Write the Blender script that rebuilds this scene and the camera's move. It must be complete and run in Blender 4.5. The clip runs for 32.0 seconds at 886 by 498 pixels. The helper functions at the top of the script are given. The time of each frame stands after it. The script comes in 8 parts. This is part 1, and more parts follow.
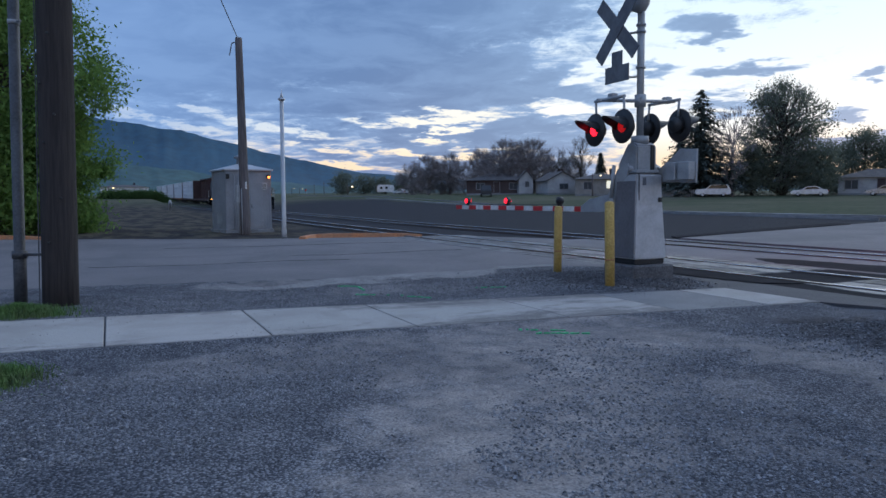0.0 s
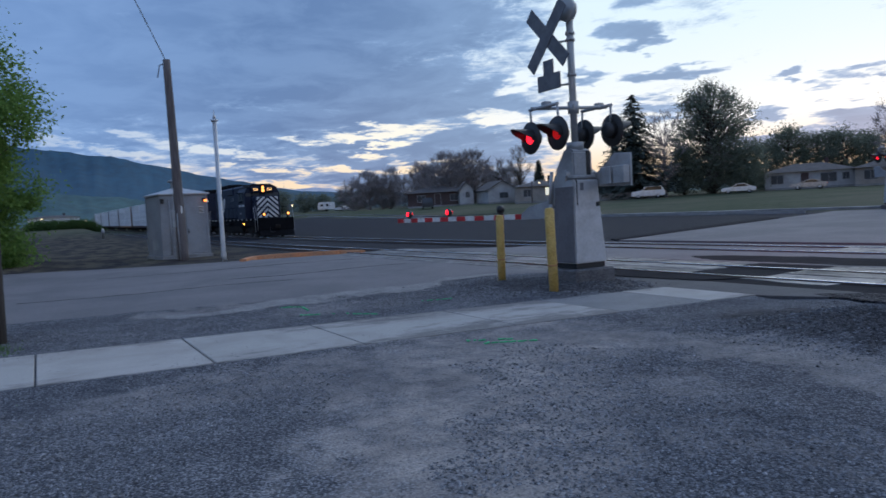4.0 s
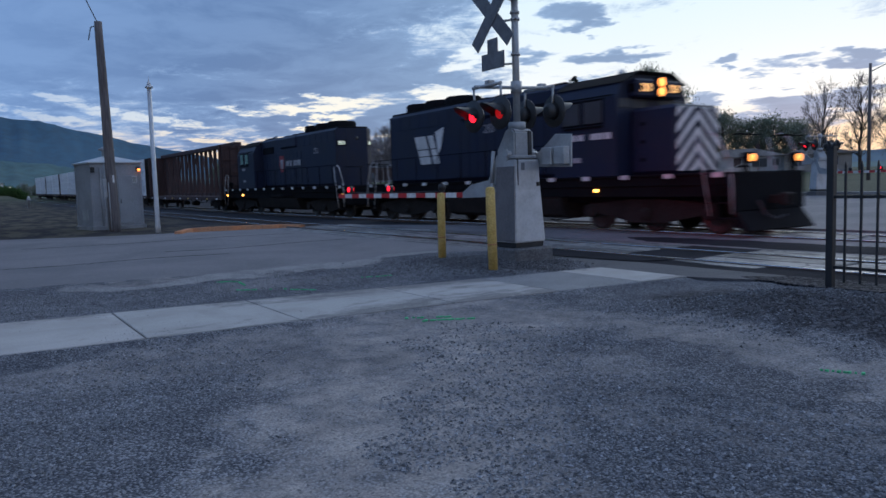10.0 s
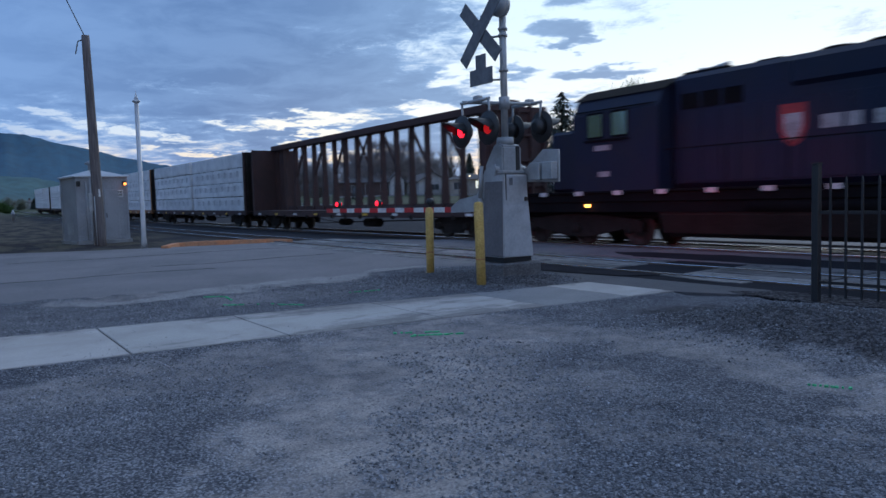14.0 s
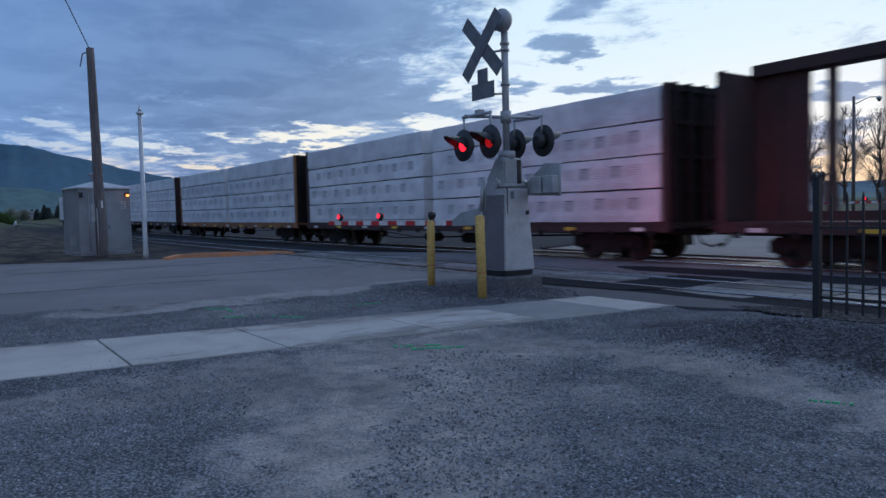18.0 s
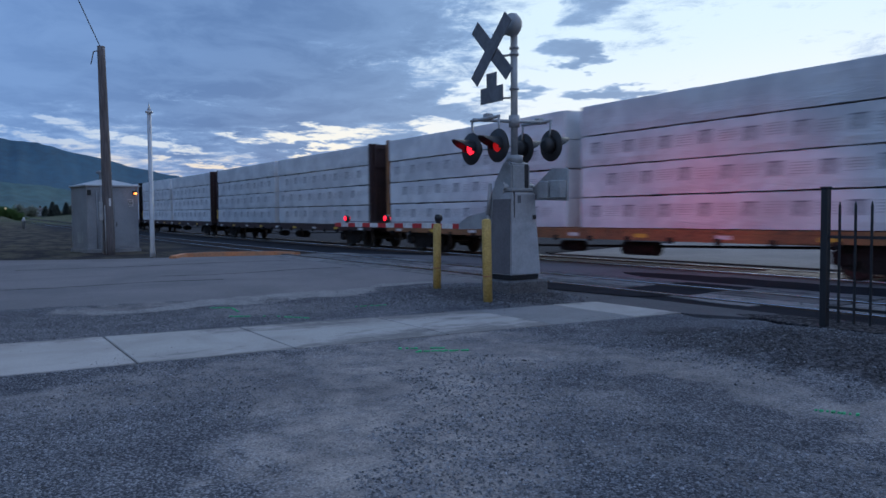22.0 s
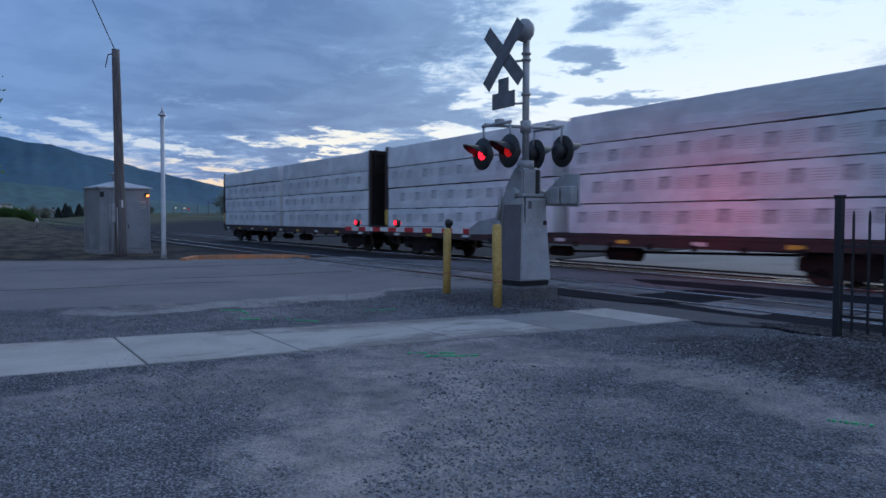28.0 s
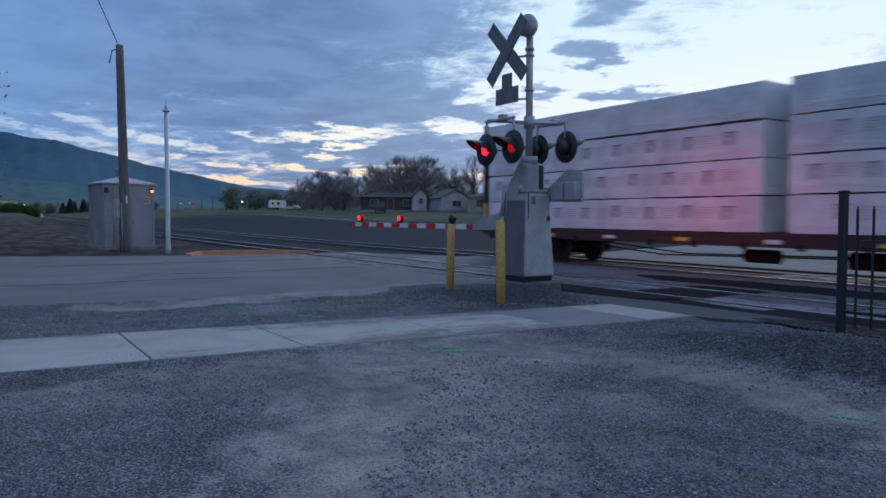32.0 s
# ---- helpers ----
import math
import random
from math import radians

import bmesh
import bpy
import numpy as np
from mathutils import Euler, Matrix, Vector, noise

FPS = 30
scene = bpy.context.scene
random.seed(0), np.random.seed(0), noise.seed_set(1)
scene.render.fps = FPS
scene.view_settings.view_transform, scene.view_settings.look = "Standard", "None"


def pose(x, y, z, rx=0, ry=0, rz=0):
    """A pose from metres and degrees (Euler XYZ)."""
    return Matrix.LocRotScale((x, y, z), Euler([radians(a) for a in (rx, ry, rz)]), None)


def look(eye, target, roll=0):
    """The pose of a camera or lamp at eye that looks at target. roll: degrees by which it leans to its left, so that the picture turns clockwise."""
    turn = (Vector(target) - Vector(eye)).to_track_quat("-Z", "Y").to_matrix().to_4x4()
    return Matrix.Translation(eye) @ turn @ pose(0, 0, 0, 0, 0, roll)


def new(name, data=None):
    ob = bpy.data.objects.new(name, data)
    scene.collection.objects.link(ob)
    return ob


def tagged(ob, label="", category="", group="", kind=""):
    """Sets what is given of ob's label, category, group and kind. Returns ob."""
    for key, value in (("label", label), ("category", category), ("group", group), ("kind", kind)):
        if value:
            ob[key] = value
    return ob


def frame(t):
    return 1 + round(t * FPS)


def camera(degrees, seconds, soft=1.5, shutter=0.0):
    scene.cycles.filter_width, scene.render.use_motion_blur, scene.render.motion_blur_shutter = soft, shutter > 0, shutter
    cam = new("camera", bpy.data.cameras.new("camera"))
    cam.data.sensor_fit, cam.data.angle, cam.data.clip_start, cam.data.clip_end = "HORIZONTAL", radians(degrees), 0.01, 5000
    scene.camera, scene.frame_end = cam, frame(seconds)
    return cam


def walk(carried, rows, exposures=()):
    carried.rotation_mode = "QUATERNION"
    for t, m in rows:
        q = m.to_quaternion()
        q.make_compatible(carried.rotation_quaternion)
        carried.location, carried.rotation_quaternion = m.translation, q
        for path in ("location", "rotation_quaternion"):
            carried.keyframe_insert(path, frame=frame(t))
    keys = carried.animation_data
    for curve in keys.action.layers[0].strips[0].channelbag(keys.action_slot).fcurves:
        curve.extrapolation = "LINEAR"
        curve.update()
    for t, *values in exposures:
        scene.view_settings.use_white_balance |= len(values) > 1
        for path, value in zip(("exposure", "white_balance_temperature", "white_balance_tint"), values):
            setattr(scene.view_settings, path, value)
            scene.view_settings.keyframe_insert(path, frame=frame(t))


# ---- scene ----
# ---- camera ----
TRACK_Y = 17.1          # centre of the main track
SIDING_Y = 11.8         # centre of the near track
SPEED = 7.99            # the train, m/s
SLOWED = 7.86           # after 25 s


def view(x, y, z, yaw, pitch, roll):
    """A camera pose: yaw to the right of +y, pitch upwards, roll to its left, degrees."""
    a, p = radians(yaw), radians(pitch)
    way = Vector((math.sin(a) * math.cos(p), math.cos(a) * math.cos(p), math.sin(p)))
    return look((x, y, z), Vector((x, y, z)) + way * 10, roll)


cam = camera(62.45, 32.0, soft=1.55, shutter=0.8)
walk(cam, [
    (0, view(0.049, -0.044, 1.499, -65.454, -3.854, -0.314)),
    (0.5, view(0.034, -0.048, 1.492, -65.165, -3.829, -0.135)),
    (1, view(0.028, -0.042, 1.491, -64.826, -3.614, -0.450)),
    (1.5, view(0.023, -0.038, 1.491, -64.546, -3.593, -0.757)),
    (2, view(0.022, -0.040, 1.490, -64.302, -3.552, -0.755)),
    (2.5, view(0.019, -0.036, 1.492, -64.168, -3.626, -0.852)),
    (3, view(0.021, -0.033, 1.487, -63.874, -3.554, -1.180)),
    (3.5, view(0.006, -0.015, 1.493, -62.690, -2.989, -2.764)),
    (5.5, view(0.005, 0.003, 1.518, -57.022, -3.675, -1.043)),
    (6, view(-0.000, -0.000, 1.500, -56.900, -3.527, -1.009)),
    (6.5, view(0.010, 0.002, 1.513, -56.936, -3.846, -1.080)),
    (7, view(0.001, 0.008, 1.507, -56.947, -4.367, -1.099)),
    (7.5, view(0.007, 0.013, 1.513, -56.935, -4.707, -1.308)),
    (8, view(0.008, 0.009, 1.514, -56.820, -4.714, -1.576)),
    (8.5, view(0.001, 0.013, 1.504, -56.735, -4.771, -1.707)),
    (9, view(0.007, 0.014, 1.509, -56.707, -4.915, -1.688)),
    (9.5, view(0.009, 0.011, 1.511, -56.629, -5.015, -1.669)),
    (10, view(0.009, 0.017, 1.515, -56.548, -5.009, -1.763)),
    (10.5, view(0.012, 0.017, 1.515, -56.495, -4.951, -1.814)),
    (11, view(0.012, 0.021, 1.513, -56.418, -4.877, -1.802)),
    (11.5, view(0.001, 0.014, 1.514, -56.177, -4.352, -1.731)),
    (12, view(0.002, 0.020, 1.515, -55.895, -3.732, -1.730)),
    (12.5, view(0.012, 0.022, 1.517, -55.718, -3.563, -1.731)),
    (13, view(0.002, 0.027, 1.517, -55.658, -3.636, -1.760)),
    (13.5, view(0.002, 0.017, 1.513, -55.587, -3.742, -1.736)),
    (14, view(-0.003, 0.016, 1.516, -55.561, -3.887, -1.649)),
    (14.5, view(0.006, 0.021, 1.510, -55.529, -3.986, -1.551)),
    (16.5, view(-0.001, 0.015, 1.516, -55.575, -3.139, -1.307)),
    (17, view(-0.001, 0.010, 1.512, -55.657, -3.020, -1.260)),
    (17.5, view(0.007, 0.015, 1.515, -55.678, -3.006, -1.245)),
    (18, view(0.008, 0.018, 1.518, -55.656, -2.863, -1.351)),
    (18.5, view(-0.002, 0.017, 1.514, -55.612, -2.835, -1.310)),
    (19, view(0.001, 0.014, 1.517, -55.605, -2.956, -1.173)),
    (19.5, view(-0.002, 0.012, 1.516, -55.584, -3.004, -1.058)),
    (20, view(0.004, 0.018, 1.513, -55.596, -2.826, -0.969)),
    (20.5, view(0.004, 0.005, 1.516, -55.882, -2.454, -0.802)),
    (21, view(-0.008, 0.007, 1.515, -56.057, -2.249, -0.764)),
    (21.5, view(0.001, 0.012, 1.518, -55.984, -2.380, -0.742)),
    (22, view(0.006, 0.006, 1.517, -56.093, -2.610, -0.416)),
    (22.5, view(0.009, 0.005, 1.520, -56.393, -2.378, -0.096)),
    (23, view(0.003, 0.004, 1.518, -56.470, -2.153, 0.102)),
    (23.5, view(0.009, 0.001, 1.521, -56.451, -2.365, -0.006)),
    (24, view(0.003, 0.003, 1.513, -56.537, -2.390, 0.070)),
    (24.5, view(0.003, 0.001, 1.518, -56.580, -2.319, 0.116)),
    (25, view(-0.001, 0.008, 1.516, -56.641, -2.496, 0.328)),
    (25.5, view(0.006, -0.003, 1.520, -56.681, -2.700, 0.383)),
    (27.5, view(0.008, 0.003, 1.515, -56.902, -2.074, 0.023)),
    (28, view(-0.007, 0.007, 1.511, -56.858, -2.204, 0.152)),
    (28.5, view(0.003, -0.003, 1.514, -56.813, -2.468, 0.189)),
    (29, view(0.011, 0.004, 1.521, -56.908, -2.519, 0.097)),
    (29.5, view(0.001, 0.004, 1.511, -56.974, -2.304, -0.007)),
    (30, view(0.005, 0.004, 1.518, -57.048, -2.288, -0.148)),
    (30.5, view(0.003, -0.003, 1.514, -57.088, -2.312, -0.201)),
    (31, view(-0.004, 0.007, 1.518, -57.103, -2.566, -0.172)),
    (31.5, view(0.008, -0.004, 1.520, -57.036, -2.774, 0.010)),
    (32, view(0.010, 0.001, 1.520, -57.150, -2.577, 0.118)),
], exposures=[(0, 0.33, 6450, 10), (3, 0.34, 6450, 10), (5.5, 0.07, 6500, 10), (8, 0.07, 6500, 10), (10, 0.23, 6450, 10), (12, 0.47, 6250, 9), (13, 0.33, 6220, 9), (14, 0.34, 6200, 9), (16.5, 0.13, 6300, 9), (20, 0.19, 6200, 10), (32, 0.19, 6250, 10)])

# ---- world and light ----
class Nodes:
    """Short hand for a node tree."""

    def __init__(self, tree):
        self.tree = tree
        tree.nodes.clear()

    def add(self, kind):
        return self.tree.nodes.new(kind)

    def link(self, a, b):
        self.tree.links.new(a, b)

    def put(self, socket, value):
        if isinstance(value, bpy.types.NodeSocket):
            self.link(value, socket)
        else:
            socket.default_value = value

    def math(self, op, a, b=0.0, c=0.0):
        n = self.add("ShaderNodeMath")
        n.operation = op
        self.put(n.inputs[0], a), self.put(n.inputs[1], b), self.put(n.inputs[2], c)
        return n.outputs[0]

    def vec(self, op, a, b=(0, 0, 0)):
        n = self.add("ShaderNodeVectorMath")
        n.operation = op
        self.put(n.inputs[0], a), self.put(n.inputs[1], b)
        return n.outputs["Value"] if op in ("DOT_PRODUCT", "LENGTH") else n.outputs["Vector"]

    def noise(self, vector, scale, detail=4.0, rough=0.55, distort=0.0):
        n = self.add("ShaderNodeTexNoise")
        self.put(n.inputs["Vector"], vector)
        n.inputs["Scale"].default_value, n.inputs["Detail"].default_value = scale, detail
        n.inputs["Roughness"].default_value, n.inputs["Distortion"].default_value = rough, distort
        return n.outputs["Fac"]

    def ramp(self, fac, a, b, lo=0.0, hi=1.0):
        n = self.add("ShaderNodeMapRange")
        n.interpolation_type = "SMOOTHSTEP"
        self.put(n.inputs["Value"], fac)
        n.inputs["From Min"].default_value, n.inputs["From Max"].default_value = a, b
        n.inputs["To Min"].default_value, n.inputs["To Max"].default_value = lo, hi
        return n.outputs["Result"]

    def mix(self, fac, a, b, blend="MIX"):
        n = self.add("ShaderNodeMix")
        n.data_type, n.blend_type = "RGBA", blend
        self.put(n.inputs[0], fac)
        for socket, value in ((n.inputs[6], a), (n.inputs[7], b)):
            self.put(socket, value if isinstance(value, bpy.types.NodeSocket) else (*value, 1.0))
        return n.outputs[2]


    def blob(self, u, v, cu, cv, ru, rv):
        """1 at (cu, cv), falling to 0 at the rim of an ellipse."""
        a = self.math("MULTIPLY", self.math("SUBTRACT", u, cu), 1 / ru)
        b = self.math("MULTIPLY", self.math("SUBTRACT", v, cv), 1 / rv)
        return self.ramp(self.math("MULTIPLY_ADD", a, a, self.math("MULTIPLY", b, b)), 0.0, 1.5, 1.0, 0.0)


GLOW_YAW = -28.0        # where the sun has just gone down


# single clouds (+) and rifts (-): yaw, height, half width, half height, weight
CLOUDS = [(-46.4, 12.2, 2.4, 0.95, 0.30), (-44.6, 11.4, 1.6, 0.35, 0.22), (-43.0, 9.1, 4.2, 0.7, 0.30), (-49.4, 9.6, 1.8, 0.6, 0.25), (-34.8, 8.2, 1.2, 0.5, 0.32), (-33.6, 7.3, 1.6, 0.3, 0.28), (-30.8, 7.8, 1.6, 0.5, 0.28),
          (-27.4, 7.6, 1.8, 0.5, 0.3), (-30.1, 4.9, 5.0, 0.8, 0.40), (-37.1, 5.7, 1.8, 0.6, 0.28), (-44.8, 15.2, 2.6, 0.9, 0.17), (-34.4, 3.6, 8.0, 0.9, 0.36), (-60.0, 5.0, 4.0, 1.4, 0.22),
          (-67.0, 5.0, 4.5, 0.4, 0.22), (-44.0, 6.6, 4.5, 0.9, 0.2)]
CLOUDS += [(-63.5, 6.2, 3.4, 0.7, -0.22), (-56.0, 6.9, 3.2, 0.6, -0.25), (-61.4, 3.4, 4.6, 0.40, -0.26), (-59.2, 4.9, 2.6, 0.4, -0.20), (-55.0, 9.2, 1.4, 0.6, -0.16), (-57.5, 12.0, 3.0, 0.9, -0.10)]
# long rifts over the ridge that slope down to the north: yaw, height, half width, half height
RIFTS = [(-87.6, 6.1, 3.0, 0.42), (-84.0, 5.3, 2.6, 0.34), (-83.8, 6.7, 1.7, 0.30), (-79.9, 5.75, 3.4, 0.44), (-76.2, 5.15, 2.6, 0.42), (-74.4, 3.95, 3.6, 0.26), (-73.4, 2.75, 2.6, 0.34), (-71.0, 5.95, 2.4, 0.36),
         (-66.4, 5.75, 3.2, 0.66), (-67.0, 4.65, 1.7, 0.5), (-67.4, 3.4, 4.4, 0.26), (-65.6, 7.0, 1.7, 0.32)]


def make_world():
    world = bpy.data.worlds.new("dusk_sky")
    world.use_nodes = True
    scene.world = world
    n = Nodes(world.node_tree)
    way = n.add("ShaderNodeTexCoord").outputs["Generated"]
    sky = n.add("ShaderNodeTexSky")
    sky.sky_type, sky.sun_disc = "NISHITA", False
    sky.sun_elevation, sky.sun_rotation = radians(2.0), radians(GLOW_YAW)
    sky.air_density, sky.dust_density, sky.ozone_density = 1.2, 1.5, 3.0
    part_xyz = n.add("ShaderNodeSeparateXYZ")
    n.link(way, part_xyz.inputs[0])
    up = part_xyz.outputs[2]
    a = radians(GLOW_YAW)
    side = n.vec("DOT_PRODUCT", way, (math.sin(a), math.cos(a), 0.0))      # 1 towards the glow
    # clear sky: pale over the glow, blue away from it, warm along the horizon
    east = n.ramp(side, 0.35, 0.98)
    clear = n.mix(east, (0.30, 0.44, 0.74), (0.65, 0.79, 0.88))
    low = n.ramp(up, 0.06, 0.26, 1.0, 0.0)
    yaw = n.math("MULTIPLY", n.math("ARCTAN2", part_xyz.outputs[0], part_xyz.outputs[1]), 180 / math.pi)
    rift = n.mix(n.ramp(yaw, -88.0, -77.0), (0.36, 0.45, 0.60), (0.60, 0.65, 0.70))
    rift = n.mix(n.ramp(yaw, -77.0, -67.0), rift, (0.90, 0.83, 0.70))
    rift = n.mix(n.ramp(yaw, -62.0, -52.0), rift, n.mix(east, (0.70, 0.68, 0.66), (0.84, 0.84, 0.83)))
    warm = n.mix(n.ramp(up, 0.035, 0.10), (0.88, 0.66, 0.44), rift)
    clear = n.mix(n.math("MULTIPLY", low, 0.95), clear, warm)
    # broken cloud deck, seen in perspective
    flat = n.math("ADD", n.math("MAXIMUM", up, 0.0), 0.10)
    over = n.add("ShaderNodeCombineXYZ")
    n.link(n.math("DIVIDE", part_xyz.outputs[0], flat), over.inputs[0])
    n.link(n.math("DIVIDE", part_xyz.outputs[1], flat), over.inputs[1])
    deck = n.vec("ADD", n.vec("MULTIPLY", over.outputs[0], (1.0, 1.0, 1.0)), (3.7, 1.9, 0.0))
    broad = n.noise(deck, 0.55, 2.0, 0.5, 0.3)
    fine = n.noise(deck, 1.9, 6.0, 0.62, 0.5)
    cover = n.math("ADD", n.math("ADD", n.math("MULTIPLY", broad, 0.50), n.math("MULTIPLY", fine, 0.55)), n.math("MULTIPLY_ADD", n.noise(deck, 5.2, 8.0, 0.74, 0.6), 0.44, -0.240))
    # wisps drawn out sideways, finer than the deck
    wisp = n.noise(n.vec("MULTIPLY", way, (16.0, 16.0, 90.0)), 1.0, 7.0, 0.70, 0.6)
    cover = n.math("MULTIPLY_ADD", n.math("SUBTRACT", wisp, 0.5), 0.24, cover)
    # the deck ends where the glow begins; single clouds and rifts by yaw and height in degrees
    warp = n.noise(deck, 2.4, 4.0, 0.6)
    warp_up = n.noise(n.vec("ADD", deck, (9.0, 4.0, 2.0)), 3.0, 4.0, 0.6)
    rise = n.math("MULTIPLY", n.math("ARCSINE", up), 180 / math.pi)
    along_yaw = n.math("MULTIPLY_ADD", n.math("SUBTRACT", warp, 0.5), 5.0, yaw)
    slanted = n.math("MULTIPLY_ADD", yaw, 0.15, n.math("MULTIPLY_ADD", n.math("SUBTRACT", warp_up, 0.5), 1.5, rise))
    yaw = n.math("ADD", yaw, n.math("MULTIPLY", n.math("SUBTRACT", warp, 0.5), 9.0))
    rise = n.math("ADD", rise, n.math("MULTIPLY", n.math("SUBTRACT", warp_up, 0.5), 3.6))
    bias = n.math("ADD", n.ramp(yaw, -57.0, -48.0, 0.13, -0.16), n.ramp(rise, 4.0, 8.5, -0.02, 0.03))
    bias = n.math("MULTIPLY_ADD", n.ramp(yaw, -64.0, -54.0, 1.0, 0.0), n.ramp(rise, 7.5, 10.5, 0.0, 0.10), bias)
    for cu, cv, ru, rv, amp in CLOUDS:
        bias = n.math("MULTIPLY_ADD", n.blob(yaw, rise, cu, cv, ru, rv), amp, bias)
    open_sky = 0.0
    for cu, cv, ru, rv in RIFTS:
        open_sky = n.math("MAXIMUM", n.blob(along_yaw, slanted, cu, cv + 0.15 * cu, ru, rv), open_sky)
    flock = n.noise(n.vec("MULTIPLY", way, (30.0, 30.0, 120.0)), 1.0, 6.0, 0.66, 0.8)
    bias = n.math("MULTIPLY_ADD", n.math("MULTIPLY", open_sky, n.ramp(flock, 0.36, 0.60, 0.25, 1.0)), -0.29, bias)
    cover = n.math("ADD", cover, bias)
    mask = n.ramp(cover, 0.41, 0.60)
    tone = n.noise(deck, 2.6, 6.0, 0.6, 0.4)
    thick = n.math("ADD", n.ramp(cover, 0.50, 0.68, 0.0, 0.7), n.ramp(tone, 0.35, 0.68, -0.05, 0.36))
    cloud = n.mix(thick, (0.205, 0.335, 0.58), (0.080, 0.160, 0.345))
    cloud = n.mix(n.math("MULTIPLY", n.ramp(yaw, -92.0, -70.0, 1.0, 0.0), 0.45), cloud, (0.20, 0.345, 0.64))
    cloud = n.mix(n.math("MULTIPLY", n.ramp(side, 0.7, 1.0), 0.30), cloud, (0.38, 0.54, 0.70))
    both = n.mix(n.math("MULTIPLY", mask, 0.93), clear, cloud)
    # below the horizon
    both = n.mix(n.ramp(up, -0.06, 0.0, 1.0, 0.0), both, (0.16, 0.19, 0.24))
    back = n.add("ShaderNodeBackground")
    n.link(n.mix(1.0, both, n.vec("MULTIPLY", sky.outputs[0], (0.012, 0.012, 0.012)), "ADD"), back.inputs[0])
    back.inputs[1].default_value = 1.0
    n.link(back.outputs[0], n.add("ShaderNodeOutputWorld").inputs[0])


make_world()

dusk = bpy.data.lights.new("dusk_glow", "SUN")
dusk.energy, dusk.angle, dusk.color = 0.45, radians(50), (0.92, 0.96, 1.0)
_a = radians(GLOW_YAW)
new("dusk_glow", dusk).matrix_world = look((math.sin(_a) * 50, math.cos(_a) * 50, 34), (0, 0, 0))
scene.view_settings.exposure = 0.0


def beam(name, at, to, power, spread_deg):
    """The beam of one red crossing light."""
    lamp = bpy.data.lights.new(name, "SPOT")
    lamp.energy, lamp.color = power, (1.0, 0.03, 0.10)
    lamp.spot_size, lamp.spot_blend, lamp.shadow_soft_size = radians(spread_deg), 1.0, 0.10
    new(name, lamp).matrix_world = look(at, to)


# the pair that faces the tracks, and the two gate lights
beam("signal_beam", (-11.12, 9.72, 2.82), (-13.0, 16.0, 1.2), 180, 64)
beam("signal_beam", (-10.32, 9.72, 2.82), (-10.4, 16.0, 1.2), 180, 64)
beam("gate_beam", (-17.77, 8.93, 1.47), (-18.2, 16.0, 1.6), 45, 110)
beam("gate_beam", (-15.60, 8.93, 1.47), (-15.8, 16.0, 1.6), 45, 110)

# ---- materials ----
def material(name, color, rough=0.8, metal=0.0, vary=0.25, grain=40.0, blotch=1.5, bump=0.0, tint=None, emit=0.0, random_tone=0.0,
             coat=0.0, island=False, stretch=1.0, spec=0.5):
    """A surface with variation at two scales: fine grain and broad blotches, in metres."""
    m = bpy.data.materials.new(name)
    m.use_nodes = True
    n = Nodes(m.node_tree)
    out, shade = n.add("ShaderNodeOutputMaterial"), n.add("ShaderNodeBsdfPrincipled")
    n.link(shade.outputs[0], out.inputs[0])
    at = n.add("ShaderNodeTexCoord").outputs["Object"]
    if stretch != 1.0:
        at = n.vec("MULTIPLY", at, (1.0, 1.0, stretch))
    fine, broad = n.noise(at, grain, 5.0, 0.6), n.noise(at, blotch, 5.0, 0.6, 0.4)
    second = tint or tuple(c * (1 - vary) * 0.8 for c in color)
    col = n.mix(n.ramp(broad, 0.36, 0.66), color, second)
    col = n.mix(vary, col, n.mix(n.ramp(fine, 0.3, 0.7), (0, 0, 0), tuple(min(1, c * 2) for c in color)), "MIX")
    if random_tone:
        rnd = n.add("ShaderNodeNewGeometry").outputs["Random Per Island"] if island else n.add("ShaderNodeObjectInfo").outputs["Random"]
        col = n.mix(1.0, col, n.mix(rnd, (1 - random_tone,) * 3, (1 + random_tone * 0.6,) * 3), "MULTIPLY")
    n.link(col, shade.inputs["Base Color"])
    n.link(n.ramp(fine, 0.2, 0.8, max(0.02, rough - 0.12), min(1, rough + 0.1)), shade.inputs["Roughness"])
    shade.inputs["Metallic"].default_value, shade.inputs["Specular IOR Level"].default_value = metal, spec
    if coat:
        shade.inputs["Coat Weight"].default_value = coat
    if bump:
        b = n.add("ShaderNodeBump")
        b.inputs["Strength"].default_value, b.inputs["Distance"].default_value = 0.8, bump
        n.link(n.math("ADD", fine, n.math("MULTIPLY", broad, 0.6)), b.inputs["Height"])
        n.link(b.outputs[0], shade.inputs["Normal"])
    if emit:
        shade.inputs["Emission Color"].default_value = (*color, 1)
        shade.inputs["Emission Strength"].default_value = emit
    return m


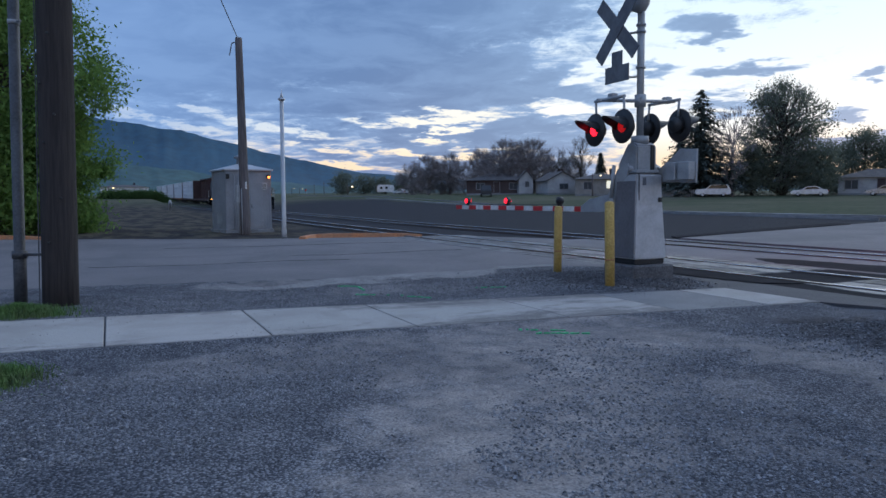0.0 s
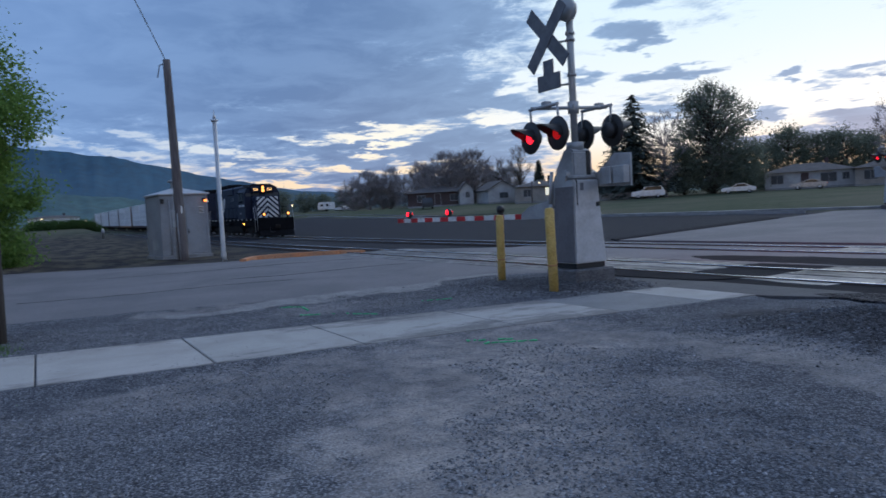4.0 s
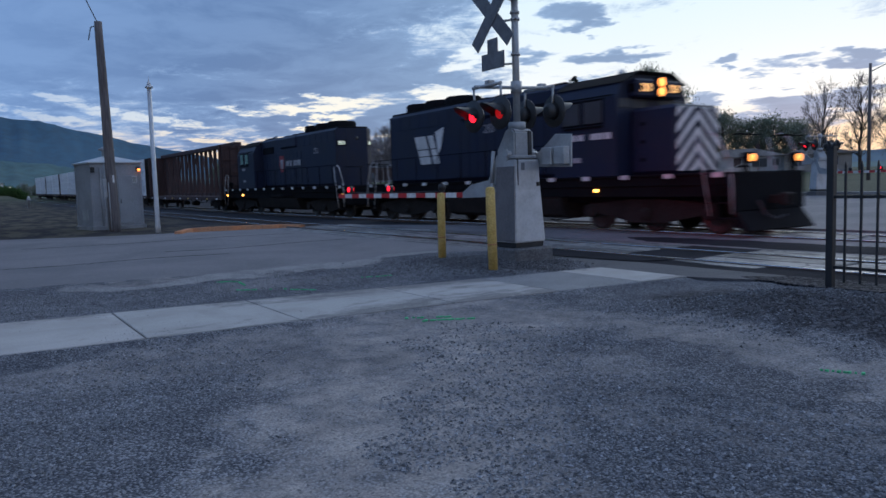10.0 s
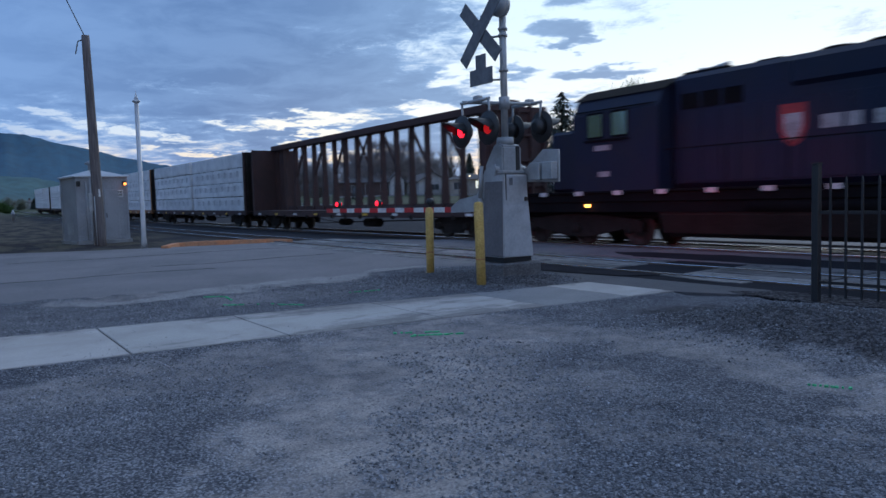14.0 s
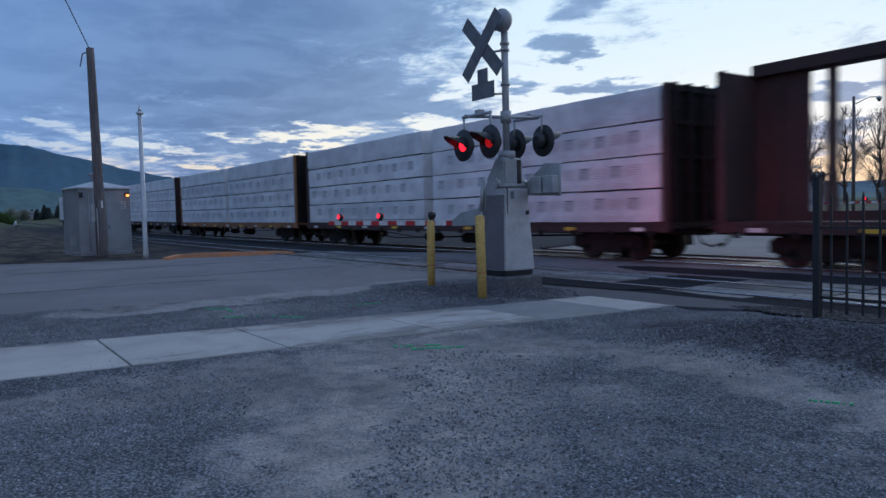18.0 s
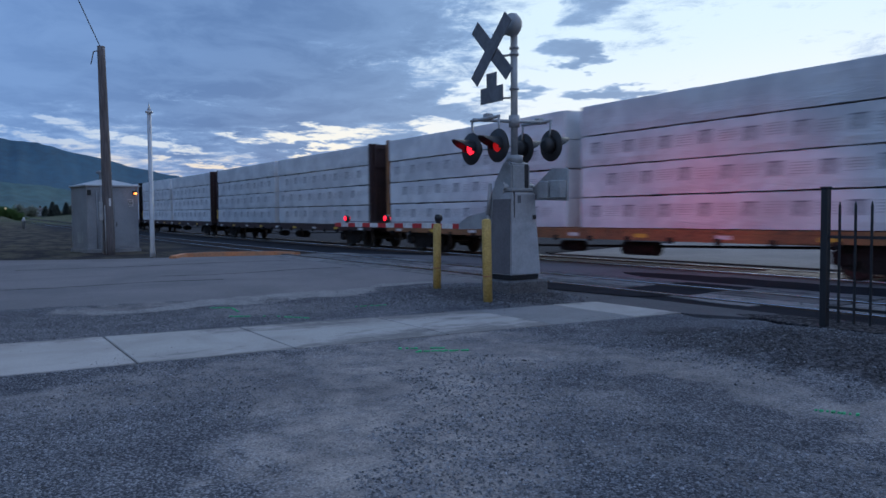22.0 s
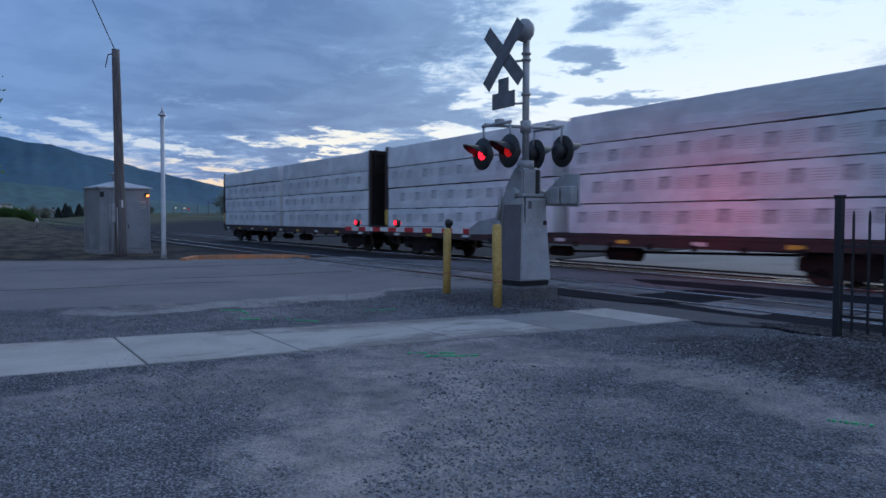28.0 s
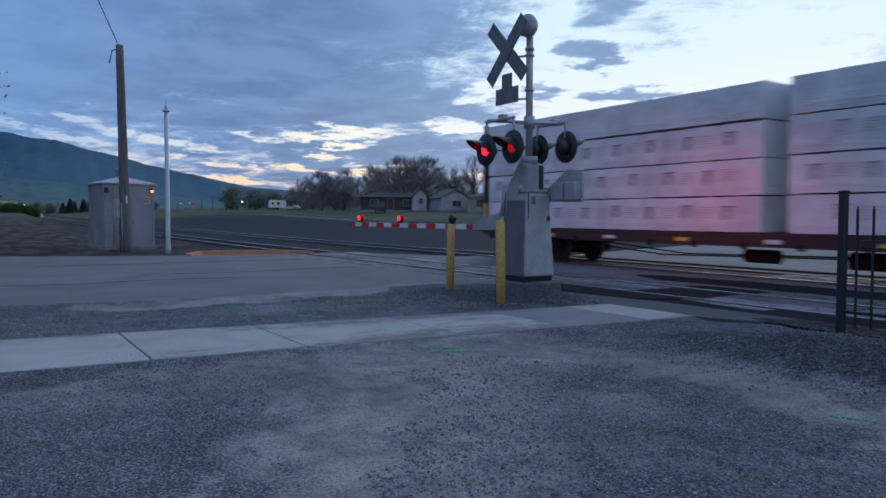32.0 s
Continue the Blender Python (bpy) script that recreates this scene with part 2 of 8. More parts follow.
def gravel_material(name, dark, light, scale, worn=None, bump=0.02, trodden=(), heaps=()):
    """Crushed stone: voronoi grains of different greys, with worn, finer patches."""
    m = bpy.data.materials.new(name)
    m.use_nodes = True
    n = Nodes(m.node_tree)
    out, shade = n.add("ShaderNodeOutputMaterial"), n.add("ShaderNodeBsdfPrincipled")
    n.link(shade.outputs[0], out.inputs[0])
    at = n.add("ShaderNodeTexCoord").outputs["Object"]
    cells = n.add("ShaderNodeTexVoronoi")
    n.link(at, cells.inputs["Vector"])
    cells.inputs["Scale"].default_value = scale
    tone = n.add("ShaderNodeSeparateColor")
    n.link(cells.outputs["Color"], tone.inputs[0])
    col = n.mix(n.ramp(tone.outputs[0], 0.1, 0.95), dark, light)
    col = n.mix(n.ramp(cells.outputs["Distance"], 0.35, 0.85), col, tuple(c * 0.6 for c in dark))      # shade in the gaps between the stones, put into the colour
    broad = n.noise(at, 0.42, 5.0, 0.6, 0.5)
    mid = n.noise(at, 2.2, 5.0, 0.6)
    if trodden:            # the driven way: fine dirt pressed between the stones
        xyz = n.add("ShaderNodeSeparateXYZ")
        n.link(at, xyz.inputs[0])
        x = n.math("ADD", xyz.outputs[0], n.math("MULTIPLY", n.math("SUBTRACT", mid, 0.5), 1.6))
        y = n.math("ADD", xyz.outputs[1], n.math("MULTIPLY", n.math("SUBTRACT", n.noise(at, 1.7, 5.0, 0.65), 0.5), 2.2))
        way = 0.0
        for cx, cy, rx, ry, amount in trodden:
            way = n.math("MAXIMUM", way, n.math("MULTIPLY", n.blob(x, y, cx, cy, rx, ry), amount))
        patchy = n.ramp(n.noise(at, 3.5, 6.0, 0.7), 0.30, 0.66, 0.2, 1.0)
        grit = n.mix(n.ramp(n.noise(at, 70.0, 4.0, 0.7), 0.3, 0.7), tuple(c * 0.58 for c in worn), tuple(c * 1.28 for c in worn))
        grit = n.mix(n.math("MULTIPLY", n.ramp(tone.outputs[1], 0.72, 0.95), 0.8), grit, n.mix(tone.outputs[0], (0.05, 0.05, 0.055), (0.30, 0.29, 0.29)))
        col = n.mix(n.math("MULTIPLY", n.ramp(way, 0.05, 1.0), patchy), col, grit)
    elif worn:
        mask = n.ramp(n.math("ADD", n.math("MULTIPLY", broad, 0.8), n.math("MULTIPLY", mid, 0.2)), 0.44, 0.60)
        col = n.mix(n.math("MULTIPLY", mask, 0.75), col, worn)
    if heaps:              # coarser, darker stone in heaps
        big = n.add("ShaderNodeTexVoronoi")
        n.link(at, big.inputs["Vector"])
        big.inputs["Scale"].default_value = 38.0
        hue = n.add("ShaderNodeSeparateColor")
        n.link(big.outputs["Color"], hue.inputs[0])
        pile = 0.0
        for cx, cy, rx, ry, amount in heaps:
            pile = n.math("MAXIMUM", pile, n.math("MULTIPLY", n.blob(x, y, cx, cy, rx, ry), amount))
        col = n.mix(n.ramp(pile, 0.15, 0.55), col, n.mix(n.ramp(hue.outputs[0], 0.1, 0.95), (0.03, 0.03, 0.035), (0.115, 0.113, 0.122)))
    col = n.mix(0.5, col, n.mix(n.ramp(mid, 0.3, 0.7), (0.45, 0.45, 0.47), (1.1, 1.08, 1.05)), "MULTIPLY")
    col = n.mix(0.6, col, n.mix(n.ramp(broad, 0.35, 0.65), (0.60, 0.61, 0.66), (1.22, 1.19, 1.17)), "MULTIPLY")
    n.link(col, shade.inputs["Base Color"])
    shade.inputs["Roughness"].default_value, shade.inputs["Specular IOR Level"].default_value = 0.93, 0.15
    b = n.add("ShaderNodeBump")
    b.inputs["Strength"].default_value, b.inputs["Distance"].default_value = 0.9, bump
    grains = n.math("MULTIPLY", cells.outputs["Distance"], -1.0)
    if trodden:
        grains = n.math("MULTIPLY", grains, n.ramp(way, 0.10, 0.6, 1.0, 0.06))
    n.link(n.math("ADD", grains, n.math("MULTIPLY", mid, 0.6)), b.inputs["Height"])
    n.link(b.outputs[0], shade.inputs["Normal"])
    return m


def sidewalk_material():
    """Pale slabs with dirt trodden in from both sides and dark smears."""
    m = bpy.data.materials.new("sidewalk_concrete")
    m.use_nodes = True
    n = Nodes(m.node_tree)
    out, shade = n.add("ShaderNodeOutputMaterial"), n.add("ShaderNodeBsdfPrincipled")
    n.link(shade.outputs[0], out.inputs[0])
    at = n.add("ShaderNodeTexCoord").outputs["Object"]
    xyz = n.add("ShaderNodeSeparateXYZ")
    n.link(at, xyz.inputs[0])
    x, y = xyz.outputs[0], xyz.outputs[1]
    fine, mid = n.noise(at, 75.0, 5.0, 0.65), n.noise(at, 6.0, 5.0, 0.65)
    col = n.mix(n.ramp(fine, 0.3, 0.7), (0.33, 0.31, 0.29), (0.43, 0.41, 0.385))
    col = n.mix(n.ramp(n.noise(at, 0.9, 5.0, 0.6, 0.4), 0.38, 0.66), col, (0.30, 0.282, 0.262))
    # across the walk: 0 on the road's side, 1 on the lot's
    far = n.math("MULTIPLY_ADD", y, 0.142, -10.32)
    wide = n.math("MULTIPLY_ADD", y, -0.034, 2.12)
    f = n.math("DIVIDE", n.math("SUBTRACT", x, far), wide)
    rim = n.math("MULTIPLY", n.math("ABSOLUTE", n.math("SUBTRACT", f, 0.5)), 2.0)
    smear = n.noise(n.vec("MULTIPLY", at, (2.4, 0.8, 1.0)), 1.0, 6.0, 0.68, 0.6)
    north = n.math("ADD", n.ramp(y, 1.0, 5.5, -0.10, 0.10), n.ramp(y, 7.6, 8.4, 0.0, -0.22))            # dirtier towards the crossing
    dirt = n.math("ADD", n.math("ADD", n.math("MULTIPLY_ADD", rim, 0.30, smear), n.math("MULTIPLY", mid, 0.25)), north)
    col = n.mix(n.ramp(dirt, 0.77, 0.99, 0.0, 0.85), col, n.mix(n.ramp(fine, 0.3, 0.7), (0.085, 0.08, 0.08), (0.19, 0.178, 0.17)))
    tone = n.add("ShaderNodeObjectInfo").outputs["Random"]
    col = n.mix(1.0, col, n.mix(tone, (0.96, 0.96, 0.96), (1.06, 1.04, 1.04)), "MULTIPLY")
    n.link(col, shade.inputs["Base Color"])
    shade.inputs["Roughness"].default_value = 0.88
    b = n.add("ShaderNodeBump")
    b.inputs["Strength"].default_value, b.inputs["Distance"].default_value = 0.8, 0.003
    n.link(n.math("ADD", fine, mid), b.inputs["Height"])
    n.link(b.outputs[0], shade.inputs["Normal"])
    return m


def panel_material():
    """Old concrete panels: each of its own tone, cracked, with black grime in the cracks and hollows."""
    m = bpy.data.materials.new("crossing_concrete")
    m.use_nodes = True
    n = Nodes(m.node_tree)
    out, shade = n.add("ShaderNodeOutputMaterial"), n.add("ShaderNodeBsdfPrincipled")
    n.link(shade.outputs[0], out.inputs[0])
    rnd = n.add("ShaderNodeObjectInfo").outputs["Random"]
    apart = n.add("ShaderNodeCombineXYZ")
    n.link(n.math("MULTIPLY", rnd, 40.0), apart.inputs[0])
    at = n.vec("ADD", n.add("ShaderNodeTexCoord").outputs["Object"], apart.outputs[0])
    fine, broad = n.noise(at, 34.0, 5.0, 0.65), n.noise(n.vec("MULTIPLY", at, (0.7, 2.0, 1.0)), 1.7, 6.0, 0.66, 0.5)
    col = n.mix(n.ramp(fine, 0.3, 0.7), (0.12, 0.117, 0.118), (0.21, 0.205, 0.207))
    grime = n.mix(n.ramp(fine, 0.3, 0.7), (0.028, 0.028, 0.031), (0.075, 0.073, 0.076))
    dirty = n.ramp(broad, 0.45, 0.62)
    cells = n.add("ShaderNodeTexVoronoi")
    cells.feature = "DISTANCE_TO_EDGE"
    cells.inputs["Scale"].default_value = 1.5
    n.link(at, cells.inputs["Vector"])
    cracked = n.math("MULTIPLY", n.ramp(cells.outputs["Distance"], 0.008, 0.03, 1.0, 0.0), n.ramp(n.noise(at, 1.1, 3.0), 0.42, 0.55))
    dark = n.math("MAXIMUM", n.math("MULTIPLY", dirty, 0.8), cracked)
    col = n.mix(dark, col, grime)
    col = n.mix(1.0, col, n.mix(rnd, (0.45, 0.45, 0.46), (1.25, 1.24, 1.23)), "MULTIPLY")
    n.link(col, shade.inputs["Base Color"])
    n.link(n.math("MULTIPLY_ADD", dark, 0.25, n.ramp(fine, 0.2, 0.8, 0.46, 0.64)), shade.inputs["Roughness"])
    shade.inputs["Specular IOR Level"].default_value = 0.4
    b = n.add("ShaderNodeBump")
    b.inputs["Strength"].default_value, b.inputs["Distance"].default_value = 0.8, 0.006
    n.link(n.math("SUBTRACT", n.math("ADD", fine, broad), n.math("MULTIPLY", cracked, 1.5)), b.inputs["Height"])
    n.link(b.outputs[0], shade.inputs["Normal"])
    return m


def wrap_material():
    """White woven wrap: dull, drawn into long slanting creases towards its lower edge."""
    m = bpy.data.materials.new("white_lumber_wrap")
    m.use_nodes = True
    n = Nodes(m.node_tree)
    out, shade = n.add("ShaderNodeOutputMaterial"), n.add("ShaderNodeBsdfPrincipled")
    n.link(shade.outputs[0], out.inputs[0])
    rnd = n.add("ShaderNodeObjectInfo").outputs["Random"]
    apart = n.add("ShaderNodeCombineXYZ")
    n.link(n.math("MULTIPLY", rnd, 60.0), apart.inputs[0])
    at = n.vec("ADD", n.add("ShaderNodeTexCoord").outputs["Object"], apart.outputs[0])
    fine, broad = n.noise(at, 16.0, 5.0, 0.6), n.noise(at, 0.7, 5.0, 0.6, 0.4)
    xyz = n.add("ShaderNodeSeparateXYZ")
    n.link(at, xyz.inputs[0])
    slant = n.add("ShaderNodeCombineXYZ")
    n.link(n.math("MULTIPLY", xyz.outputs[0], 0.55), slant.inputs[0])
    n.link(n.math("MULTIPLY_ADD", xyz.outputs[0], 0.5, n.math("MULTIPLY", xyz.outputs[2], 5.0)), slant.inputs[2])
    crease = n.noise(slant.outputs[0], 1.3, 3.0, 0.55, 1.2)
    fold = n.math("MULTIPLY", n.math("ABSOLUTE", n.math("SUBTRACT", crease, 0.5)), 4.0)
    low = n.ramp(xyz.outputs[2], 0.05, 0.70, 1.2, 0.15)
    col = n.mix(n.ramp(broad, 0.36, 0.66), (0.72, 0.73, 0.75), (0.54, 0.55, 0.58))
    col = n.mix(n.math("MULTIPLY", n.ramp(fine, 0.45, 0.75), 0.12), col, (0.40, 0.40, 0.42))
    col = n.mix(1.0, col, n.mix(rnd, (0.92, 0.92, 0.92), (1.05, 1.05, 1.05)), "MULTIPLY")
    n.link(col, shade.inputs["Base Color"])
    n.link(n.ramp(fine, 0.2, 0.8, 0.40, 0.56), shade.inputs["Roughness"])
    b = n.add("ShaderNodeBump")
    b.inputs["Strength"].default_value, b.inputs["Distance"].default_value = 0.8, 0.010
    n.link(n.math("MULTIPLY_ADD", n.math("MINIMUM", fold, 0.5), low, n.math("MULTIPLY_ADD", fine, 0.25, n.math("MULTIPLY", broad, 0.8))), b.inputs["Height"])
    n.link(b.outputs[0], shade.inputs["Normal"])
    return m


def terrain_material():
    """Far ground: dark cinders by the tracks, dry grass and green fields beyond."""
    m = bpy.data.materials.new("field_ground")
    m.use_nodes = True
    n = Nodes(m.node_tree)
    out, shade = n.add("ShaderNodeOutputMaterial"), n.add("ShaderNodeBsdfPrincipled")
    n.link(shade.outputs[0], out.inputs[0])
    at = n.add("ShaderNodeTexCoord").outputs["Object"]
    xyz = n.add("ShaderNodeSeparateXYZ")
    n.link(at, xyz.inputs[0])
    wob = n.math("MULTIPLY", n.math("SUBTRACT", n.noise(at, 0.12, 4.0), 0.5), 9.0)
    y = n.math("ADD", xyz.outputs[1], wob)
    x = n.math("ADD", xyz.outputs[0], wob)
    fine, mid, broad = n.noise(at, 14.0, 5.0, 0.65), n.noise(at, 1.3, 5.0, 0.6), n.noise(at, 0.05, 4.0, 0.6)
    cinder = n.mix(n.ramp(fine, 0.3, 0.7), (0.016, 0.017, 0.022), (0.050, 0.050, 0.057))
    grass = n.mix(n.ramp(mid, 0.35, 0.65), (0.048, 0.062, 0.034), (0.078, 0.088, 0.052))
    dry = n.mix(n.ramp(fine, 0.3, 0.7), (0.075, 0.074, 0.050), (0.125, 0.118, 0.080))
    grass = n.mix(n.ramp(broad, 0.42, 0.6), grass, dry)
    weeds = n.mix(n.ramp(n.noise(n.vec("MULTIPLY", at, (0.35, 1.0, 1.0)), 0.8, 6.0, 0.65), 0.42, 0.60), n.mix(n.ramp(fine, 0.3, 0.7), (0.018, 0.016, 0.018), (0.045, 0.038, 0.038)), n.mix(n.ramp(fine, 0.3, 0.7), (0.060, 0.056, 0.038), (0.135, 0.112, 0.080)))
    field = n.math("MAXIMUM", n.ramp(y, 38.5, 41.0), n.ramp(x, -150.0, -105.0, 1.0, 0.0))
    west = n.math("MULTIPLY", n.ramp(y, 8.0, 12.0, 1.0, 0.0), n.ramp(x, -36.0, -26.0, 1.0, 0.0))
    col = n.mix(n.math("MULTIPLY", west, 0.95), cinder, weeds)
    col = n.mix(field, col, grass)
    n.link(col, shade.inputs["Base Color"])
    shade.inputs["Roughness"].default_value, shade.inputs["Specular IOR Level"].default_value = 0.95, 0.1
    b = n.add("ShaderNodeBump")
    b.inputs["Strength"].default_value, b.inputs["Distance"].default_value = 0.7, 0.03
    n.link(n.math("ADD", fine, mid), b.inputs["Height"])
    n.link(b.outputs[0], shade.inputs["Normal"])
    return m


def leaf_material(name, color, second):
    """Thin leaves: light passes through them."""
    m = bpy.data.materials.new(name)
    m.use_nodes = True
    n = Nodes(m.node_tree)
    at = n.add("ShaderNodeTexCoord").outputs["Object"]
    rnd = n.add("ShaderNodeNewGeometry").outputs["Random Per Island"]
    col = n.mix(n.math("ADD", n.math("MULTIPLY", rnd, 0.6), n.math("MULTIPLY", n.ramp(n.noise(at, 0.6, 3.0), 0.35, 0.65), 0.4)), color, second)
    face, thru, both = n.add("ShaderNodeBsdfDiffuse"), n.add("ShaderNodeBsdfTranslucent"), n.add("ShaderNodeMixShader")
    n.link(col, face.inputs[0]), n.link(col, thru.inputs[0])
    both.inputs[0].default_value = 0.52
    n.link(face.outputs[0], both.inputs[1]), n.link(thru.outputs[0], both.inputs[2])
    n.link(both.outputs[0], n.add("ShaderNodeOutputMaterial").inputs[0])
    return m


def glass_material(name, color=(0.02, 0.025, 0.03)):
    m = bpy.data.materials.new(name)
    m.use_nodes = True
    b = m.node_tree.nodes["Principled BSDF"]
    b.inputs["Base Color"].default_value = (*color, 1)
    b.inputs["Roughness"].default_value, b.inputs["IOR"].default_value = 0.06, 1.5
    return m


def pane_material():
    """Cab glass that mirrors the evening sky."""
    m = bpy.data.materials.new("sky_mirroring_pane")
    m.use_nodes = True
    b = m.node_tree.nodes["Principled BSDF"]
    b.inputs["Base Color"].default_value = (0.40, 0.52, 0.47, 1)
    b.inputs["Roughness"].default_value, b.inputs["Metallic"].default_value = 0.12, 0.85
    return m


def bare_metal(name, color, rough):
    m = bpy.data.materials.new(name)
    m.use_nodes = True
    b = m.node_tree.nodes["Principled BSDF"]
    b.inputs["Base Color"].default_value = (*color, 1)
    b.inputs["Roughness"].default_value, b.inputs["Metallic"].default_value = rough, 0.9
    return m


def glow(name, color, strength):
    m = bpy.data.materials.new(name)
    m.use_nodes = True
    b = m.node_tree.nodes["Principled BSDF"]
    b.inputs["Base Color"].default_value = (*color, 1)
    b.inputs["Emission Color"].default_value = (*color, 1)
    b.inputs["Emission Strength"].default_value = strength
    return m


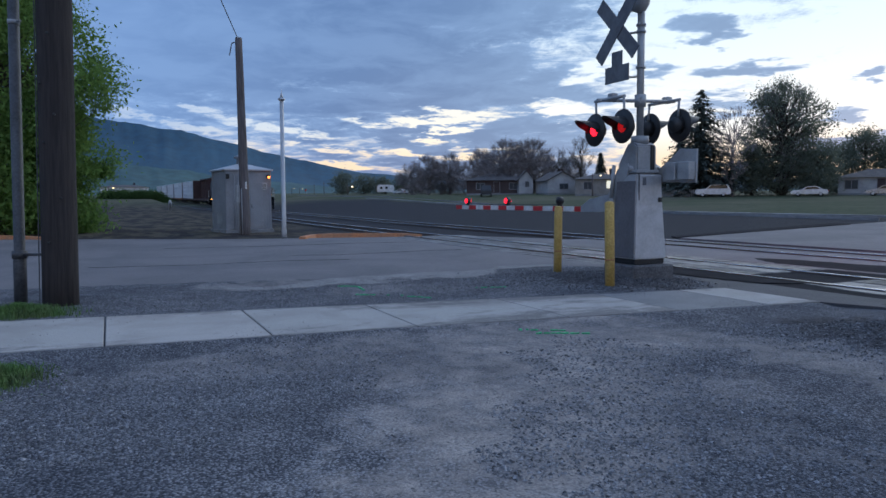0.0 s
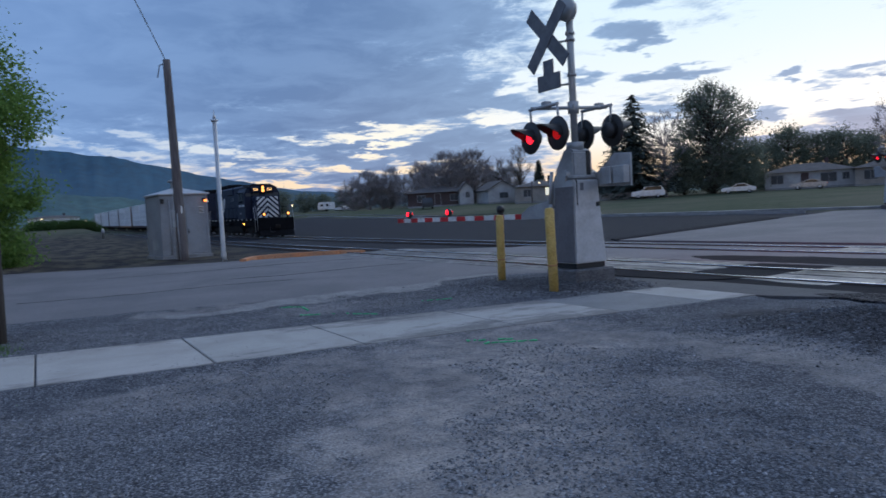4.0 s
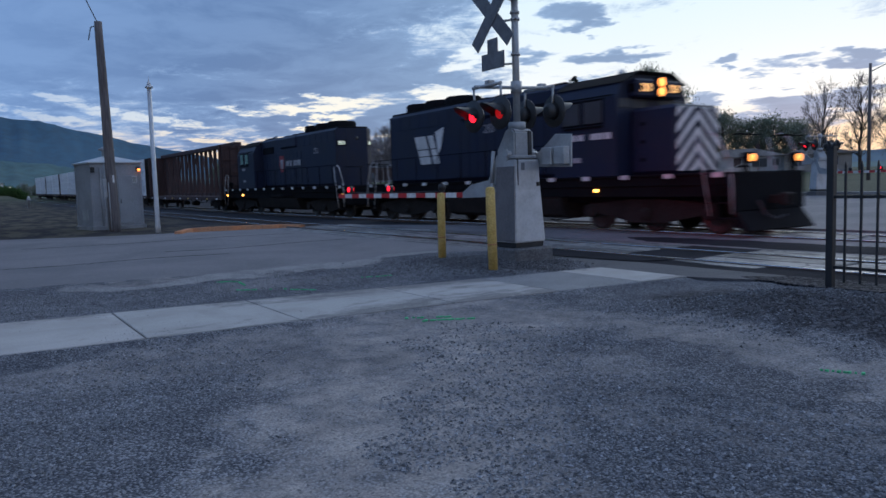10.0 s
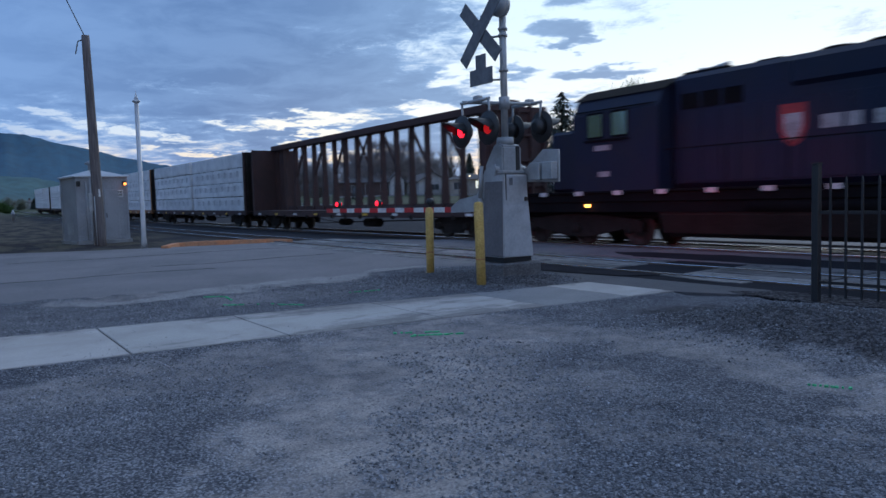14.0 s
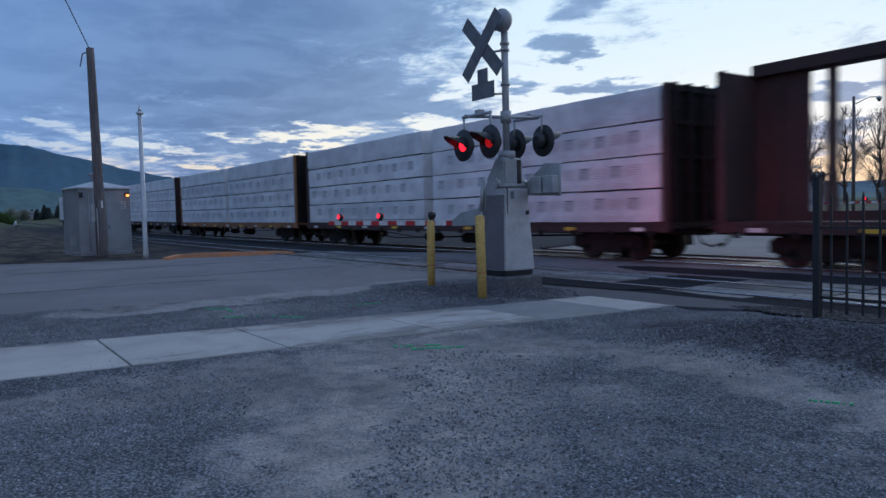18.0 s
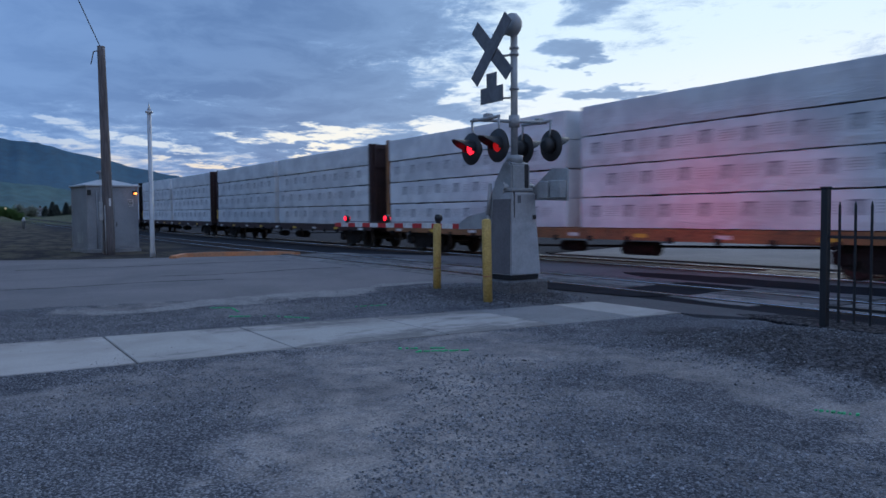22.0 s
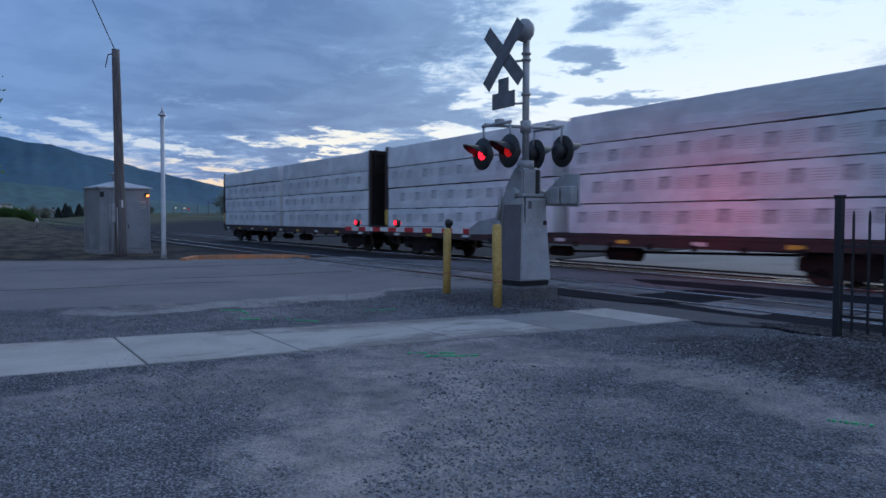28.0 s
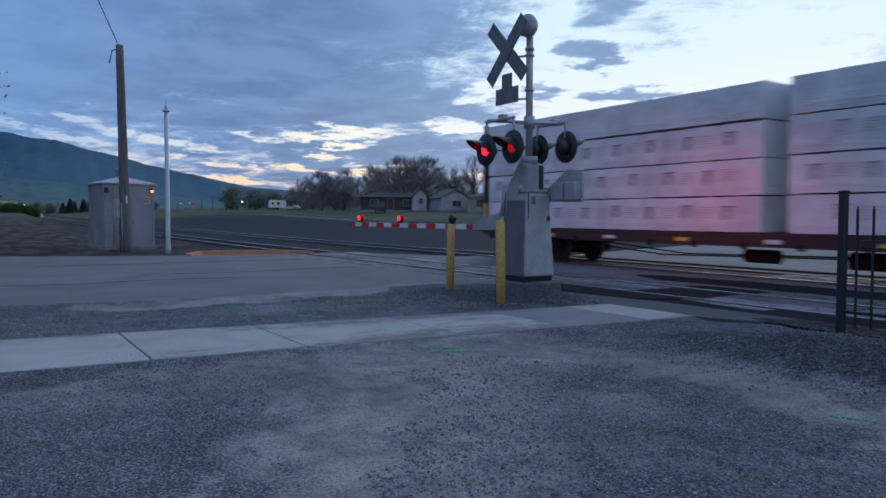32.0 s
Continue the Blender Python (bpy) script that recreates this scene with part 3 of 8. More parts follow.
M = dict(
    terrain=terrain_material(),
    gravel=gravel_material("lot_gravel", (0.090, 0.094, 0.108), (0.30, 0.303, 0.325), 62.0, (0.33, 0.298, 0.278), 0.016,
                           ((-2.9, 1.7, 1.2, 1.1, 1.0), (-4.1, 2.3, 1.4, 1.1, 1.0), (-5.4, 3.2, 1.7, 1.5, 1.0), (-6.6, 4.6, 1.5, 1.7, 0.9), (-6.9, 2.2, 0.9, 2.6, 0.7), (-4.6, 6.0, 1.5, 0.7, 0.8), (-2.6, 5.8, 1.6, 0.6, 0.7), (-13.2, 2.6, 0.6, 1.3, 0.8), (-13.2, 4.7, 0.65, 1.6, 0.85), (-13.5, 6.6, 0.6, 1.1, 0.8), (-11.6, 4.6, 1.1, 1.6, 0.4), (-3.1, 3.8, 1.3, 0.35, 0.5), (-4.4, 4.5, 1.1, 0.4, 0.5), (-1.9, 4.5, 1.3, 0.4, 0.5), (-1.4, 3.2, 1.0, 0.3, 0.35)),
                           ((-4.2, 7.9, 2.4, 1.2, 1.0), (-2.4, 7.9, 2.0, 1.2, 1.0), (-11.0, 8.5, 1.9, 1.2, 0.9))),
    ballast=gravel_material("ballast_stone", (0.030, 0.030, 0.035), (0.13, 0.125, 0.13), 18.0, None, 0.05),
    asphalt=material("worn_asphalt", (0.165, 0.152, 0.157), 0.84, spec=0.4, vary=0.34, grain=55, blotch=0.35, bump=0.006, tint=(0.095, 0.093, 0.10)),
    asphalt_dark=material("newer_asphalt", (0.082, 0.08, 0.086), 0.86, spec=0.35, vary=0.34, grain=55, blotch=0.9, bump=0.006, tint=(0.056, 0.056, 0.062)),
    slab_grey=material("grey_slab_concrete", (0.20, 0.197, 0.20), 0.88, vary=0.2, grain=60, blotch=1.4, bump=0.004, tint=(0.165, 0.163, 0.165)),
    patch=material("asphalt_patch", (0.026, 0.026, 0.031), 0.95, spec=0.04, vary=0.3, grain=60, blotch=0.8, bump=0.006),
    sidewalk=sidewalk_material(),
    concrete_dark=material("old_concrete", (0.25, 0.25, 0.255), 0.85, vary=0.2, grain=60, blotch=1.4, bump=0.004),
    grit=material("pale_washed_grit", (0.245, 0.235, 0.232), 0.95, vary=0.35, grain=38, blotch=2.2, bump=0.006, tint=(0.15, 0.144, 0.146), spec=0.2),
    panel=panel_material(),
    orange_kerb=material("orange_kerb_paint", (0.52, 0.20, 0.085), 0.75, vary=0.35, grain=25, blotch=1.5, bump=0.004, tint=(0.36, 0.20, 0.12)),
    rail=bare_metal("rail_steel", (0.80, 0.80, 0.82), 0.16),
    rail_web=material("rusty_rail", (0.085, 0.06, 0.05), 0.8, 0.2, vary=0.3, grain=40, blotch=3.0),
    tie=material("creosoted_timber", (0.055, 0.045, 0.04), 0.9, vary=0.35, grain=25, blotch=2.0, bump=0.01),
    galv=material("grey_steel_paint", (0.36, 0.37, 0.38), 0.55, 0.25, vary=0.07, grain=20, blotch=1.6, bump=0.001),
    silver=material("silver_paint", (0.47, 0.48, 0.50), 0.45, 0.3, vary=0.07, grain=18, blotch=1.3, bump=0.001),
    stained=material("stained_concrete", (0.135, 0.13, 0.132), 0.92, vary=0.3, grain=30, blotch=3.0, bump=0.008, spec=0.2, tint=(0.085, 0.082, 0.085)),
    # darker grey that carries the shade on the case's south side
    shaded_side=material("shaded_side_sheet", (0.15, 0.142, 0.148), 0.7, 0.1, vary=0.14, grain=20, blotch=1.4, bump=0.001, tint=(0.115, 0.108, 0.113)),
    black=material("black_paint", (0.018, 0.018, 0.02), 0.5, vary=0.2, grain=50, blotch=3.0),
    sign_white=material("sign_white", (0.70, 0.70, 0.69), 0.5, vary=0.1, grain=30, blotch=2.0),
    sign_back=material("sign_back_aluminium", (0.16, 0.165, 0.18), 0.6, 0.2, vary=0.15, grain=30, blotch=4.0),
    yellow=material("yellow_bollard_paint", (0.60, 0.40, 0.14), 0.6, vary=0.2, grain=35, blotch=3.0, bump=0.002, tint=(0.47, 0.29, 0.06)),
    red=material("red_reflective", (0.55, 0.03, 0.035), 0.45, vary=0.12, grain=50, blotch=4.0),
    white=material("white_reflective", (0.72, 0.71, 0.70), 0.45, vary=0.1, grain=50, blotch=4.0),
    red_lamp=glow("red_signal_lamp", (1.0, 0.012, 0.03), 2.2),
    red_dim=glow("red_signal_dim", (1.0, 0.012, 0.014), 0.22),
    amber_lamp=glow("amber_wall_lamp", (1.0, 0.25, 0.05), 3.0),
    warm_lamp=glow("warm_lamp", (1.0, 0.40, 0.07), 9.0),
    head_lamp=glow("head_lamp", (1.0, 0.34, 0.075), 2.6),
    street_glow=glow("street_lamp_glow", (1.0, 0.72, 0.38), 3.0),
    window_glow=glow("lit_window", (1.0, 0.95, 0.75), 0.55),
    timber=material("weathered_pole_wood", (0.128, 0.112, 0.112), 0.9, vary=0.35, grain=18, blotch=2.5, bump=0.01, tint=(0.085, 0.070, 0.066), stretch=0.08),
    dark_timber=material("creosote_pole_wood", (0.036, 0.029, 0.027), 0.95, vary=0.4, grain=26, blotch=3.0, bump=0.012, tint=(0.018, 0.015, 0.015), stretch=0.06),
    dark_steel=material("weathered_dark_steel", (0.085, 0.088, 0.095), 0.6, 0.4, vary=0.25, grain=30, blotch=3.0),
    bungalow=material("bungalow_paint", (0.285, 0.295, 0.315), 0.6, 0.1, vary=0.18, grain=25, blotch=0.9, bump=0.002, tint=(0.225, 0.235, 0.25)),
    fence=material("black_fence_paint", (0.016, 0.017, 0.02), 0.5, vary=0.2, grain=40, blotch=3.0),
    glass=glass_material("dark_glass"),
    pane=material("dull_window_pane", (0.035, 0.04, 0.048), 0.55, vary=0.1, grain=3, blotch=1.0),
    bark=material("tree_bark", (0.085, 0.07, 0.06), 0.95, vary=0.4, grain=12, blotch=1.5, bump=0.02),
    leaf_green=leaf_material("spring_leaves", (0.21, 0.33, 0.095), (0.12, 0.21, 0.06)),
    leaf_hedge=leaf_material("hedge_leaves", (0.10, 0.165, 0.06), (0.06, 0.105, 0.04)),
    # dull leaves, twigs and needles are coloured lighter to stand for haze
    leaf_dull=leaf_material("dull_leaves", (0.22, 0.245, 0.19), (0.14, 0.165, 0.13)),
    leaf_pale=leaf_material("pale_buds", (0.15, 0.14, 0.085), (0.085, 0.085, 0.05)),
    twig=material("bare_twigs", (0.27, 0.245, 0.25), 0.9, vary=0.3, grain=2.0, blotch=0.6),
    needle=material("conifer_needles", (0.085, 0.110, 0.098), 0.85, vary=0.3, grain=2.0, blotch=0.7),
    grass=material("green_grass", (0.085, 0.17, 0.04), 0.8, vary=0.3, grain=8.0, blotch=1.5, tint=(0.09, 0.115, 0.04)),
    stone_dark=material("dark_ballast_chips", (0.13, 0.13, 0.137), 0.92, vary=0.35, grain=30, blotch=9.0, bump=0.004, random_tone=0.7, island=True, tint=(0.07, 0.07, 0.078)),
    stone=material("loose_stone", (0.235, 0.235, 0.248), 0.9, vary=0.35, grain=30, blotch=9.0, bump=0.004, random_tone=0.65, island=True, tint=(0.17, 0.17, 0.18)),
    green_paint=material("green_marking_spray", (0.07, 0.46, 0.20), 0.9, vary=0.3, grain=60, blotch=6.0),
    frame_dull=material("dull_window_paint", (0.26, 0.26, 0.27), 0.6, vary=0.1, grain=20, blotch=2.0),
    house_white=material("white_siding", (0.37, 0.375, 0.385), 0.7, vary=0.08, grain=10, blotch=0.8),
    house_tan=material("tan_siding", (0.30, 0.28, 0.26), 0.75, vary=0.1, grain=10, blotch=0.8),
    house_red=material("dark_red_siding", (0.065, 0.042, 0.042), 0.8, vary=0.15, grain=10, blotch=0.8),
    roof=material("shingle_roof", (0.11, 0.10, 0.10), 0.9, vary=0.3, grain=18, blotch=1.0, bump=0.01),
    car_white=material("car_white_paint", (0.62, 0.63, 0.64), 0.3, vary=0.03, grain=10, blotch=2.0, coat=0.6),
    car_silver=material("car_silver_paint", (0.33, 0.34, 0.36), 0.32, 0.5, vary=0.03, grain=10, blotch=2.0, coat=0.6),
    tyre=material("tyre_rubber", (0.02, 0.02, 0.021), 0.9, vary=0.2, grain=40, blotch=6.0),
    loco_blue=material("dark_blue_loco_paint", (0.010, 0.016, 0.040), 0.5, spec=0.22, vary=0.2, grain=25, blotch=0.7, bump=0.001, tint=(0.016, 0.019, 0.034)),
    loco_black=material("black_loco_paint", (0.008, 0.008, 0.010), 0.92, spec=0.1, vary=0.3, grain=25, blotch=0.8),
    loco_grime=material("grimy_running_gear", (0.022, 0.019, 0.018), 0.9, spec=0.2, vary=0.35, grain=20, blotch=1.6, bump=0.004),
    loco_white=material("white_loco_stripe", (0.62, 0.62, 0.62), 0.5, vary=0.12, grain=25, blotch=1.5),
    cab_pane=pane_material(),
    rail_paint=material("grimy_white_rail_paint", (0.40, 0.40, 0.41), 0.6, vary=0.2, grain=25, blotch=3.0),
    worn_letter=material("worn_pale_lettering", (0.34, 0.34, 0.36), 0.6, vary=0.3, grain=30, blotch=2.5),
    shield_red=material("faded_shield_red", (0.30, 0.03, 0.035), 0.6, vary=0.25, grain=25, blotch=2.0),
    car_brown=material("oxide_red_car_paint", (0.054, 0.026, 0.025), 0.8, vary=0.3, grain=18, blotch=0.9, bump=0.002, tint=(0.030, 0.018, 0.018)),
    car_orange=material("faded_orange_car_paint", (0.30, 0.135, 0.055), 0.8, vary=0.3, grain=18, blotch=0.9, bump=0.002, tint=(0.15, 0.075, 0.04)),
    wheel=material("worn_wheel_steel", (0.06, 0.052, 0.048), 0.6, 0.5, vary=0.3, grain=20, blotch=3.0),
    wrap=wrap_material(),
    print_grey=material("grey_wrap_print", (0.49, 0.50, 0.54), 0.5, vary=0.2, grain=20, blotch=3.0),
    print_dark=material("dark_wrap_print", (0.26, 0.27, 0.31), 0.5, vary=0.2, grain=20, blotch=3.0),
    reflector=material("yellow_reflector", (0.75, 0.45, 0.05), 0.4, vary=0.1, grain=30, blotch=5.0),
    # both tinted blue: the haze of distance is put into the colour
    ridge=material("hazed_forested_ridge", (0.036, 0.094, 0.142), 0.95, vary=0.16, grain=0.02, blotch=0.0022, tint=(0.027, 0.073, 0.115)),
    foothill=material("hazed_grassy_foothill", (0.060, 0.116, 0.116), 0.95, vary=0.22, grain=0.03, blotch=0.004, tint=(0.036, 0.083, 0.094)),
)

# ---- mesh helpers ----
def bm_box(bm, x0, x1, y0, y1, z0, z1, bevel=0.0):
    v = [bm.verts.new(p) for p in ((x0, y0, z0), (x1, y0, z0), (x1, y1, z0), (x0, y1, z0), (x0, y0, z1), (x1, y0, z1), (x1, y1, z1), (x0, y1, z1))]
    fs = [bm.faces.new([v[i] for i in q]) for q in ((3, 2, 1, 0), (4, 5, 6, 7), (0, 1, 5, 4), (1, 2, 6, 5), (2, 3, 7, 6), (3, 0, 4, 7))]
    if bevel:
        edges = list({e for f in fs for e in f.edges})
        bmesh.ops.bevel(bm, geom=edges, offset=bevel, segments=1, affect="EDGES")
    return bm


def bm_rod(bm, a, b, r0, r1=None, n=10, caps=True):
    """A tapered rod from a to b."""
    a, b = Vector(a), Vector(b)
    r1 = r0 if r1 is None else r1
    way = (b - a).normalized()
    s = way.cross(Vector((0, 0, 1)) if abs(way.z) < 0.95 else Vector((1, 0, 0))).normalized()
    u = way.cross(s)
    rings = []
    for p, r in ((a, r0), (b, r1)):
        rings.append([bm.verts.new(p + (s * math.cos(2 * math.pi * i / n) + u * math.sin(2 * math.pi * i / n)) * r) for i in range(n)])
    for i in range(n):
        f = bm.faces.new((rings[0][i], rings[0][(i + 1) % n], rings[1][(i + 1) % n], rings[1][i]))
        f.smooth = n > 6
    if caps:
        bm.faces.new(rings[0][::-1]), bm.faces.new(rings[1])
    return bm


def bm_lathe(bm, profile, n=20, axis="z", at=(0, 0, 0)):
    """Turns a profile of (radius, height) round an axis through at."""
    rings = []
    for r, h in profile:
        ring = []
        for i in range(n):
            a = 2 * math.pi * i / n
            c, s = r * math.cos(a), r * math.sin(a)
            p = (c, s, h) if axis == "z" else (h, c, s) if axis == "x" else (s, h, c)
            ring.append(bm.verts.new(Vector(at) + Vector(p)))
        rings.append(ring)
    for a, b in zip(rings, rings[1:]):
        for i in range(n):
            bm.faces.new((a[i], a[(i + 1) % n], b[(i + 1) % n], b[i])).smooth = True
    bm.faces.new(rings[0][::-1]), bm.faces.new(rings[-1])
    return bm


def bm_prism(bm, outline, a, b, plane="xz"):
    """Extrudes an outline. plane xz: along y from a to b; xy: along z; yz: along x."""
    def at(p, d):
        return (p[0], d, p[1]) if plane == "xz" else (p[0], p[1], d) if plane == "xy" else (d, p[0], p[1])
    one, two = [bm.verts.new(at(p, a)) for p in outline], [bm.verts.new(at(p, b)) for p in outline]
    k = len(outline)
    bm.faces.new(one), bm.faces.new(two[::-1])
    for i in range(k):
        bm.faces.new((one[i], two[i], two[(i + 1) % k], one[(i + 1) % k]))
    return bm


def data_of(bm, name, mat):
    bmesh.ops.recalc_face_normals(bm, faces=bm.faces)
    me = bpy.data.meshes.new(name)
    bm.to_mesh(me)
    bm.free()
    me.materials.append(mat)
    return me


def part(name, bm, mat, parent, label=""):
    ob = new(name, data_of(bm, name, mat))
    ob.parent = parent
    return tagged(ob, label)


def share(name, me, parent, m=None):
    """A piece that shares a mesh."""
    ob = new(name, me)
    ob.parent = parent
    if m is not None:
        ob.matrix_basis = m
    return ob


def solid(name, bm, mat, m=None):
    """A thing or a piece of the setting that is one mesh."""
    ob = new(name, data_of(bm, name, mat))
    if m is not None:
        ob.matrix_basis = m
    return ob


def thing(name, m, label, category, group=""):
    ob = new(name)
    ob.empty_display_size = 0.2
    ob.matrix_basis = m
    return tagged(ob, label, category, group)


def B():
    return bmesh.new()


def mesh_from(name, verts, faces, mat, smooth=False):
    me = bpy.data.meshes.new(name)
    me.from_pydata(verts, [], faces)
    me.materials.append(mat)
    if smooth:
        me.polygons.foreach_set("use_smooth", [True] * len(me.polygons))
    me.update()
    return me


def soft(v, k=12.0):
    """max(v, 0), rounded."""
    return v if v > 6 * k else k * math.log1p(math.exp(max(-50, v / k)))


def grade(x):
    """Height of the tracks: level at the crossing, rising gently to the west."""
    return 0.0085 * soft(-52 - x)


def land(x, y):
    """Height of the ground."""
    z = grade(max(x, -900))
    z += 0.016 * min(soft(y - 22, 5.0), 90) + 0.45 / (1 + math.exp(-(y - 42) / 1.6)) if y > 8 else 0.0
    if y > 14:
        z += min(1.0, max(0.0, (y - 22) / 10)) * 0.022 * min(soft(-75 - x, 10.0), 35)
    else:
        z += min(1.0, max(0.0, (11 - y) / 2.5)) * 0.025 * min(soft(-112 - x, 8.0), 60)
    return z

# ---- ground, road, pavement ----
def spread(lo, hi, fine_lo, fine_hi, step, grow=1.25):
    vals = list(np.arange(fine_lo, fine_hi + 1e-6, step))
    s, v = step, fine_hi
    while v < hi:
        s *= grow
        v += s
        vals.append(min(v, hi))
    s, v = step, fine_lo
    while v > lo:
        s *= grow
        v -= s
        vals.insert(0, max(v, lo))
    return vals


def sheet(name, xs, ys, height, mat):
    verts = [(x, y, height(x, y)) for y in ys for x in xs]
    w = len(xs)
    faces = [(j * w + i, j * w + i + 1, (j + 1) * w + i + 1, (j + 1) * w + i) for j in range(len(ys) - 1) for i in range(w - 1)]
    return new(name, mesh_from(name, verts, faces, mat, True))


def hump(x, y, cx, cy, rx, ry, h):
    d = ((x - cx) / rx) ** 2 + ((y - cy) / ry) ** 2
    return h * math.exp(-d * 1.6)


ground = sheet("ground", spread(-4200, 3000, -160, 60, 4.0), spread(-3000, 4200, -40, 130, 3.0), lambda x, y: land(x, y) - 0.10, M["terrain"])
tagged(ground, "dark cinder ground and rough grassy fields", "ground", kind="structure")


ROAD_NEAR = [(-20.5, -60), (-15.6, -12), (-13.9, 1.5), (-13.05, 5.4), (-13.75, 7.6), (-13.6, 9.2), (-12.5, 10.3)]


def lot(x, y):
    n = noise.noise((x * 0.35, y * 0.35, 0.0)) * 0.03 + noise.noise((x * 1.7, y * 1.7, 3.0)) * 0.014 + noise.noise((x * 5.1, y * 5.1, 7.0)) * 0.006
    z = n - 0.028
    z += hump(x, y, -4.55, 7.75, 1.25, 1.1, 0.24) + hump(x, y, -3.3, 7.9, 1.0, 0.9, 0.20)
    z += hump(x, y, -11.1, 8.5, 1.7, 1.5, 0.13) + hump(x, y, -7.85, 4.75, 0.55, 0.45, 0.042)
    off = x - float(np.interp(y, [p[1] for p in ROAD_NEAR], [p[0] for p in ROAD_NEAR]))
    if off < -0.45:
        return -0.09
    if off < 0.0:                    # grit lapping over the road's broken edge
        return 0.016 + n * 0.25 + off * 0.05
    if off < 0.9:
        k = 1 - off / 0.9
        k = k * k * (3 - 2 * k)
        z = z * (1 - k) + (0.016 + n * 0.25) * k
    beside = max(x + 8.20 - 0.108 * y, -10.32 + 0.142 * y - x)      # outside the sidewalk's edges
    if -0.05 < beside < 0.55 and y < 9.25:
        k = min(1.0, 1 - beside / 0.55)
        k = k * k * (3 - 2 * k)
        z = max(z, z * (1 - k) + (0.003 + n * 0.22) * k)
    inside = min((x + 16) / 3.0, 1)
    if 9.9 < y:
        z -= min(0.05, (y - 9.9) * 0.1)
    return max(z, -0.09) if inside > 0 else -0.09


gravel_lot = sheet("gravel_lot", spread(-21, 22, -14.3, 3.0, 0.09, 1.35), spread(-22, 10.4, -2.0, 10.4, 0.09, 1.35), lot, M["gravel"])
tagged(gravel_lot, "grey crushed-gravel lot with worn dirt patches", "gravel", kind="structure")


def slab_of(points, z0, z1):
    return bm_prism(B(), points, z0, z1, "xy")


def flat_sheet(name, points, z, mat, label, category="road", thick=0.12, drape=False):
    bm = slab_of(points, z - thick, z)
    if drape:
        bmesh.ops.subdivide_edges(bm, edges=bm.edges, cuts=12, use_grid_fill=True)
        for v in bm.verts:
            v.co.z += land(v.co.x, v.co.y)
    return tagged(solid(name, bm, mat), label, category, kind="structure")


def ragged(points, amp, seed):
    """The outline with its edges broken up unevenly."""
    out = []
    for (x0, y0), (x1, y1) in zip(points, points[1:] + points[:1]):
        L = math.hypot(x1 - x0, y1 - y0)
        k = max(2, int(L / 0.22))
        for i in range(k):
            f = i / k
            x, y = x0 + (x1 - x0) * f, y0 + (y1 - y0) * f
            d = noise.noise((x * 1.1, y * 1.1, seed)) * amp + noise.noise((x * 4.0, y * 4.0, seed + 5.0)) * amp * 0.5
            out.append((x - (y1 - y0) / L * d, y + (x1 - x0) / L * d))
    return out


ROAD_FAR = [(-27.6, 10.3), (-28.5, 7.0), (-29.4, 4.1), (-32.4, -1.2), (-37, -12), (-46, -60)]
flat_sheet("road", ROAD_NEAR + ROAD_FAR, 0.012, M["asphalt"], "worn grey asphalt road leading over the tracks")
flat_sheet("road_apron", [(-12.5, 10.3), (-8.95, 8.7), (-7.0, 9.3), (-5.6, 9.95), (-5.3, 10.3)], 0.003, M["asphalt_dark"], "patched asphalt apron beside the crossing")
flat_sheet("road_between_tracks", [(-26.4, 13.55), (-4.4, 13.55), (-3.6, 15.35), (-23.0, 15.35)], 0.012, M["asphalt"], "worn asphalt between the two tracks")
flat_sheet("dark_patch", ragged([(-13.2, 14.5), (-11.9, 13.75), (-4.5, 13.75), (-4.0, 15.2), (-10.6, 15.2), (-12.4, 15.0)], 0.16, 1.0), 0.017, M["patch"], "dark asphalt patch between the tracks", thick=0.004)
flat_sheet("dark_patch", ragged([(-12.7, 10.36), (-11.0, 10.05), (-9.2, 10.3), (-8.8, 10.95), (-12.8, 10.98)], 0.10, 2.0), 0.020, M["patch"], "dark asphalt patch along the rail", thick=0.006)
flat_sheet("road_beyond", [(-20.6, 18.9), (-2.0, 18.9), (14, 19.2), (40, 24), (40, 40), (-8, 39.0), (-24.6, 38.2), (-23.9, 33.0), (-22.0, 24.0)], 0.02, M["asphalt"],
           "grey asphalt road beyond the tracks", drape=True)
flat_sheet("road_strip", [(-21.6, 19.4), (-20.9, 19.0), (-22.2, 24.0), (-24.2, 33.0), (-25.4, 33.5), (-23.2, 24.5)], 0.026, M["patch"], "dark broken edge of the far road", thick=0.05, drape=True)
# bright gravel washed along the road's edge
near_edge = [(-13.29, 1.32), (-12.91, 1.69), (-12.63, 2.24), (-12.59, 2.76), (-12.6, 3.22), (-12.74, 3.74), (-12.63, 4.21), (-12.65, 4.74), (-12.66, 5.29), (-12.59, 5.83), (-12.54, 6.52), (-12.99, 7.01), (-13.54, 7.58), (-13.66, 8.21), (-13.65, 8.94)]
far_edge = [(-13.5, 1.34), (-13.32, 1.75), (-12.99, 2.31), (-12.96, 2.84), (-13.2, 3.38), (-13.46, 3.95), (-13.64, 4.55), (-13.74, 5.15), (-13.67, 5.83), (-13.62, 6.3), (-13.57, 6.79), (-14.11, 7.9), (-13.94, 9.13)]


def on_road(x, y):
    return x < float(np.interp(y, [p[1] for p in ROAD_NEAR], [p[0] for p in ROAD_NEAR]))


def along(edge, f):
    q = f * (len(edge) - 1)
    n = min(int(q), len(edge) - 2)
    return Vector(edge[n]).lerp(Vector(edge[n + 1]), q - n)


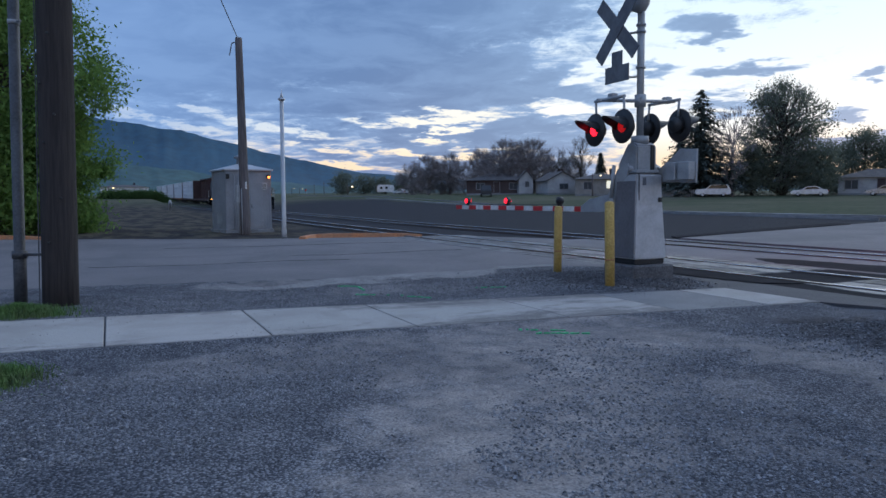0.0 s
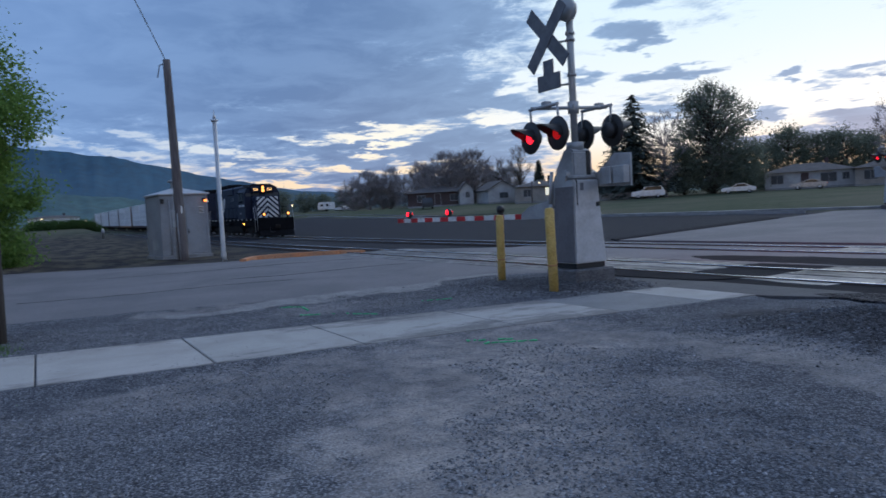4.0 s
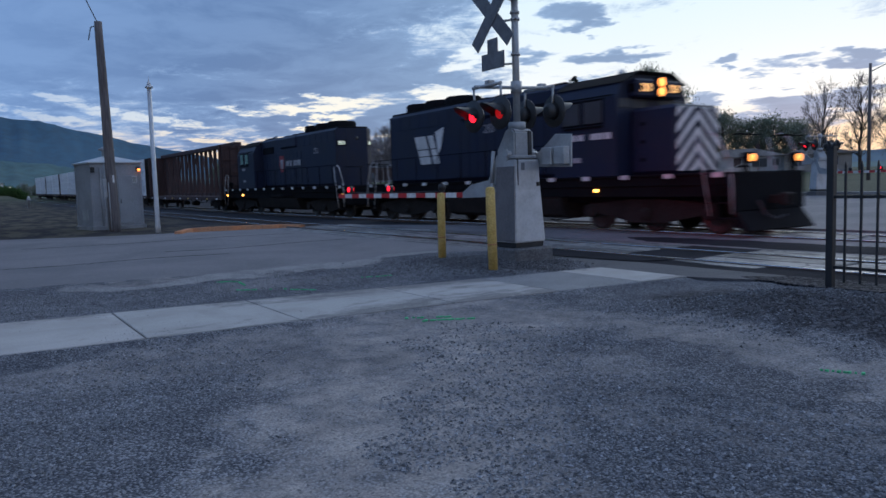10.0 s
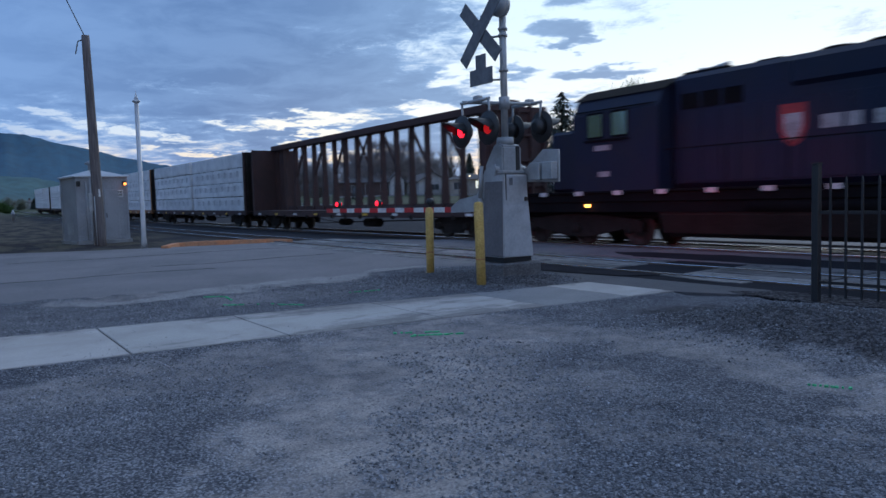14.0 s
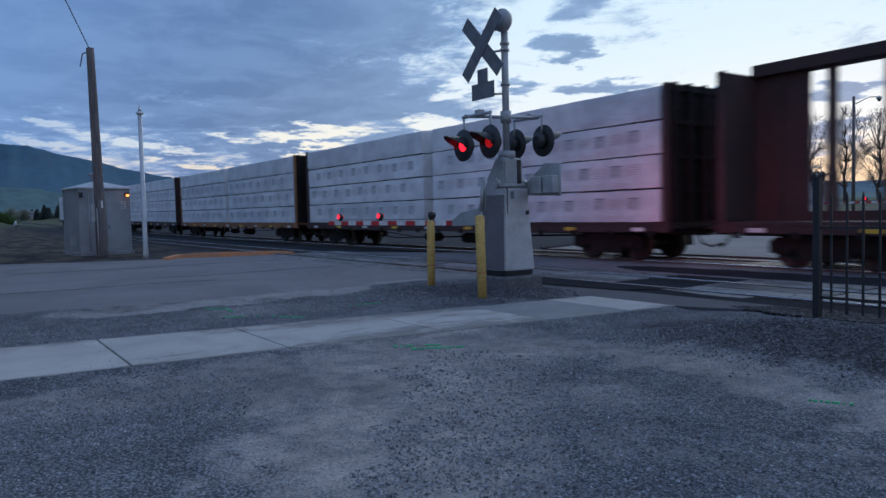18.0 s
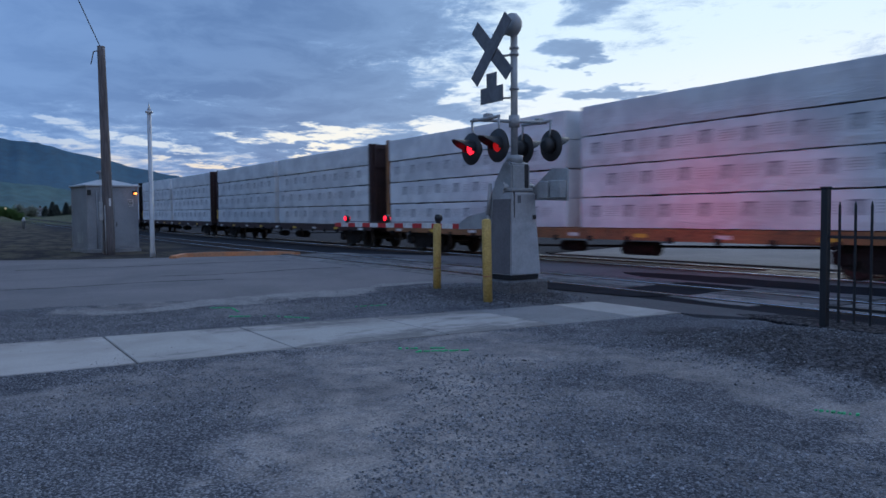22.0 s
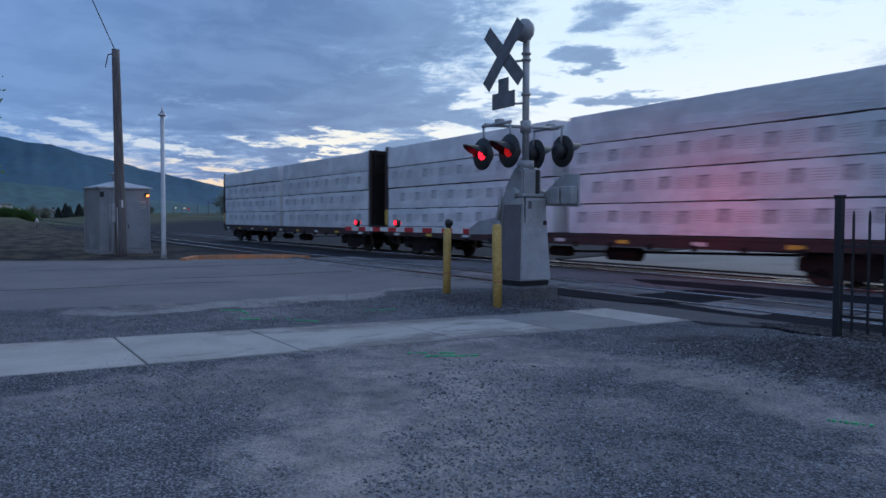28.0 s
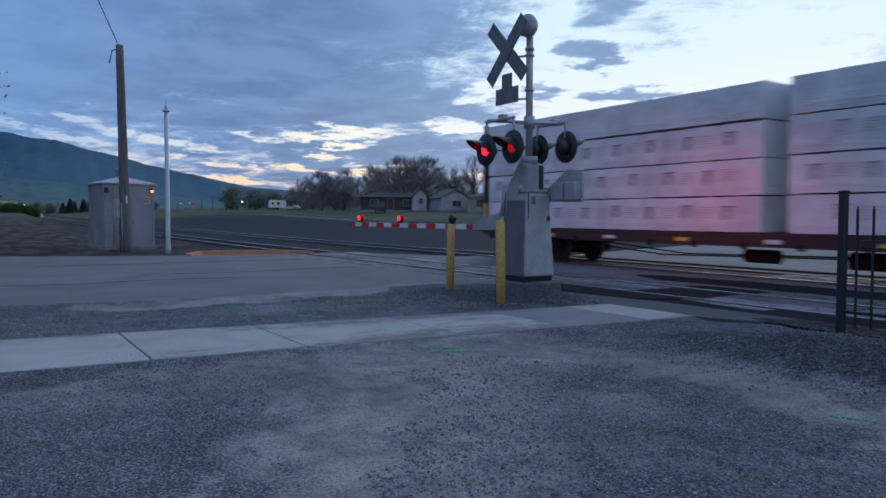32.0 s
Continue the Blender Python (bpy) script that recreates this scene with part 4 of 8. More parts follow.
wash_verts, wash_faces = [], []
WASH_N, WASH_M = 260, 22
for n in range(WASH_N + 1):
    p, q = along(near_edge, n / WASH_N), along(far_edge, n / WASH_N)
    for m in range(WASH_M + 1):
        v = p.lerp(q, -0.25 + 1.5 * m / WASH_M)
        wash_verts.append((v.x, v.y, (max(lot(v.x, v.y), 0.012) if on_road(v.x, v.y) else lot(v.x, v.y)) + 0.005))
for n in range(WASH_N):
    for m in range(WASH_M):
        v = wash_verts[n * (WASH_M + 1) + m]
        g = abs((m + 0.5) / WASH_M - 0.5) * 2
        worn = noise.noise((v[0] * 1.1, v[1] * 0.5, 4.0)) * 0.9 + noise.noise((v[0] * 4.5, v[1] * 2.2, 1.0)) * 0.5 + noise.noise((v[0] * 14, v[1] * 9, 6.0)) * 0.25
        if worn + 0.52 - 1.15 * g * g - 0.5 * max(0.0, 0.12 - n / WASH_N) * 8 > 0:      # only where the grit still lies thick
            a = n * (WASH_M + 1) + m
            wash_faces.append((a, a + 1, a + WASH_M + 2, a + WASH_M + 1))
tagged(new("gravel_wash", mesh_from("gravel_wash", wash_verts, wash_faces, M["grit"], True)), "pale grit washed along the road edge", "gravel", kind="structure")

# the sidewalk, slab by slab
pavement = tagged(new("pavement"), "pale concrete sidewalk of square slabs with dirty joints", "sidewalk", kind="structure")
JOINTS = (-13.7, -12.0, -10.3, -8.6, -6.9, -5.22, -3.52, -1.82, -0.13, 1.57, 3.24, 5.22, 6.87, 8.35, 9.25)


def walk_x(y, far):
    return (-10.32 + 0.142 * y) if far else (-8.20 + 0.108 * y)


for y0, y1 in zip(JOINTS, JOINTS[1:]):
    bm = B()
    dark = y0 == 6.87
    g = 0.010
    bm_prism(bm, [(walk_x(y0 + g, True), y0 + g), (walk_x(y0 + g, False), y0 + g), (walk_x(y1 - g, False), y1 - g), (walk_x(y1 - g, True), y1 - g)], -0.08, 0.010 - (0.004 if dark else 0), "xy")
    bmesh.ops.bevel(bm, geom=[e for e in bm.edges if all(v.co.z > 0.003 for v in e.verts)], offset=0.008, segments=1, affect="EDGES")
    part("slab", bm, M["slab_grey"] if dark else M["sidewalk"], pavement, "darker grey slab" if dark else "")


def kerb(name, pts, mat, label, h=0.14, w=0.28):
    bm = B()
    for (x0, y0), (x1, y1) in zip(pts, pts[1:]):
        d = Vector((x1 - x0, y1 - y0, 0)).normalized()
        s = Vector((-d.y, d.x, 0)) * w / 2
        a, b = Vector((x0, y0, 0)), Vector((x1, y1, 0))
        z0, z1 = land(x0, y0), land(x1, y1)
        vs = [bm.verts.new(p) for p in (a - s + Vector((0, 0, z0 - 0.1)), a + s + Vector((0, 0, z0 - 0.1)), a + s * 0.8 + Vector((0, 0, z0 + h)), a - s * 0.8 + Vector((0, 0, z0 + h)),
                                        b - s + Vector((0, 0, z1 - 0.1)), b + s + Vector((0, 0, z1 - 0.1)), b + s * 0.8 + Vector((0, 0, z1 + h)), b - s * 0.8 + Vector((0, 0, z1 + h)))]
        for q in ((0, 1, 2, 3), (7, 6, 5, 4), (0, 4, 5, 1), (1, 5, 6, 2), (2, 6, 7, 3), (3, 7, 4, 0)):
            bm.faces.new([vs[i] for i in q])
    return tagged(solid(name, bm, mat), label, "kerb", kind="structure")


kerb("kerb", [(-27.9, 6.75), (-29.6, 7.6), (-29.9, 8.5), (-29.3, 10.0), (-28.6, 11.0), (-27.2, 11.35)], M["orange_kerb"], "orange-painted kerb by the tracks", 0.09, 0.30)
kerb("kerb", [(-32.6, -2.4), (-34.4, -3.4), (-36.5, -5.4), (-39.5, -9.4)], M["orange_kerb"], "orange-painted kerb under the tree", 0.10, 0.30)
kerb("kerb", [(-200, 47.5), (-120, 44.5), (-72, 41.5), (-46, 39.6), (-26.5, 38.4)], M["concrete_dark"], "long pale concrete kerb before the grass", 0.045, 0.12)

# cracks in the asphalt
def crack(points, w):
    rng = random.Random(len(points) + int(points[0][1] * 10))
    left, right = [], []
    for (x0, y0), (x1, y1) in zip(points, points[1:]):
        for k in range(9):
            f = k / 9
            x, y = x0 + (x1 - x0) * f + rng.uniform(-0.05, 0.05), y0 + (y1 - y0) * f
            half = w * rng.uniform(0.3, 1.0) / 2
            left.append((x - half, y)), right.append((x + half, y))
    tagged(solid("road_crack", slab_of(left + right[::-1], 0.0125, 0.0155), M["patch"]), "dark crack across the worn asphalt", "road crack", kind="structure")


crack([(-19.7, 4.4), (-19.24, 5.7), (-19.58, 8.0), (-19.54, 9.7)], 0.09)
crack([(-18.2, -0.5), (-17.8, 1.9), (-18.0, 4.0), (-17.6, 5.6)], 0.07)
crack([(-24.5, 1.5), (-24.1, 4.2), (-24.3, 7.5), (-23.8, 9.9)], 0.09)

# marking paint sprayed on the gravel
for pts in ([(-12.45, 3.6), (-12.2, 3.9), (-11.7, 3.85)], [(-11.2, 3.55), (-10.75, 4.2), (-10.35, 4.5)], [(-11.15, 5.7), (-10.9, 6.2)], [(-7.35, 4.25), (-7.0, 4.8)], [(-7.05, 4.3), (-6.75, 4.9)], [(-3.1, 5.58), (-2.81, 5.7)]):
    bm = B()
    for (x0, y0), (x1, y1) in zip(pts, pts[1:]):
        for k in range(14):
            if random.random() < 0.28:          # the spray skips between stones
                continue
            f = k / 14
            x, y = x0 + (x1 - x0) * f + random.uniform(-0.02, 0.02), y0 + (y1 - y0) * f
            L = math.hypot(x1 - x0, y1 - y0) / 14 * random.uniform(0.6, 1.4)
            dx, dy = (x1 - x0) / math.hypot(x1 - x0, y1 - y0), (y1 - y0) / math.hypot(x1 - x0, y1 - y0)
            w = random.uniform(0.006, 0.022)
            z = lot(x, y) + 0.012
            q = [(x - dy * w, y + dx * w), (x + dy * w, y - dx * w), (x + dy * w + dx * L, y - dx * w + dy * L), (x - dy * w + dx * L, y + dx * w + dy * L)]
            bm_prism(bm, q, z - 0.02, z + 0.002, "xy")
    tagged(solid("paint_mark", bm, M["green_paint"]), "green utility marking sprayed on the gravel", "paint mark", kind="stuff")

# ---- tracks ----
def railway_track(cy, label, west=-420, east=60):
    track = tagged(new("railway_track"), label, "railway track", kind="structure")
    xs = [east, 0, -28] + list(np.arange(-34, west, -6.0))
    for off in (-0.755, 0.755):
        bm, top = B(), B()
        for x0, x1 in zip(xs, xs[1:]):
            z0, z1 = grade(x0) + 0.02, grade(x1) + 0.02
            for b, w0, lo, hi, w1 in ((bm, 0.060, -0.16, 0.011, 0.036), (top, 0.034, 0.009, 0.018, 0.031)):
                v = [b.verts.new(p) for p in ((x0, cy + off - w0, z0 + lo), (x0, cy + off + w0, z0 + lo), (x0, cy + off + w1, z0 + hi), (x0, cy + off - w1, z0 + hi),
                                              (x1, cy + off - w0, z1 + lo), (x1, cy + off + w0, z1 + lo), (x1, cy + off + w1, z1 + hi), (x1, cy + off - w1, z1 + hi))]
                for q in ((0, 4, 5, 1), (1, 5, 6, 2), (2, 6, 7, 3), (3, 7, 4, 0), (0, 1, 2, 3), (7, 6, 5, 4)):
                    b.faces.new([v[i] for i in q])
        r = part("rail", bm, M["rail_web"], track)
        part("rail_head", top, M["rail"], r, "polished steel running surface")
    bm = bm_box(B(), -0.115, 0.115, -1.3, 1.3, -0.16, 0.0, 0.012)
    me = data_of(bm, "sleeper", M["tie"])
    far_v, far_f = [], []
    x, k = (-28.4 if cy == SIDING_Y else -23.4), 0
    while x > -300:
        if k < 150:
            share("sleeper", me, track, pose(x, cy + random.uniform(-0.05, 0.05), grade(x) - 0.105, 0, 0, random.uniform(-1, 1)))
        else:
            z, b = grade(x) - 0.105, len(far_v)
            far_v += [(x - 0.11, cy - 1.3, z), (x + 0.11, cy - 1.3, z), (x + 0.11, cy + 1.3, z), (x - 0.11, cy + 1.3, z)]
            far_f.append((b, b + 1, b + 2, b + 3))
        x -= 0.52
        k += 1
    for i in range(16):
        share("sleeper", me, track, pose(-3.2 + i * 0.52, cy, -0.105))
    far = tagged(new("far_sleepers", mesh_from("far_sleepers", far_v, far_f, M["tie"])), kind="stuff")
    far.parent = track
    return track


railway_track(TRACK_Y, "main railway track of steel rails on timber sleepers")
railway_track(SIDING_Y, "second railway track beside the main line")


def ballast_bed(cy, x0, x1):
    bm = B()
    xs = np.linspace(x0, x1, max(2, int(abs(x1 - x0) / 6)))
    rows = []
    for x in xs:
        z = grade(x)
        rows.append([bm.verts.new((x, cy + dy, z + dz)) for dy, dz in ((-2.9, -0.16), (-1.7, -0.125), (0, -0.12), (1.7, -0.125), (2.9, -0.16))])
    for a, b in zip(rows, rows[1:]):
        for i in range(4):
            bm.faces.new((a[i], b[i], b[i + 1], a[i + 1]))
    return tagged(solid("ballast", bm, M["ballast"]), "dark crushed-stone ballast under the rails", "ballast", kind="structure")


for cy in (TRACK_Y, SIDING_Y):
    ballast_bed(cy, -27.6 if cy == SIDING_Y else -22.9, -420)
    ballast_bed(cy, -2.6, 60)

flat_sheet("panel_wedge", [(-9.3, 10.98), (-7.9, 10.72), (-7.05, 10.66), (-7.0, 10.98)], 0.016, M["panel"], "broken pale concrete panel beside the rail", "crossing", thick=0.02)
flat_sheet("mud_patch", ragged([(-6.6, 9.75), (-6.2, 10.3), (-4.3, 10.4), (-3.9, 9.95), (-4.6, 9.62), (-5.8, 9.5)], 0.16, 3.0), 0.006, M["ballast"], "dark damp dirt beside the near rail", "dirt", thick=0.04)
# concrete crossing panels between and beside the rails
def crossing(cy, x_far, x_near, near_gap=()):
    crossing_ob = tagged(new("crossing_panels"), "pale worn concrete crossing panels between the rails", "crossing", kind="structure")
    me = data_of(bm_box(B(), -1.185, 1.185, -0.325, 0.325, -0.14, 0.018, 0.016), "crossing_panel", M["panel"])
    side = data_of(bm_box(B(), -1.185, 1.185, -0.395, 0.395, -0.14, 0.014, 0.016), "side_panel", M["panel"])
    x = x_far + 1.22
    while x < x_near:
        for y, m_ in ((cy - 0.345, me), (cy + 0.345, me), (cy - 1.27, side), (cy + 1.27, side)):
            if any(a < x < b and (y - cy) * s > 1.0 for a, b, s in near_gap):
                continue
            share("crossing_panel" if m_ is me else "side_panel", m_, crossing_ob,
                  pose(x, y, 0.004 + random.uniform(-0.006, 0.006), random.uniform(-0.6, 0.6), random.uniform(-0.25, 0.25), random.uniform(-0.2, 0.2)))
        x += 2.45
    return crossing_ob


crossing(SIDING_Y, -27.5, -10.5, ((-13, -9.3, -1),))
crossing(SIDING_Y, -8.67, -4.5, ((-20, 0, -1),))
crossing(TRACK_Y, -11.1, -9.0, ((-20, 0, -1), (-20, 0, 1)))
for cy, a, b in ((SIDING_Y, -27.4, -4.2), (TRACK_Y, -22.8, -2.2)):
    bm, near = B(), 0.0 if cy == SIDING_Y else 0.012
    for y0, y1 in ((cy - 1.72, cy - 0.80 + near), (cy - 0.70 - near, cy + 0.70 + near), (cy + 0.80 - near, cy + 1.76)):
        bm_box(bm, a, b, y0, y1, -0.2, 0.002)
    tagged(solid("crossing_asphalt", bm, M["patch"] if cy == SIDING_Y else M["asphalt"]), "dark asphalt fill around the rails" if cy == SIDING_Y else "worn grey asphalt fill around the rails", "asphalt", kind="structure")

# ---- the crossing signal with its gate ----
CASE_SIDE = pose(0, -0.397, 0, -3.25, 0, 0)


def crossing_signal(m, label, crossbuck=True):
    s = thing("crossing_signal", m, label, "crossing signal", "crossing signals")
    bm = bm_box(B(), -0.44, 0.44, -0.46, 0.46, -0.25, 0.09, 0.03)
    part("foundation", bm, M["stained"], s, "rough grey concrete footing")
    bm = B()
    bm_box(bm, -0.30, 0.30, -0.33, 0.33, 0.10, 0.19)
    part("base_plate", bm, M["black"], s, "black base ring")
    # tapered junction case
    bm = B()
    lo, hi = [(-0.335, -0.37), (0.335, -0.37), (0.335, 0.37), (-0.335, 0.37)], [(-0.27, -0.30), (0.27, -0.30), (0.27, 0.30), (-0.27, 0.30)]
    v0, v1, v2 = ([bm.verts.new((x, y, z)) for x, y in q] for q, z in ((lo, 0.19), (hi, 1.42), (hi, 1.72)))
    for a, b in ((v0, v1), (v1, v2)):
        for i in range(4):
            bm.faces.new((a[i], a[(i + 1) % 4], b[(i + 1) % 4], b[i]))
    bm.faces.new(v0[::-1]), bm.faces.new(v2)
    bmesh.ops.bevel(bm, geom=[e for e in bm.edges], offset=0.02, segments=2, affect="EDGES")
    case = part("junction_case", bm, M["silver"], s, "tapered silver-painted steel case")
    part("case_door", bm_box(B(), 0.262, 0.285, -0.22, 0.26, 1.16, 1.70, 0.008), M["silver"], case)
    part("door_seam", bm_prism(B(), [(-0.24, 1.12), (0.285, 1.12), (0.285, 1.14), (-0.22, 1.14), (-0.22, 1.72), (-0.24, 1.72)], 0.255, 0.279, "yz"), M["black"], case, "dark door gasket")
    # added sheet: the shade of this side is put into its colour
    part("case_side", bm_prism(B(), [(-0.325, 0.21), (0.325, 0.21), (0.262, 1.42), (0.262, 1.60), (-0.262, 1.60), (-0.262, 1.42)], 0.0, 0.012), M["shaded_side"], case, "side sheet coloured darker for shade").matrix_basis = CASE_SIDE
    part("hasp", bm_box(B(), 0.262, 0.33, 0.20, 0.26, 1.22, 1.30, 0.01), M["black"], case)
    part("data_plate", bm_box(B(), 0.262, 0.290, -0.16, -0.08, 1.52, 1.66), M["sign_back"], case)
    # gate mechanism housing
    bm = bm_prism(B(), [(-0.34, 1.72), (0.20, 1.72), (0.20, 2.24), (0.10, 2.30), (-0.06, 2.30), (-0.34, 1.92)], -0.23, 0.23)
    bmesh.ops.bevel(bm, geom=list(bm.edges), offset=0.03, segments=2, affect="EDGES")
    box = part("gate_mechanism", bm, M["galv"], s, "grey gate mechanism housing")
    part("housing_flange", bm_box(B(), -0.33, 0.24, -0.26, 0.26, 1.74, 1.80, 0.01), M["galv"], box)
    part("mechanism_cover", bm_box(B(), 0.19, 0.22, 0.08, 0.17, 1.8, 2.25, 0.01), M["black"], box, "dark cover strip")
    part("conduit", bm_rod(bm_rod(B(), (-0.30, -0.34, 1.9), (-0.36, -0.36, 1.3), 0.035), (-0.36, -0.36, 1.3), (-0.30, -0.3, 0.9), 0.035), M["galv"], s, "grey cable conduit")
    # mast
    bm = bm_rod(B(), (0, 0, 2.36), (0, 0, 4.84 if crossbuck else 3.2), 0.066, n=16)
    bm_rod(bm, (0, 0, 2.26), (0, 0, 2.42), 0.165, 0.16, 16)
    mast = part("mast", bm, M["galv"], s, "grey steel mast")
    for z in (3.02, 3.10, 3.66, 4.30, 4.42, 4.70, 4.8)[:None if crossbuck else 2]:
        part("band_clamp", bm_lathe(B(), [(0.088, z - 0.022), (0.088, z + 0.022)], 14), M["galv"], mast)
        part("clamp_bolt", bm_rod(B(), (0.08, -0.06, z), (0.13, -0.09, z), 0.016, n=6), M["galv"], mast)
    if crossbuck:
        # bell on the mast's top
        bm = bm_lathe(B(), [(0.03, -0.11), (0.205, -0.10), (0.215, -0.03), (0.17, 0.06), (0.07, 0.10), (0.02, 0.11)], 22, "y", (0.02, -0.02, 4.84))
        part("bell", bm, M["galv"], s, "round warning bell")
        part("bell_bracket", bm_rod(B(), (0, 0, 4.74), (0.02, -0.02, 4.84), 0.035), M["galv"], s)
        # crossbuck: two boards on brackets
        cx, cy, cz = -0.30, -0.30, 4.40
        for k, turn in enumerate((45, -45)):
            bm = bm_box(B(), -0.74, 0.74, -0.008 - 0.018 * k, 0.008 - 0.018 * k, -0.135, 0.135)
            board = part("crossbuck_board", bm, M["sign_back"], s, "crossbuck blade seen from its grey back")
            board.matrix_basis = pose(cx, cy, cz, 0, turn, 0)
        for z in (4.30, 4.70):
            part("sign_bracket", bm_rod(B(), (0, 0, z), (cx, cy + 0.02, z - 0.02), 0.022, n=8), M["galv"], s)
        # track-count sign under it: an inverted T
        sign = part("track_sign", bm_prism(B(), [(-0.34, 3.42), (0.34, 3.42), (0.34, 3.72), (0.15, 3.72), (0.15, 3.98), (-0.15, 3.98), (-0.15, 3.72), (-0.34, 3.72)], -0.008, 0.008), M["sign_back"], s,
                    "inverted-T sign plate seen from its grey back")
        sign.matrix_basis = pose(cx, cy, 0)
        part("sign_bracket", bm_rod(B(), (0, 0, 3.5), (cx, cy + 0.02, 3.5), 0.02, n=8), M["galv"], s)
    # flashing lights, a pair each way
    part("cross_arm", bm_rod(bm_rod(B(), (-0.22, -0.80, 3.06), (0.16, 0.66, 3.06), 0.032), (0, 0, 2.95), (0, 0, 3.17), 0.105, n=14), M["galv"], s, "grey light arm")
    for fy in (-1, 1):
        arm = part("light_arm", bm_rod(B(), (-0.42, fy * 0.62 - 0.07, 3.06), (0.42, fy * 0.62 - 0.07, 3.06), 0.03), M["galv"], s)
        part("junction_box", bm_box(B(), -0.07, 0.07, fy * 0.62 - 0.07, fy * 0.62 + 0.07, 3.04, 3.16, 0.015), M["galv"], arm)
        for fx in (-0.40, 0.40):
            y = fy * 0.62 - 0.07
            lz = 2.54 if fy < 0 else 2.60
            part("drop_pipe", bm_rod(B(), (fx, y, 3.06), (fx, y - fy * 0.02, lz + 0.14), 0.022, n=8), M["galv"], s)
            disc = part("light_backing", bm_lathe(B(), [(0.10, 0.0), (0.293, 0.0), (0.300, fy * 0.012), (0.300, fy * 0.024), (0.10, fy * 0.028)], 32, "y", (fx, y, lz)), M["black"], s,
                        "round black backing disc")
            part("lamp_housing", bm_lathe(B(), [(0.07, -fy * 0.18), (0.14, -fy * 0.14), (0.16, 0.0)], 18, "y", (fx, y, lz)), M["black"], disc)
            bright = (fy < 0) == (fx < 0)
            part("lens", bm_lathe(B(), [(0.112, fy * 0.03), (0.10, fy * 0.05), (0.04, fy * 0.06)], 20, "y", (fx, y, lz)), M["red_lamp"] if bright else M["red_dim"], disc, "lit red lens")
            # half-open hood
            bm, n = B(), 14
            for a in range(n):
                a0, a1 = math.pi * (-0.10 + 1.20 * a / n), math.pi * (-0.10 + 1.20 * (a + 1) / n)
                L0, L1 = (0.12 + 0.32 * max(0, math.sin(q)) ** 0.7 for q in (a0, a1))
                r = 0.165
                p = [(fx + r * math.cos(a0), y + fy * 0.02, lz + r * math.sin(a0)), (fx + r * math.cos(a1), y + fy * 0.02, lz + r * math.sin(a1)),
                     (fx + r * 0.97 * math.cos(a1), y + fy * L1, lz + r * math.sin(a1)), (fx + r * 0.97 * math.cos(a0), y + fy * L0, lz + r * math.sin(a0))]
                bm.faces.new([bm.verts.new(q) for q in p])
            bmesh.ops.remove_doubles(bm, verts=bm.verts, dist=0.001)
            bmesh.ops.solidify(bm, geom=list(bm.faces), thickness=0.008)
            part("hood", bm, M["black"], disc, "black lamp hood")
    # counterweight arm behind the housing
    bm = bm_prism(B(), [(0.17, 1.84), (0.33, 1.91), (0.67, 2.16), (1.09, 2.13), (1.08, 1.55), (0.16, 1.58)], 0.33, 0.37)
    bmesh.ops.bevel(bm, geom=list(bm.edges), offset=0.008, segments=1, affect="EDGES")
    weight = part("counterweight_arm", bm, M["galv"], s, "grey counterweight plate")
    for x in (0.44, 0.78):
        part("counterweight", bm_box(B(), x, x + 0.28, 0.18, 0.33, 1.60, 1.92, 0.015), M["galv"], weight)
    part("gate_shaft", bm_rod(B(), (0.06, -0.33, 1.83), (0.06, 0.40, 1.83), 0.055, n=14), M["galv"], s)
    part("shaft_arm", bm_prism(B(), [(-0.05, 1.74), (0.20, 1.66), (0.20, 1.80), (0.0, 1.94)], 0.34, 0.37), M["galv"], s)
    # gate arm with its bracket
    for y in (-0.29, 0.29):
        part("arm_bracket", bm_prism(B(), [(0.05, 1.92), (-0.25, 1.82), (-0.52, 1.36), (-1.10, 1.28), (-1.40, 1.13), (-1.40, 1.02), (-0.45, 1.04), (-0.22, 1.45), (0.05, 1.72)], y - 0.015, y + 0.015), M["galv"], s)
    arm = part("gate_arm", bm_box(B(), -7.75, -1.15, -0.022, 0.022, 1.045, 1.10), M["white"], s, "lowered gate arm")
    x, k = -1.2, 0
    while x > -7.7:
        w = min(0.41, x + 7.74)
        part("stripe", bm_box(B(), x - w, x - 0.004, -0.028, 0.028, 1.02, 1.125), M["red"] if k % 2 else M["white"], arm, "red stripe" if k % 2 else "white stripe")
        x -= 0.41
        k += 1
    cable = bm_rod(B(), (-6.95, 0.0, 1.165), (-4.95, 0.0, 1.15), 0.009, n=6)
    bm_rod(cable, (-4.80, 0.0, 1.15), (-2.68, 0.0, 1.16), 0.009, n=6)
    part("lamp_cable", cable, M["black"], s, "black cable between the gate lights")
    for x, lit in ((-7.05, True), (-4.88, True), (-2.60, False)):      # the third is dark between flashes
        lamp = part("gate_lamp", bm_box(B(), x - 0.04, x + 0.04, -0.04, 0.04, 1.125, 1.19, 0.01), M["black"], s)
        part("lamp_ring", bm_lathe(B(), [(0.066, -0.05), (0.082, -0.05), (0.082, 0.05), (0.066, 0.05)], 18, "y", (x, 0, 1.245)), M["black"], lamp)
        part("lens", bm_lathe(B(), [(0.02, -0.085), (0.052, -0.074), (0.064, -0.052), (0.064, 0.052), (0.052, 0.074), (0.02, 0.085)], 14, "y", (x, 0, 1.245)), M["red_lamp"] if lit else M["black"], lamp,
             "glowing red gate light" if lit else "unlit gate light")
    return s


